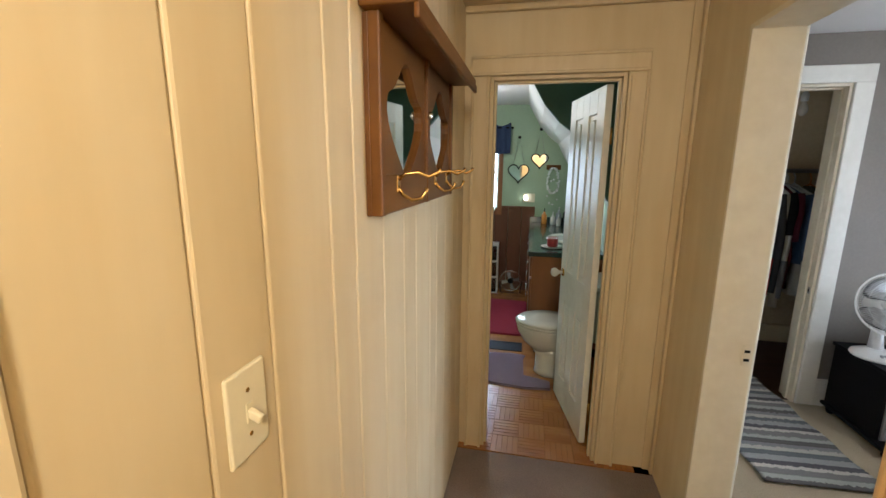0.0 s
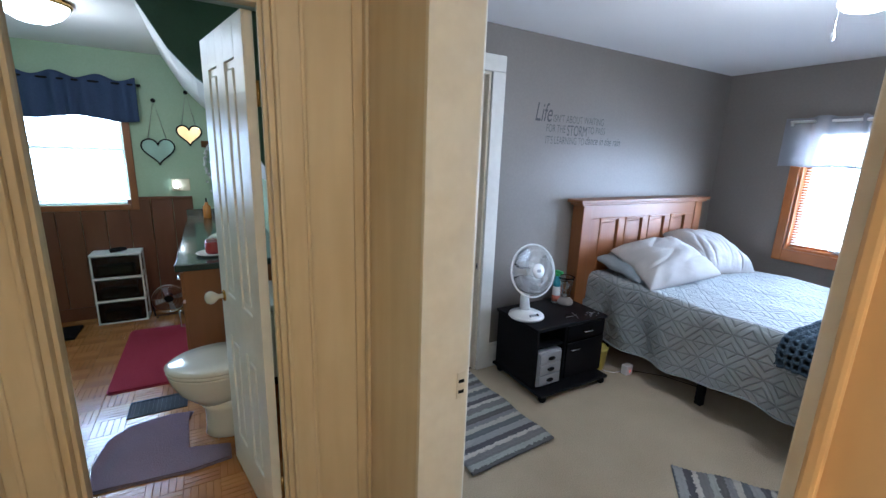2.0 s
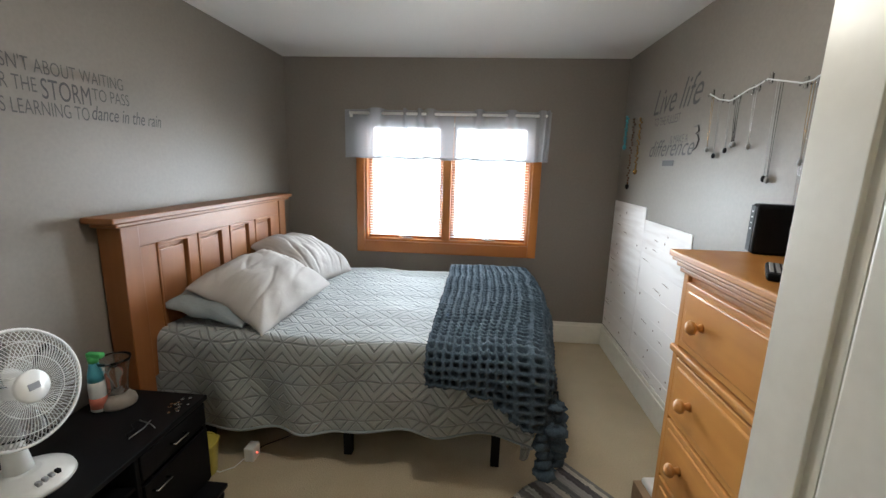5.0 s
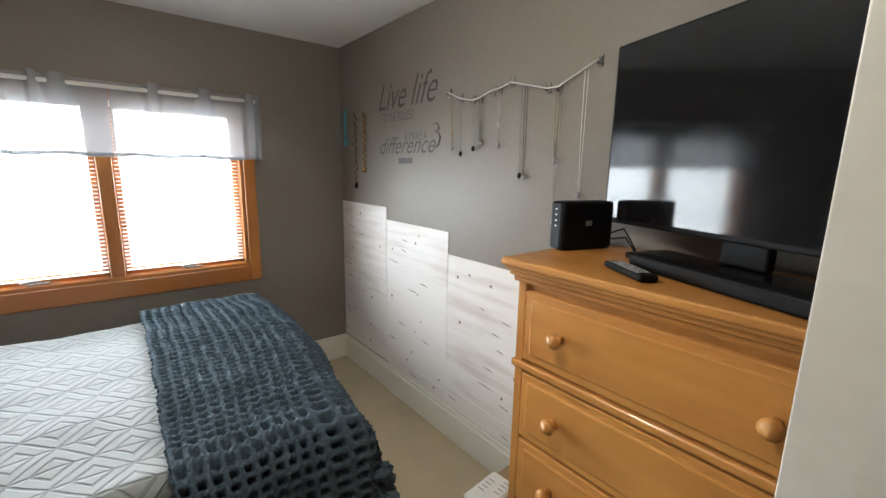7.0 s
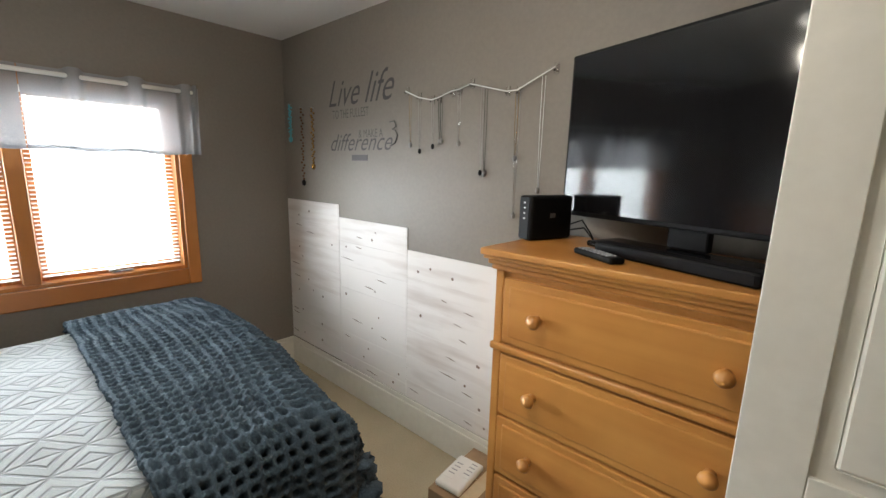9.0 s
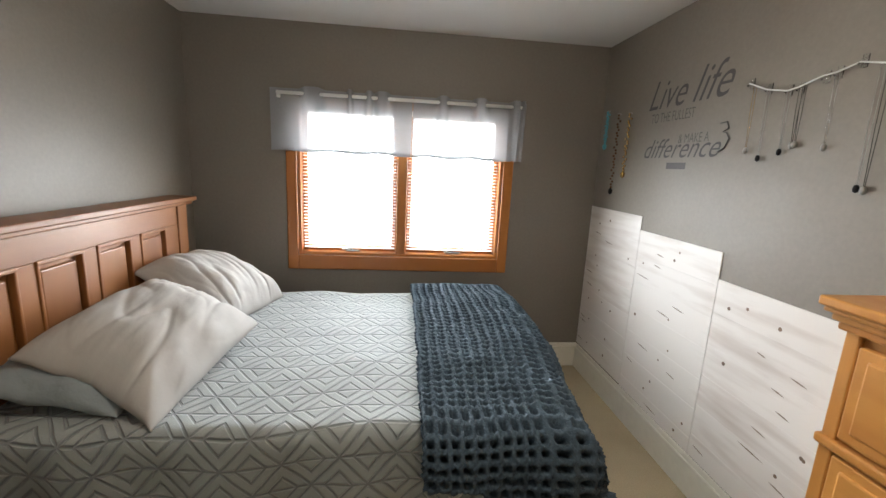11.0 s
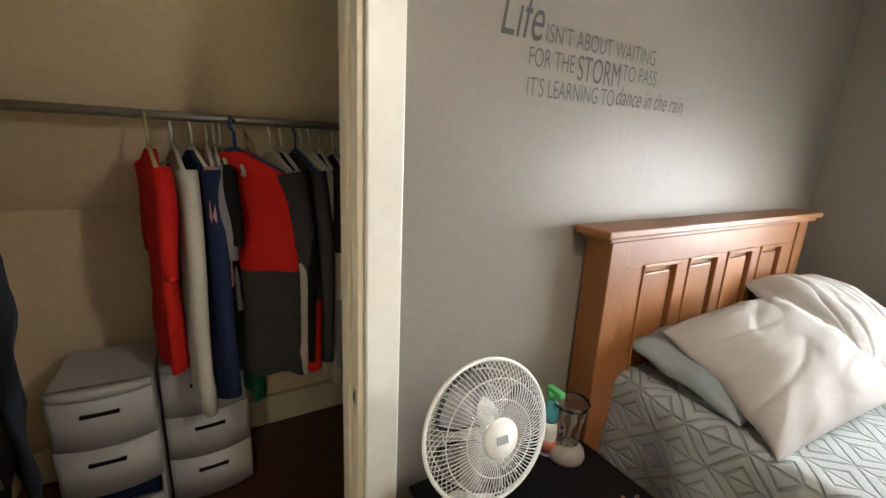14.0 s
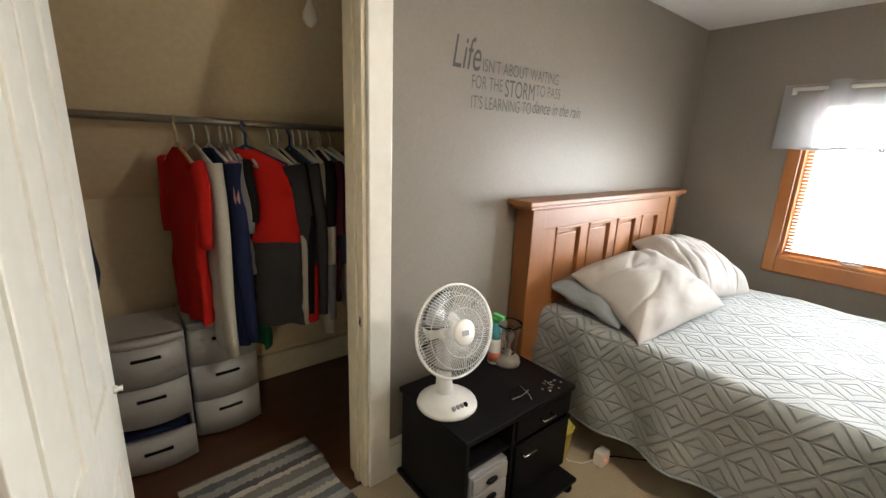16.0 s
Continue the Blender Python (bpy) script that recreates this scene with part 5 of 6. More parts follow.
part("outlet_plate", box(-0.035, -0.006, -0.055, 0.11, 0, 0.055, 0.003), M["ivory"], nl)
part("bulb", lathe([(0.0, 0.075), (0.014, 0.06), (0.018, 0.035), (0.010, 0.01)], 14, None, pose(0, -0.03, -0.04)), M["lamp_on"], nl)
part("body", box(-0.018, -0.045, -0.05, 0.018, -0.006, -0.028, 0.003), M["ivory"], nl)

vn = thing("vanity_cabinet", "dark cherry bathroom vanity cabinet", "vanity", (0.035, 3.47, -0.012))
part("body", box(0.0, 0.0, 0.09, 0.56, BY1 - 3.475, 0.862, 0.003), M["cherry"], vn)
part("toe_kick", box(0.05, 0.02, 0.0, 0.56, BY1 - 3.49, 0.09), M["black_matt"], vn)
for i in range(4):
    y0 = 0.02 + i * 0.46
    d = part("cabinet_door", box(-0.016, y0, 0.11, 0.0, y0 + 0.43, 0.66, 0.004), M["cherry"], vn)
    part("handle", tube([(-0.016, y0 + 0.05, 0.50), (-0.04, y0 + 0.05, 0.50), (-0.04, y0 + 0.05, 0.60), (-0.016, y0 + 0.05, 0.60)], 0.005, 8), M["chrome"], d)
    d = part("drawer_front", box(-0.016, y0, 0.68, 0.0, y0 + 0.43, 0.845, 0.004), M["cherry"], vn)
    part("handle", tube([(-0.016, y0 + 0.16, 0.765), (-0.04, y0 + 0.16, 0.765), (-0.04, y0 + 0.27, 0.765), (-0.016, y0 + 0.27, 0.765)], 0.005, 8), M["chrome"], d)
solo("vanity_counter", bx(box(-0.0, 3.435, 0.8505, 0.598, BY1 - 0.002, 0.89, 0.006), 0.0, BY1 - 0.024, 0.889, 0.598, BY1 - 0.002, 0.96, 0.004), M["counter"], "dark green glossy vanity counter", "counter")
sk = thing("sink", "white oval basin set in the counter", "sink", (0.36, 4.15, 0.8905))
bm = grid_mesh(lambda u, v: ((0.20 - 0.05 * v) * math.cos(u * 6.28318), (0.25 - 0.06 * v) * math.sin(u * 6.28318), 0.018 * math.sin(min(v * 3.1416, 3.1416)) + 0.001), 40, 8, close_u=True)
part("rim", bm, M["porcelain"], sk)
part("basin", lathe([(0.0, 0.002), (0.14, 0.002), (0.15, 0.004)], 32, None, Matrix.Diagonal((1, 1.25, 1, 1))), M["porcelain"], sk)
part("tap", tube([(0.17, 0, 0.0), (0.17, 0, 0.10), (0.13, 0, 0.13), (0.08, 0, 0.11)], 0.011, 12), M["chrome"], sk)
cd = thing("candle", "red jar candle on a white saucer", "candle", (0.20, 3.66, 0.8905))
part("saucer", lathe([(0.05, 0), (0.09, 0.006), (0.10, 0.014), (0.09, 0.012), (0.0, 0.008)], 28), M["porcelain"], cd)
M["wax"] = material("red_wax", (0.38, 0.03, 0.025), (0.28, 0.02, 0.018), 0.3, 30, 0.001, 0, coat=0.3)
part("jar", lathe([(0.040, 0.010), (0.046, 0.02), (0.046, 0.075), (0.040, 0.085)], 24), M["wax"], cd)
part("rim", lathe([(0.043, 0.083), (0.045, 0.09), (0.040, 0.095)], 24), M["glass"], cd)
M["amber"] = material("amber_soap", (0.60, 0.24, 0.03), (0.5, 0.18, 0.02), 0.2, 30, 0.001, 0, coat=0.4)
for x, y, r, h, mt, lb in ((0.17, 5.20, 0.034, 0.15, "amber", "amber soap bottle with a pump"), (0.27, 5.16, 0.030, 0.12, "white_plastic", "plain white plastic toiletry bottle"), (0.34, 5.22, 0.034, 0.17, "grey_plastic", "tall grey plastic toiletry bottle"),
                           (0.33, 5.05, 0.026, 0.10, "porcelain", "small pale toiletry jar"), (0.42, 5.15, 0.035, 0.20, "black_matt", "tall black plastic toiletry bottle"), (0.42, 5.00, 0.03, 0.13, "paper", "white plastic toiletry tube standing")):
    bt = thing("toiletry_bottle", lb, "bottle", (x, y, 0.8905), group="toiletries on the vanity")
    part("bottle", lathe([(r * 0.9, 0), (r, 0.006), (r, h * 0.72), (r * 0.45, h * 0.86), (r * 0.4, h)], 18), M[mt], bt)
    part("cap", tube([(0, 0, h), (0, 0, h + 0.03), (0, -0.03, h + 0.035)], 0.007, 8), M["black_matt" if mt == "amber" else "white_plastic"], bt)

tw = thing("drawer_cart", "clear plastic three-drawer cart with white frame", "drawer cart", (-0.545, 5.12, -0.012))
for i in range(4):
    part("frame_plate", box(-0.18, 0.0, i * 0.205, 0.18, 0.20, i * 0.205 + 0.022, 0.005), M["white_plastic"], tw)
for x in (-0.178, 0.166):
    for yy in (0.002, 0.186):
        part("post", box(x, yy, 0.0, x + 0.012, yy + 0.012, 0.62, 0.002), M["white_plastic"], tw)
for i in range(3):
    part("drawer", box(-0.163, -0.004, i * 0.205 + 0.026, 0.163, 0.19, i * 0.205 + 0.195, 0.006), M["smoke"], tw, "smoky clear drawer")
    part("stored_things", box(-0.14, 0.03, i * 0.205 + 0.032, 0.12, 0.17, i * 0.205 + 0.12, 0.02), M["black_matt"], tw)
hd = thing("hair_dryer", "small dark hair tool lying on the cart", "hair tool", (-0.52, 5.20, 0.6255), 30)
part("barrel", tube([(-0.07, 0, 0.02), (0.0, 0, 0.022), (0.05, 0, 0.02)], [0.018, 0.02, 0.014], 12), M["black_matt"], hd)
part("handle", tube([(0.0, 0.0, 0.012), (0.02, 0.06, 0.010), (0.03, 0.09, 0.008)], 0.009, 8), M["black_matt"], hd)
ff = thing("floor_fan", "small dark floor fan in front of the wainscot", "fan", (-0.20, 5.12, -0.012))
part("foot", tube([(-0.10, 0.0, 0.008), (-0.10, 0.06, 0.008), (0.10, 0.06, 0.008), (0.10, 0.0, 0.008)], 0.008, 8), M["black_matt"], ff)
part("support", tube([(-0.12, 0.06, 0.008), (-0.14, 0.05, 0.16), (-0.13, 0.04, 0.18)], 0.007, 8), M["black_matt"], ff)
part("support", tube([(0.12, 0.06, 0.008), (0.14, 0.05, 0.16), (0.13, 0.04, 0.18)], 0.007, 8), M["black_matt"], ff)
gr = bmesh.new()
for r in (0.04, 0.065, 0.09, 0.115, 0.13):
    tube([(r * math.cos(i * 6.28318 / 32), -0.02 + 0.25 * r, 0.18 + r * math.sin(i * 6.28318 / 32)) for i in range(32)], 0.002 if r < 0.12 else 0.006, 5, gr, True)
part("grille", gr, M["chrome"], ff)
part("motor", lathe([(0.03, 0), (0.04, 0.02), (0.04, 0.06), (0.02, 0.08)], 20, None, pose(0, 0.0, 0.18, -90, 0, 0)), M["black_matt"], ff)
for i in range(4):
    part("blade", plate([(0.02, -0.012), (0.10, -0.035), (0.115, 0.01), (0.025, 0.014)], 0.002, pose(0, 0.01, 0.18, 90, 0, 0) @ pose(0, 0, 0, 14, 0, 90 * i + 20)), M["steel"], ff)
bs = thing("bathroom_scale", "dark flat bathroom scale on the floor", "scale", (-0.98, 5.0, -0.012))
part("platform", box(-0.15, -0.14, 0.012, 0.15, 0.14, 0.035, 0.006), M["black_matt"], bs)
part("foot", box(-0.13, -0.12, 0.0, 0.13, 0.12, 0.012), M["black"], bs)

to = thing("toilet", "cream porcelain toilet with the lid down", "toilet", (0.16, 3.16, -0.012))


def egg(w0, w1, cx0, k, z):
    """Oval section: long towards -x."""
    return [((cx0 + (w0 if math.cos(a) > 0 else w1) * math.cos(a)), k * math.sin(a), z) for a in (2 * math.pi * i / 32 for i in range(32))]


def loft(sections):
    bm = bmesh.new()
    rings = [[bm.verts.new(p) for p in s] for s in sections]
    for a, b in zip(rings, rings[1:]):
        for i in range(len(a)):
            bm.faces.new((a[i], a[(i + 1) % len(a)], b[(i + 1) % len(a)], b[i])).smooth = True
    bm.faces.new(list(reversed(rings[0])))
    bm.faces.new(rings[-1])
    return bm


part("pedestal", loft([egg(0.24, 0.14, 0.06, 0.12, 0.0), egg(0.23, 0.13, 0.06, 0.105, 0.05), egg(0.22, 0.13, 0.06, 0.095, 0.16), egg(0.22, 0.17, 0.05, 0.12, 0.23)]), M["porcelain"], to)
part("bowl", loft([egg(0.20, 0.13, 0.03, 0.10, 0.20), egg(0.22, 0.20, 0.02, 0.155, 0.28), egg(0.22, 0.235, 0.02, 0.182, 0.35), egg(0.22, 0.245, 0.02, 0.190, 0.39), egg(0.22, 0.245, 0.02, 0.190, 0.40)]), M["porcelain"], to)
part("seat", loft([egg(0.22, 0.248, 0.02, 0.192, 0.402), egg(0.22, 0.252, 0.02, 0.196, 0.412), egg(0.22, 0.248, 0.02, 0.192, 0.421)]), M["porcelain"], to)
part("lid", loft([egg(0.22, 0.25, 0.02, 0.194, 0.423), egg(0.22, 0.254, 0.02, 0.198, 0.432), egg(0.21, 0.23, 0.02, 0.178, 0.446), egg(0.12, 0.12, 0.02, 0.09, 0.450)]), M["porcelain"], to)
part("tank", box(0.235, -0.22, 0.36, 0.425, 0.22, 0.74, 0.02, 3), M["porcelain"], to)
part("tank_lid", box(0.225, -0.23, 0.741, 0.432, 0.23, 0.775, 0.01, 3), M["porcelain"], to)
part("lever", tube([(0.235, -0.15, 0.68), (0.215, -0.15, 0.68), (0.212, -0.09, 0.672)], 0.006, 8), M["chrome"], to)


def pile_rug(name, label, mat, outline, h=0.014):
    bm = plate(outline, h)
    bmesh.ops.bevel(bm, geom=[e for e in bm.edges if abs(e.verts[0].co.z - h) < 1e-6 and abs(e.verts[1].co.z - h) < 1e-6], offset=0.008, segments=2, affect="EDGES")
    return solo(name, bm, mat, label, "rug", (0, 0, 0.0005 - 0.0005))


pile_rug("bath_rug", "crimson bath rug in front of the vanity", M["red_rug"], [(-0.45, 3.80), (0.005, 3.80), (0.02, 3.82), (0.01, 4.82), (-0.02, 4.84), (-0.44, 4.86), (-0.465, 4.83), (-0.465, 3.83)])
pile_rug("contour_rug", "mauve contour rug around the toilet", M["purple_rug"], [(-0.38, 2.88), (0.02, 2.84), (0.20, 2.86), (0.20, 2.98), (0.0, 3.02), (-0.01, 3.30), (0.02, 3.38), (-0.10, 3.40), (-0.28, 3.37), (-0.37, 3.28), (-0.40, 3.10)])
vt = thing("floor_vent", "dark metal floor vent in the parquet", "floor vent", (-0.165, 3.55, 0.0005))
part("frame", bx(bx(bx(bx(bmesh.new(), -0.15, -0.09, 0, 0.15, -0.075, 0.005), -0.15, 0.075, 0, 0.15, 0.09, 0.005), -0.15, -0.075, 0, -0.135, 0.075, 0.005), 0.135, -0.075, 0, 0.15, 0.075, 0.005), M["black_matt"], vt)
part("backing", box(-0.135, -0.075, 0.0, 0.135, 0.075, 0.0015), M["black"], vt)
for i in range(12):
    part("slat", box(-0.128 + i * 0.0225, -0.075, 0.0015, -0.121 + i * 0.0225, 0.075, 0.0048), M["black"], vt)
lb2 = thing("ceiling_light", "lit bathroom ceiling light with a frosted bowl", "ceiling light", (-0.56, 4.05, HZ))
part("ring", lathe([(0.165, -0.03), (0.175, -0.02), (0.17, 0.0)], 32), M["brass"], lb2)
o = part("bowl", lathe([(0.0, -0.125), (0.07, -0.115), (0.12, -0.085), (0.15, -0.05), (0.16, -0.03)], 32), M["lamp_on"], lb2, "glowing frosted glass bowl")
o.visible_shadow = False

# ---- parquet blocks ----
fl = bpy.data.objects["floor_bathroom"]
P = 0.152
blocks = []
for turn in (0, 1):
    bm = bmesh.new()
    for i in range(5):
        a, b = -P / 2 + i * P / 5, -P / 2 + (i + 1) * P / 5
        lim = (a + 0.0006, -P / 2 + 0.0006, -0.011, b - 0.0006, P / 2 - 0.0006, 0.0)
        bx(bm, *lim, 0.0012, 1)
    if turn:
        moved(bm, pose(0, 0, 0, 0, 0, 90))
    blocks.append(finish("parquet_block", bm, M["parquet"] if not turn else M["parquet_cross"]))
nx, ny = int((BXE - BXW) / P), int((BY1 - 2.13) / P)
for i in range(nx):
    for j in range(ny):
        o = new("parquet_block", blocks[(i + j) % 2])
        o.parent = fl
        o.matrix_basis = pose(BXE - (i + 0.5) * P, 2.13 + (j + 0.5) * P, 0)

# ---- bedroom: nightstand and what stands on it ----
ns = thing("nightstand", "black laminate nightstand on casters with an open shelf", "nightstand", (1.965, 2.59, 0))
NW, ND, NH = 0.625, 0.44, 0.48
part("top", box(-0.012, 0.0, NH - 0.022, NW + 0.012, ND, NH, 0.004), M["black"], ns)
for x0 in (0, NW - 0.018, 0.245):
    part("side_panel", box(x0, 0.012, 0.06, x0 + 0.018, ND - 0.01, NH - 0.023, 0.002), M["black"], ns)
part("base", box(-0.02, -0.085, 0.045, NW - 0.02, ND, 0.066, 0.006), M["black"], ns)
part("back_panel", box(0.018, ND - 0.014, 0.066, NW - 0.018, ND - 0.008, NH - 0.023), M["black"], ns)
part("shelf", box(0.018, 0.02, 0.330, NW - 0.018, ND - 0.014, 0.345, 0.001), M["black"], ns)
dr = part("cabinet_door", box(0.267, 0.004, 0.072, NW - 0.004, 0.018, 0.326, 0.003), M["black"], ns)
part("door_handle", tube([(0.30, 0.004, 0.285), (0.30, -0.018, 0.285), (0.37, -0.018, 0.285), (0.37, 0.004, 0.285)], 0.004, 8), M["chrome"], dr)
dw = part("drawer_front", box(0.267, 0.006, 0.350, NW - 0.004, 0.020, NH - 0.030, 0.003), M["black"], ns)
part("drawer_handle", tube([(0.41, 0.006, 0.40), (0.41, -0.016, 0.40), (0.48, -0.016, 0.40), (0.48, 0.006, 0.40)], 0.004, 8), M["chrome"], dw)
for x in (0.02, NW - 0.06):
    for y in (-0.06, ND - 0.05):
        part("caster", moved(lathe([(0.012, -0.012), (0.023, -0.012), (0.025, 0), (0.023, 0.012), (0.012, 0.012)], 16), pose(x, y, 0.024, 0, 90, 20)), M["black_matt"], ns)
un = thing("drawer_box", "small grey plastic three-drawer box inside the nightstand", "drawer unit", (1.99, 2.585, 0.0665))
part("body", box(0.0, 0.012, 0, 0.195, 0.30, 0.243, 0.004), M["grey_plastic"], un)
for i in range(3):
    d = part("drawer", box(0.006, 0.0, 0.008 + i * 0.078, 0.189, 0.013, 0.080 + i * 0.078, 0.004), M["grey_plastic"], un)
    part("grip", moved(lathe([(0.0, 0), (0.028, 0.0), (0.030, 0.004), (0.026, 0.010), (0.0, 0.012)], 20), pose(0.0975, -0.002, 0.044 + i * 0.078, 90, 0, 0) @ Matrix.Diagonal((1.0, 0.42, 1, 1))), M["black_matt"], d)

fan = thing("table_fan", "white oscillating table fan, switched off", "fan", (2.045, 2.815, NH), -3)
part("base", lathe([(0.115, 0.0), (0.122, 0.008), (0.118, 0.020), (0.085, 0.036), (0.05, 0.046), (0.04, 0.05)], 36), M["white_plastic"], fan)
part("neck", tube([(0, 0.02, 0.035), (0, 0.03, 0.12), (0, 0.035, 0.22), (0, 0.045, 0.29)], [0.038, 0.03, 0.028, 0.036], 18), M["white_plastic"], fan)
for i in range(4):
    part("button", box(-0.036 + i * 0.019, -0.092, 0.026, -0.023 + i * 0.019, -0.076, 0.044, 0.003), M["grey_plastic"] if i < 3 else M["black_matt"], fan)
head = pose(0, -0.035, 0.335, 76, 0, 0)
part("motor_housing", moved(lathe([(0.03, -0.16), (0.055, -0.15), (0.066, -0.11), (0.066, -0.05), (0.05, -0.035)], 28), head), M["white_plastic"], fan)
FR = 0.176


def cage(z_rim, z_mid, hub, n, rings):
    bm = bmesh.new()
    for i in range(n):
        a = 2 * math.pi * i / n
        sw = 0.16
        pts = []
        for k in range(6):
            q = k / 5
            r = hub + (FR - hub) * q
            zz = z_mid + (z_rim - z_mid) * q ** 3
            pts.append((r * math.cos(a + sw * q), r * math.sin(a + sw * q), zz))
        tube(pts, 0.0011, 4, bm)
    for q in rings:
        r = hub + (FR - hub) * q
        zz = z_mid + (z_rim - z_mid) * q ** 3
        tube([(r * math.cos(2 * math.pi * i / 48), r * math.sin(2 * math.pi * i / 48), zz) for i in range(48)], 0.0014, 5, bm, True)
    return bm


part("front_grille", moved(cage(0.0, 0.052, 0.045, 84, (0.35, 0.7)), head), M["white_plastic"], fan)
part("back_grille", moved(cage(-0.004, -0.06, 0.05, 60, (0.4, 0.75)), head), M["white_plastic"], fan)
part("rim", moved(tube([(FR * math.cos(2 * math.pi * i / 56), FR * math.sin(2 * math.pi * i / 56), 0) for i in range(56)], 0.0055, 8, None, True), head), M["white_plastic"], fan)
part("hub_cap", moved(lathe([(0.048, 0.046), (0.05, 0.052), (0.044, 0.058), (0.0, 0.060)], 28), head), M["white_plastic"], fan)
part("badge", moved(box(-0.016, -0.01, 0.0595, 0.016, 0.01, 0.0612, 0.0005), head), M["grey_plastic"], fan)
for i in range(3):
    def blade(u, v, a0=i * 2 * math.pi / 3):
        r = 0.03 + 0.125 * u
        a = a0 + (v - 0.5) * (0.9 + 0.75 * math.sin(u * 2.4))
        return (r * math.cos(a), r * math.sin(a), -0.02 + (v - 0.5) * 0.045)
    b = part("blade", moved(grid_mesh(blade, 8, 8), head), M["smoke"], fan, "clear grey plastic blade")
    b.modifiers.new("thickness", "SOLIDIFY").thickness = 0.002
part("spinner", moved(lathe([(0.034, -0.04), (0.034, -0.008), (0.02, 0.004), (0.0, 0.006)], 24), head), M["white_plastic"], fan)

sp = thing("spray_bottle", "white and turquoise spray bottle with a green cap", "bottle", (2.44, 2.945, NH), group="nightstand bottles")
M["teal"] = material("teal_plastic", (0.10, 0.42, 0.50), (0.08, 0.34, 0.42), 0.3, 30, 0.001, 0)
M["lime"] = material("lime_plastic", (0.12, 0.55, 0.16), (0.09, 0.45, 0.12), 0.35, 30, 0.001, 0)
part("bottle", lathe([(0.026, 0), (0.030, 0.006), (0.030, 0.10), (0.028, 0.13)], 22), M["paper"], sp)
part("shoulder", lathe([(0.028, 0.13), (0.026, 0.16), (0.018, 0.195), (0.016, 0.21)], 22), M["teal"], sp, "turquoise upper part")
M["coral"] = material("coral_print", (0.55, 0.16, 0.10), (0.45, 0.12, 0.07), 0.4, 60, 0.001, 0)
part("label_band", lathe([(0.0306, 0.015), (0.0306, 0.062)], 22), M["coral"], sp, "red printed label band")
part("cap", bx(lathe([(0.018, 0.21), (0.019, 0.232), (0.012, 0.238)], 18), -0.012, -0.045, 0.232, 0.012, 0.02, 0.252, 0.004), M["lime"], sp)
sp = thing("lotion_bottle", "orange-red bottle beside the lamp", "bottle", (2.50, 2.985, NH), group="nightstand bottles")
M["orange"] = material("orange_plastic", (0.62, 0.14, 0.05), (0.5, 0.10, 0.035), 0.35, 30, 0.001, 0)
part("bottle", lathe([(0.022, 0), (0.025, 0.005), (0.025, 0.09), (0.016, 0.11), (0.012, 0.125)], 20), M["orange"], sp)
part("cap", lathe([(0.013, 0.125), (0.013, 0.145), (0.008, 0.15)], 16), M["white_plastic"], sp)
M["stone"] = material("warm_grey_ceramic", (0.30, 0.27, 0.235), (0.24, 0.215, 0.19), 0.45, 40, 0.001, 0.05)
tl = thing("touch_lamp", "small table lamp with a clear glass shade and grey base", "table lamp", (2.49, 2.905, NH))
part("base", lathe([(0.062, 0), (0.065, 0.01), (0.060, 0.03), (0.045, 0.045), (0.02, 0.055), (0.016, 0.075)], 28), M["stone"], tl)
part("bulb", lathe([(0.012, 0.075), (0.013, 0.10), (0.026, 0.135), (0.028, 0.15), (0.018, 0.172), (0.0, 0.178)], 20), M["glass"], tl)
sh = grid_mesh(lambda u, v: ((0.036 + 0.022 * v ** 2) * math.cos(u * 2 * math.pi), (0.036 + 0.022 * v ** 2) * math.sin(u * 2 * math.pi), 0.06 + 0.15 * v), 32, 10, close_u=True)
o = part("shade", sh, M["glass"], tl, "clear flared glass shade")
o.modifiers.new("thickness", "SOLIDIFY").thickness = 0.003
kc = thing("reading_glasses", "folded dark-framed glasses and keys on the nightstand", "glasses", (2.33, 2.70, NH), 25)
part("frame", tube([(-0.06, 0, 0.006), (-0.03, 0.016, 0.008), (0, 0.0, 0.01), (0.03, 0.016, 0.008), (0.06, 0, 0.006)], 0.0028, 6), M["black_matt"], kc)
part("temple", tube([(-0.06, 0, 0.006), (0.0, -0.03, 0.0035), (0.05, -0.04, 0.003)], 0.0022, 6), M["steel"], kc)
part("temple", tube([(0.06, 0, 0.006), (0.02, -0.05, 0.0035), (-0.01, -0.07, 0.003)], 0.0022, 6), M["steel"], kc)
cn = solo("coins", bmesh.new(), M["chrome"], "scatter of coins and beads on the nightstand", "coins", (2.50, 2.66, NH), kind="stuff")
bm = bmesh.new()
for i in range(16):
    a, r = random.uniform(0, 6.28), random.uniform(0.0, 0.05)
    lathe([(random.uniform(0.004, 0.009), 0.0), (0.006, 0.002)], 10, bm, pose(r * math.cos(a) * 1.5, r * math.sin(a), 0))
bm.to_mesh(cn.data)

bk = thing("waste_bag", "yellow bin with loose handles behind the nightstand", "bin", (2.69, 2.70, 0))
part("body", lathe([(0.05, 0.0), (0.052, 0.004), (0.066, 0.16), (0.070, 0.165), (0.064, 0.166)], 20), M["yellow"], bk)
part("liner", tube([(0.068 * math.cos(a / 12 * 6.283), 0.068 * math.sin(a / 12 * 6.283), 0.168 + 0.008 * math.sin(a * 2.1)) for a in range(12)], 0.006, 6, None, True), M["yellow"], bk)
ad = thing("power_adapter", "white power adapter with a red light on the carpet", "power adapter", (2.815, 2.53, 0))
part("body", box(-0.035, -0.025, 0.0, 0.035, 0.025, 0.075, 0.006), M["white_plastic"], ad)
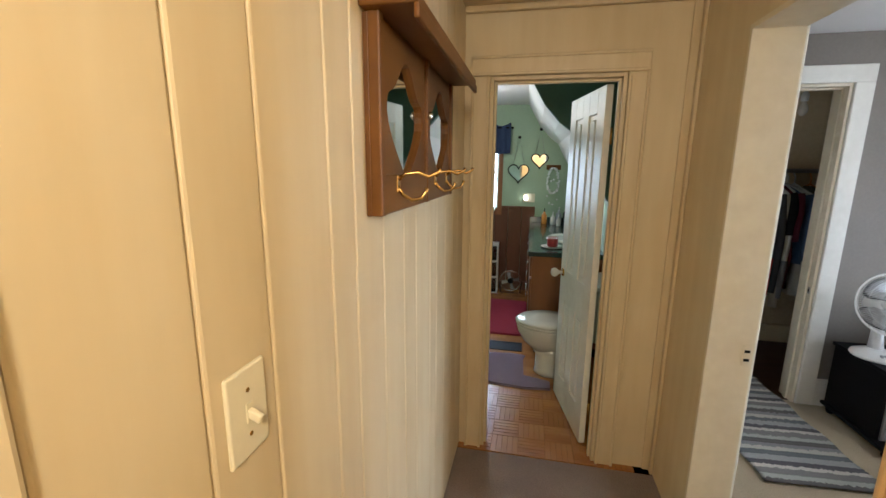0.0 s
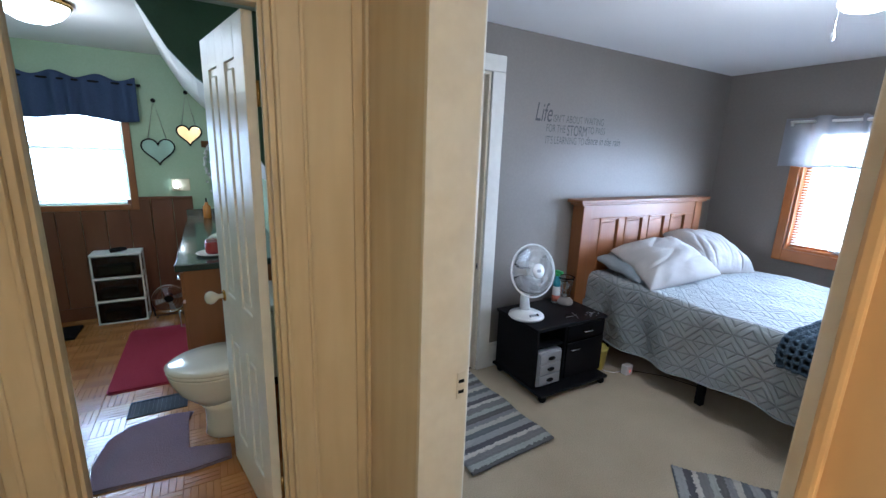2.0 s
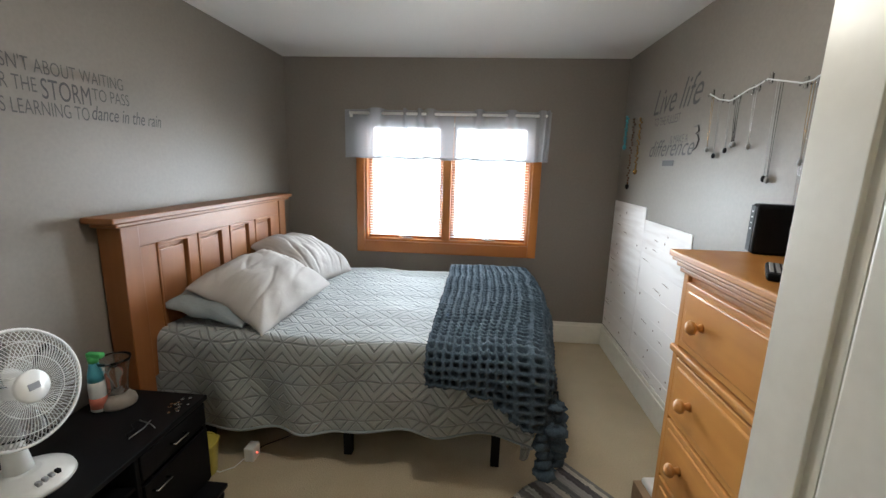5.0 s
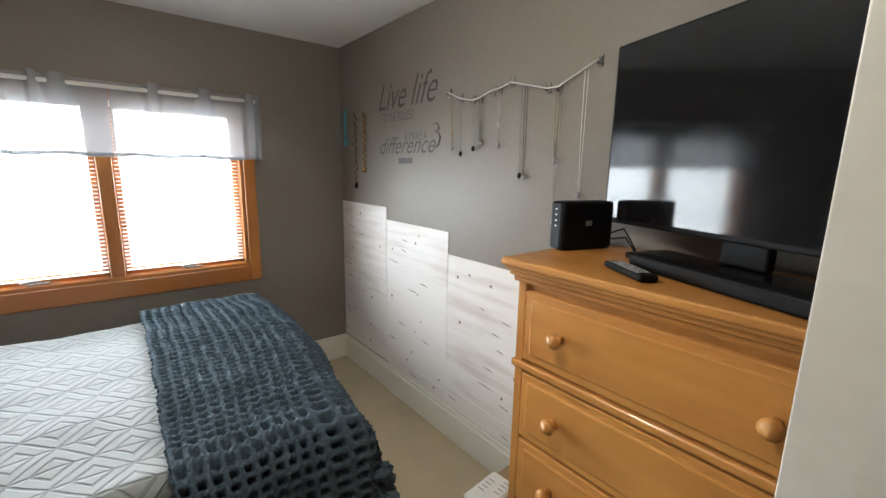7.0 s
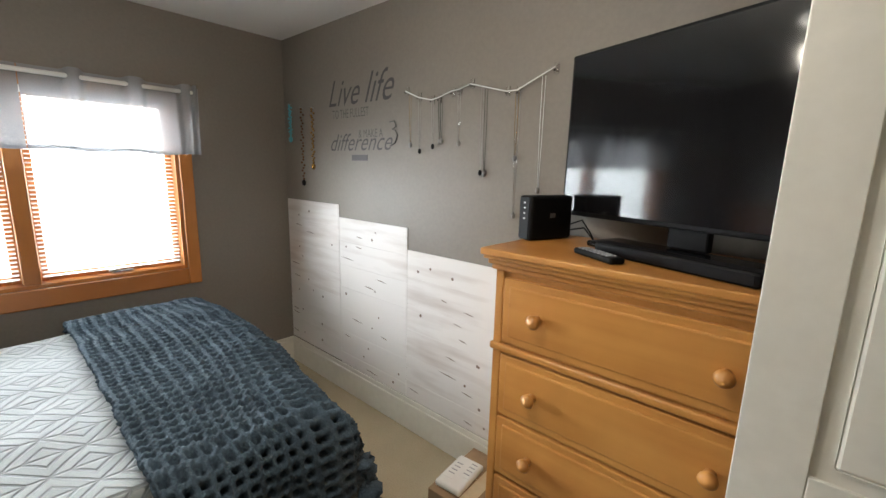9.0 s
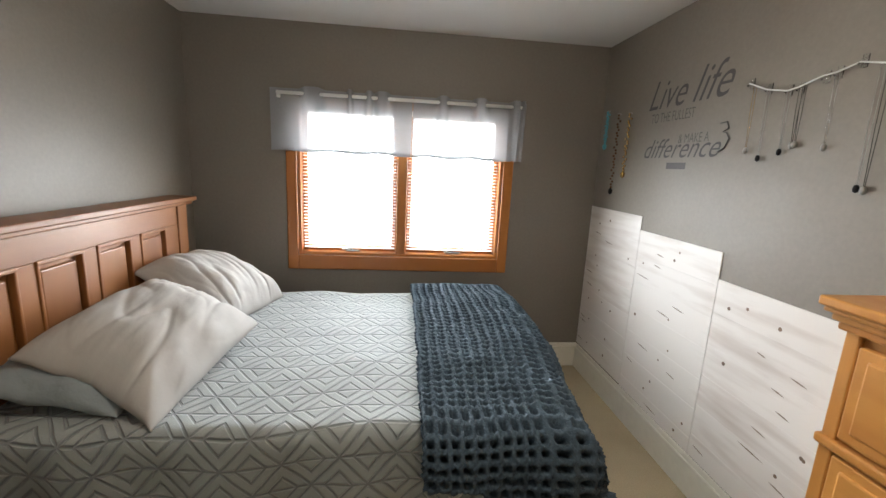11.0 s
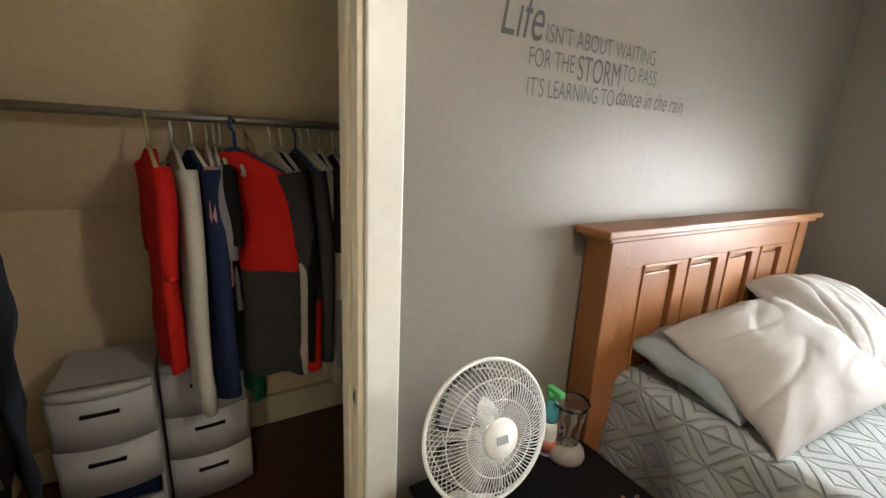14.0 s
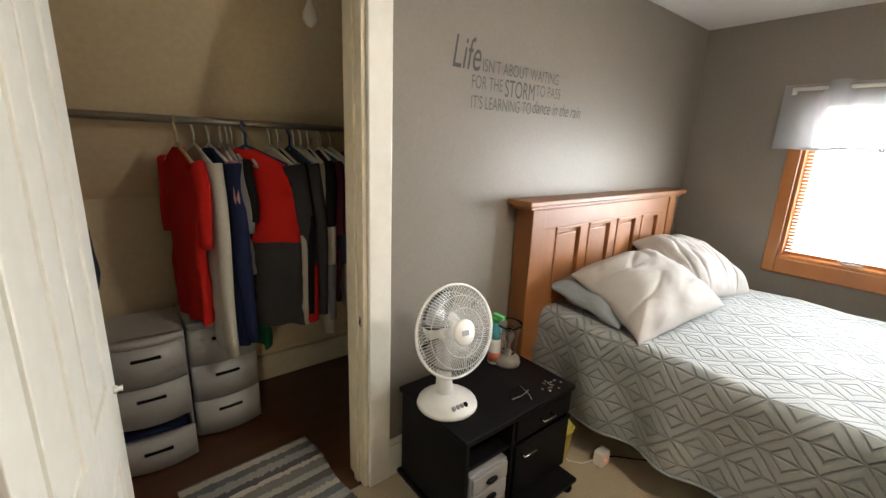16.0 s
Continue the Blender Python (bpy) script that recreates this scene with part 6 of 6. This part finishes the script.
part("indicator_light", box(-0.004, -0.0265, 0.03, 0.004, -0.0245, 0.038), M["red_led"], ad)
part("cable", tube([(-0.03, 0.02, 0.02), (-0.08, 0.05, 0.004), (-0.12, 0.10, 0.004), (-0.10, 0.2, 0.004)], 0.003, 6), M["white_plastic"], ad)
part("cable", tube([(0.03, 0.0, 0.02), (0.10, -0.02, 0.004), (0.22, -0.15, 0.004), (0.30, -0.35, 0.004)], 0.003, 6), M["black_matt"], ad)


# ---- bedroom: rugs ----
def rug(name, label, mat, at, rz, w, l, seed):
    def pt(u, v):
        x, y = (u - 0.5) * w, (v - 0.5) * l
        x += 0.008 * math.sin(v * 23 + seed)
        return (x, y, 0.011 + 0.002 * math.sin(v * l * 2 * math.pi / 0.022) + 0.002 * wob((x, y, 0), 6, seed))
    bm = grid_mesh(pt, 24, int(l / 0.0055))
    ob = solo(name, bm, mat, label, "rug", at, rz)
    md = ob.modifiers.new("thickness", "SOLIDIFY")
    md.thickness, md.offset = 0.010, -1
    return ob


rug("rag_rug", "grey and cream woven rag rug running into the closet", M["rug_y"], (1.47, 2.86, 0), 3, 0.56, 1.32, 0.3)
rug("rag_rug", "blue-grey and cream striped rag rug beside the bed", M["rug_y"], (2.36, 1.16, 0.0), 41, 0.58, 1.15, 2.2)

# ---- bedroom: chest of drawers ----
DXC, DW, DYB, DYF, DH = 1.967, 0.79, 0.32, 0.762, 1.262
ch = thing("chest_of_drawers", "honey maple five-drawer chest with round knobs", "chest of drawers", (DXC, DYB, 0), 0)
dd = DYF - DYB
hw = DW / 2
part("carcass", box(-hw, 0, 0.06, hw, dd - 0.012, DH - 0.06, 0.003), M["oak_v"], ch)
for s in (-1, 1):
    x0, x1 = sorted((s * hw, s * (hw - 0.03)))
    part("corner_post", box(x0, dd - 0.05, 0.0, x1, dd, DH - 0.06, 0.004), M["oak_v"], ch)
    part("back_foot", box(x0, 0.0, 0.0, x1, 0.04, 0.06, 0.003), M["oak_v"], ch)
part("plinth", box(-hw + 0.03, dd - 0.03, 0.02, hw - 0.03, dd - 0.004, 0.085, 0.006), M["oak"], ch)
part("top", box(-hw - 0.042, -0.005, DH - 0.022, hw + 0.042, dd + 0.036, DH, 0.005), M["oak"], ch)
for o, z0, z1 in ((0.034, DH - 0.034, DH - 0.0215), (0.022, DH - 0.05, DH - 0.0335), (0.012, DH - 0.068, DH - 0.0495)):
    part("crown_moulding", box(-hw - o, -0.005, z0, hw + o, dd + o * 0.85, z1, 0.005), M["oak"], ch)
mid = box(-hw - 0.008, 0, 0.928, hw + 0.008, dd + 0.010, 0.952, 0.007, 3)
part("waist_moulding", mid, M["oak"], ch)
for z0, z1 in ((0.962, 1.172), (0.712, 0.920), (0.492, 0.700), (0.290, 0.480), (0.096, 0.278)):
    d = part("drawer", bx(box(-hw + 0.034, dd - 0.014, z0, hw - 0.034, dd + 0.004, z1, 0.004), -hw + 0.056, dd - 0.004, z0 + 0.022, hw - 0.056, dd + 0.009, z1 - 0.022, 0.0055, 2), M["oak"], ch)
    for x in (-0.235, 0.235):
        part("knob", moved(lathe([(0.014, 0.0), (0.010, 0.010), (0.010, 0.016), (0.020, 0.024), (0.022, 0.032), (0.015, 0.042), (0.0, 0.045)], 22), pose(x, dd + 0.008, (z0 + z1) / 2, -90, 0, 0)), M["oak"], d)

# ---- on the chest ----
tv = thing("television", "large black flat television, switched off", "television", (1.922, 0.530, DH + 0.001), -19)
part("bezel", box(-0.485, -0.085, 0.080, 0.485, -0.045, 0.650, 0.006), M["black_matt"], tv)
part("screen", box(-0.474, -0.0462, 0.097, 0.474, -0.043, 0.639, 0.0008), M["black_gloss"], tv)
part("neck", box(-0.06, -0.09, 0.02, 0.06, -0.06, 0.12, 0.006), M["black_matt"], tv)
part("foot", box(-0.26, -0.10, 0.0, 0.26, 0.06, 0.018, 0.006), M["black_gloss"], tv)
sb = thing("sound_bar", "low black sound bar under the television", "speaker", (1.90, 0.655, DH + 0.001), -19)
part("body", box(-0.22, -0.03, 0.0, 0.22, 0.03, 0.036, 0.008), M["black_matt"], sb)
part("grille", box(-0.21, 0.029, 0.006, 0.21, 0.0315, 0.030, 0.001), M["black"], sb)
ro = thing("router", "black box-shaped modem with small lights", "modem", (2.355, 0.475, DH + 0.001), -18)
part("body", box(-0.034, -0.10, 0.0, 0.034, 0.10, 0.155, 0.012, 3), M["black_matt"], ro)
part("front_band", box(-0.022, 0.0985, 0.006, 0.022, 0.1015, 0.149, 0.001), M["black_matt"], ro)
part("emblem", box(-0.0355, -0.012, 0.078, -0.0335, 0.012, 0.094, 0.0004), M["steel"], ro)
for i in range(4):
    part("status_light", box(-0.004, 0.101, 0.075 + i * 0.018, 0.004, 0.1022, 0.079 + i * 0.018), M["paper"], ro)
part("cable", tube([(-0.03, -0.09, 0.05), (-0.07, -0.11, 0.07), (-0.12, -0.10, 0.03), (-0.14, -0.10, 0.004)], 0.003, 6), M["black_matt"], ro)
part("cable", tube([(-0.03, -0.08, 0.03), (-0.09, -0.10, 0.045), (-0.15, -0.09, 0.004)], 0.003, 6), M["black_matt"], ro)
rm = thing("remote_control", "dark remote control with small keys", "remote control", (2.075, 0.685, DH + 0.001), 58)
part("body", box(-0.024, -0.085, 0.0, 0.024, 0.085, 0.018, 0.007, 3), M["black_matt"], rm)
kb = bmesh.new()
for i in range(8):
    for j in (-1, 0, 1):
        bx(kb, j * 0.013 - 0.0045, -0.07 + i * 0.017, 0.0165, j * 0.013 + 0.0045, -0.06 + i * 0.017, 0.0195, 0.001, 1)
part("keys", kb, M["grey_plastic"], rm)

# ---- parcels on the floor ----
pk = thing("cardboard_box", "brown cardboard box on the carpet beside the chest", "box", (2.56, 0.49, 0), 3)
part("body", box(-0.17, -0.175, 0, 0.17, 0.175, 0.135, 0.003), M["card"], pk)
part("tape", box(-0.03, -0.176, 0.10, 0.03, 0.176, 0.1362), M["closet_wall"], pk)
part("flap_edge", box(-0.168, -0.002, 0.1345, 0.168, 0.0005, 0.1368), M["closet_wall"], pk)
pm = thing("parcel", "white padded parcel with printed labels", "parcel", (2.655, 0.535, 0.137), 6)
part("wrap", box(-0.065, -0.105, 0.0, 0.065, 0.105, 0.03, 0.012, 3), M["paper"], pm)
for x0, y0, x1, y1 in ((-0.055, -0.09, -0.005, 0.02), (0.004, -0.06, 0.055, 0.06)):
    lb = part("shipping_label", box(x0, y0, 0.0295, x1, y1, 0.0315), M["paper"], pm)
    for i in range(4):
        part("print_bar", box(x0 + 0.008, y0 + 0.012 + i * 0.024, 0.0312, x1 - 0.012, y0 + 0.018 + i * 0.024, 0.0322), M["grey_plastic"], lb)


# ---- lettering on the walls ----
def letters(name, words, wall, x, z, w, h, mat, parent, shear=0.0):
    """Words w wide and h high whose left end stands at x on the north or south wall, their foot at z."""
    c = bpy.data.curves.new(name, "FONT")
    c.body, c.shear, c.extrude, c.offset = words, shear, 0.0, (-0.006 if mat is M["decal_pale"] else (-0.001 if wall == "N" else -0.004))
    tmp = new("letters_tmp", c)
    bpy.context.view_layer.update()
    me = bpy.data.meshes.new_from_object(tmp)
    bpy.data.objects.remove(tmp)
    xs = [v.co.x for v in me.vertices]
    ys = [v.co.y for v in me.vertices]
    sx, sy = w / (max(xs) - min(xs)), h / (max(ys) - min(ys))
    for v in me.vertices:
        v.co = ((v.co.x - min(xs)) * sx, (v.co.y - min(ys)) * sy, 0.0)
    me.materials.clear()
    me.materials.append(mat)
    ob = new(name, me)
    ob.parent = parent
    ob.matrix_basis = pose(x, YN - 0.0022, z, 90, 0, 0) if wall == "N" else pose(x, YS + 0.0022, z, 90, 0, 180)
    return ob


nd = thing("wall_decal", "dark vinyl wall lettering about dancing in the rain", "wall lettering")
for words, x, z, w, h, mat, sh in (("Life", 2.215, 1.798, 0.155, 0.125, "decal", 0.25), ("ISN'T ABOUT WAITING", 2.382, 1.802, 0.518, 0.052, "decal_pale", 0), ("FOR THE", 2.324, 1.731, 0.184, 0.052, "decal_pale", 0),
                                   ("STORM", 2.524, 1.713, 0.202, 0.074, "decal", 0), ("TO PASS", 2.736, 1.737, 0.188, 0.050, "decal_pale", 0), ("IT'S LEARNING TO", 2.325, 1.650, 0.385, 0.054, "decal_pale", 0),
                                   ("dance in the rain", 2.722, 1.657, 0.392, 0.060, "decal", 0.3)):
    letters("text_line", words, "N", x, z, w, h, M[mat], nd, sh)
sd = thing("wall_decal", "dark vinyl wall lettering above the white planks", "wall lettering")
for words, x, z, w, h, mat, sh in (("Live", 3.985, 1.862, 0.315, 0.150, "decal", 0.45), ("life", 3.625, 1.862, 0.25, 0.165, "decal", 0.45), ("TO THE FULLEST", 3.948, 1.790, 0.355, 0.050, "decal_pale", 0),
                                   ("& MAKE A", 3.686, 1.670, 0.217, 0.045, "decal_pale", 0), ("difference", 3.972, 1.598, 0.585, 0.100, "decal", 0.45)):
    letters("text_line", words, "S", x, z, w, h, M[mat], sd, sh)
part("flourish", tube([(3.405, YS + 0.003, 1.62), (3.365, YS + 0.003, 1.635), (3.347, YS + 0.003, 1.675), (3.365, YS + 0.003, 1.70), (3.390, YS + 0.003, 1.705), (3.358, YS + 0.003, 1.72), (3.372, YS + 0.003, 1.748), (3.41, YS + 0.003, 1.745)], 0.003, 6), M["decal"], sd)
part("unread_word", box(3.605, YS + 0.0008, 1.54, 3.755, YS + 0.0022, 1.573), M["decal_pale"], sd)

# ---- necklaces on the south wall ----
hooks = [(3.27, 1.886), (3.18, 1.852), (3.09, 1.831), (3.045, 1.832), (2.96, 1.853), (2.92, 1.859), (2.85, 1.879), (2.66, 1.827), (2.608, 1.822), (2.445, 1.889)]
jw = thing("necklace_string", "pale cord on clear hooks for hanging necklaces", "cord", (2.83, YS, 1.8))
part("cord", tube([(x - 2.83, 0.018, z - 1.8 + 0.004 * math.sin(i * 5)) for i, (x, z) in enumerate(hooks)], 0.0028, 6), M["paper"], jw)
for x, z in hooks:
    part("clear_hook", bx(box(x - 2.83 - 0.009, 0.0005, z - 1.8 - 0.02, x - 2.83 + 0.009, 0.006, z - 1.8 + 0.02, 0.002), x - 2.83 - 0.004, 0.005, z - 1.8 - 0.012, x - 2.83 + 0.004, 0.024, z - 1.8 - 0.006, 0.001), M["glass"], jw)
drops = [(3.237, 1.87, 0.24, "brass"), (3.17, 1.848, 0.25, "steel"), (3.08, 1.83, 0.21, "steel"), (3.035, 1.832, 0.19, "black_matt"), (3.022, 1.834, 0.19, "black_matt"), (2.914, 1.86, 0.23, "chrome"),
         (2.783, 1.86, 0.36, "steel"), (2.762, 1.855, 0.36, "black_matt"), (2.606, 1.822, 0.26, "brass"), (2.598, 1.822, 0.50, "chrome"), (2.489, 1.865, 0.43, "paper")]
for x, z, l, mt in drops:
    nk = thing("necklace", "thin hanging necklace with a small pendant" if mt != "paper" else "long pale beaded necklace", "necklace", (x, YS + 0.012, z), group="necklaces on the wall")
    bm = bmesh.new()
    for s in (-1, 1):
        tube([(s * 0.007, 0.006, 0), (s * 0.006, 0.004, -l * 0.5), (s * 0.002, 0.0, -l)], 0.0009 if mt != "paper" else 0.0011, 5, bm)
    part("chain", bm, M[mt], nk)
    part("pendant", lathe([(0.0, -0.014), (0.007, -0.010), (0.009, 0.0), (0.006, 0.010), (0.0, 0.013)], 12, None, pose(0, 0.001, -l - 0.01)), M["steel" if mt != "steel" else "black_matt"], nk)
for x, z, l, mt, lb in ((4.45, 1.91, 0.20, "teal", "turquoise beaded necklace on a hook"), (4.295, 1.875, 0.46, "rack", "long brown cord necklace with a pendant"), (4.165, 1.867, 0.34, "brass", "gold beaded necklace on a hook")):
    nk = thing("necklace", lb, "necklace", (x, YS + 0.014, z), group="necklaces by the corner")
    bm = bmesh.new()
    for i in range(26):
        q = i / 25
        lathe([(0.0, -0.008), (0.007, -0.004), (0.007, 0.004), (0.0, 0.008)], 8, bm, pose(0.012 * math.sin(i * 2.4), 0.004 * math.cos(i * 1.7), -l * q))
    part("beads", bm, M[mt], nk)
    part("pendant", lathe([(0.0, -0.03), (0.012, -0.02), (0.014, 0.0), (0.0, 0.02)], 12, None, pose(0, 0, -l - 0.02)), M["black_matt" if mt == "rack" else mt], nk)
    part("pin", tube([(0, -0.013, 0.005), (0, 0.012, 0.01)], 0.003, 6), M["steel"], nk)

# ---- whitewashed planks on the south wall ----
wp = thing("wall_planks", "whitewashed knotty wood planks stuck to the wall", "wall panelling", kind="structure")
M["knot"] = material("plank_knot", (0.22, 0.15, 0.11), (0.15, 0.10, 0.075), 0.6, 30, 0.001, 0)
cols = [(3.902, XE - 0.003, 1.265), (3.262, 3.899, 1.185), (2.622, 3.259, 1.065), (1.982, 2.619, 1.05), (1.342, 1.979, 1.10), (0.90, 1.339, 1.05)]
for x0, x1, zt in cols:
    z = zt
    while z > 0.21:
        lo = max(z - 0.1525, 0.192)
        o = part("plank", box(x0, YS + 0.0005, lo + 0.0005, x1, YS + 0.0045 + random.uniform(0, 0.0012), z, 0.0008, 1), M["plank"], wp)
        for k in range(random.choice((2, 3, 3, 4))):
            kx, kz = random.uniform(x0 + 0.05, x1 - 0.05), random.uniform(lo + 0.03, z - 0.02)
            if random.random() < 0.5:
                km = lathe([(random.uniform(0.005, 0.010), 0), (0.006, 0.0008)], 10, None, pose(kx, YS + 0.0056, kz, -90, 0, 0))
            else:
                L, n8 = random.uniform(0.04, 0.13), 7
                km = plate([(i / n8 * L, 0.0012 * i - 0.0004 - 0.0022 * math.sin(math.pi * i / n8)) for i in range(n8 + 1)] + [(i / n8 * L, 0.0012 * i + 0.0004 + random.uniform(0.4, 1) * 0.003 * math.sin(math.pi * i / n8)) for i in range(n8 - 1, 0, -1)], 0.0008, pose(min(kx, x1 - L - 0.02), YS + 0.0052, kz, 90, 0, 0) @ Matrix.Diagonal((1, 1, -1, 1)))
            part("knot", km, M["knot"], o)
        z = lo - 0.0

# ---- ceiling lamp ----
lf = thing("ceiling_light", "lit flush ceiling light with a white glass bowl and pull chains", "ceiling light", (2.44, 1.50, ZC + 0.03))
part("canopy", lathe([(0.07, -0.075), (0.085, -0.06), (0.085, -0.03)], 28), M["white_plastic"], lf)
part("stem", lathe([(0.03, -0.20), (0.035, -0.19), (0.035, -0.05), (0.05, -0.044)], 20), M["white_plastic"], lf)
part("collar", lathe([(0.075, -0.205), (0.088, -0.197), (0.082, -0.18), (0.04, -0.17)], 28), M["white_plastic"], lf)
o = part("bowl", lathe([(0.0, -0.250), (0.04, -0.247), (0.080, -0.234), (0.098, -0.216), (0.10, -0.205), (0.088, -0.198)], 32), M["lamp_on"], lf, "glowing white glass bowl")
o.visible_shadow = False
for x, y in ((-0.10, 0.06), (-0.07, -0.105)):
    part("pull_chain", tube([(x, y, -0.21), (x, y, -0.325)], 0.0012, 5), M["chrome"], lf)
    part("pull", lathe([(0.0, -0.358), (0.006, -0.354), (0.006, -0.33), (0.002, -0.325)], 10, None, pose(x, y, 0)), M["white_plastic"], lf)
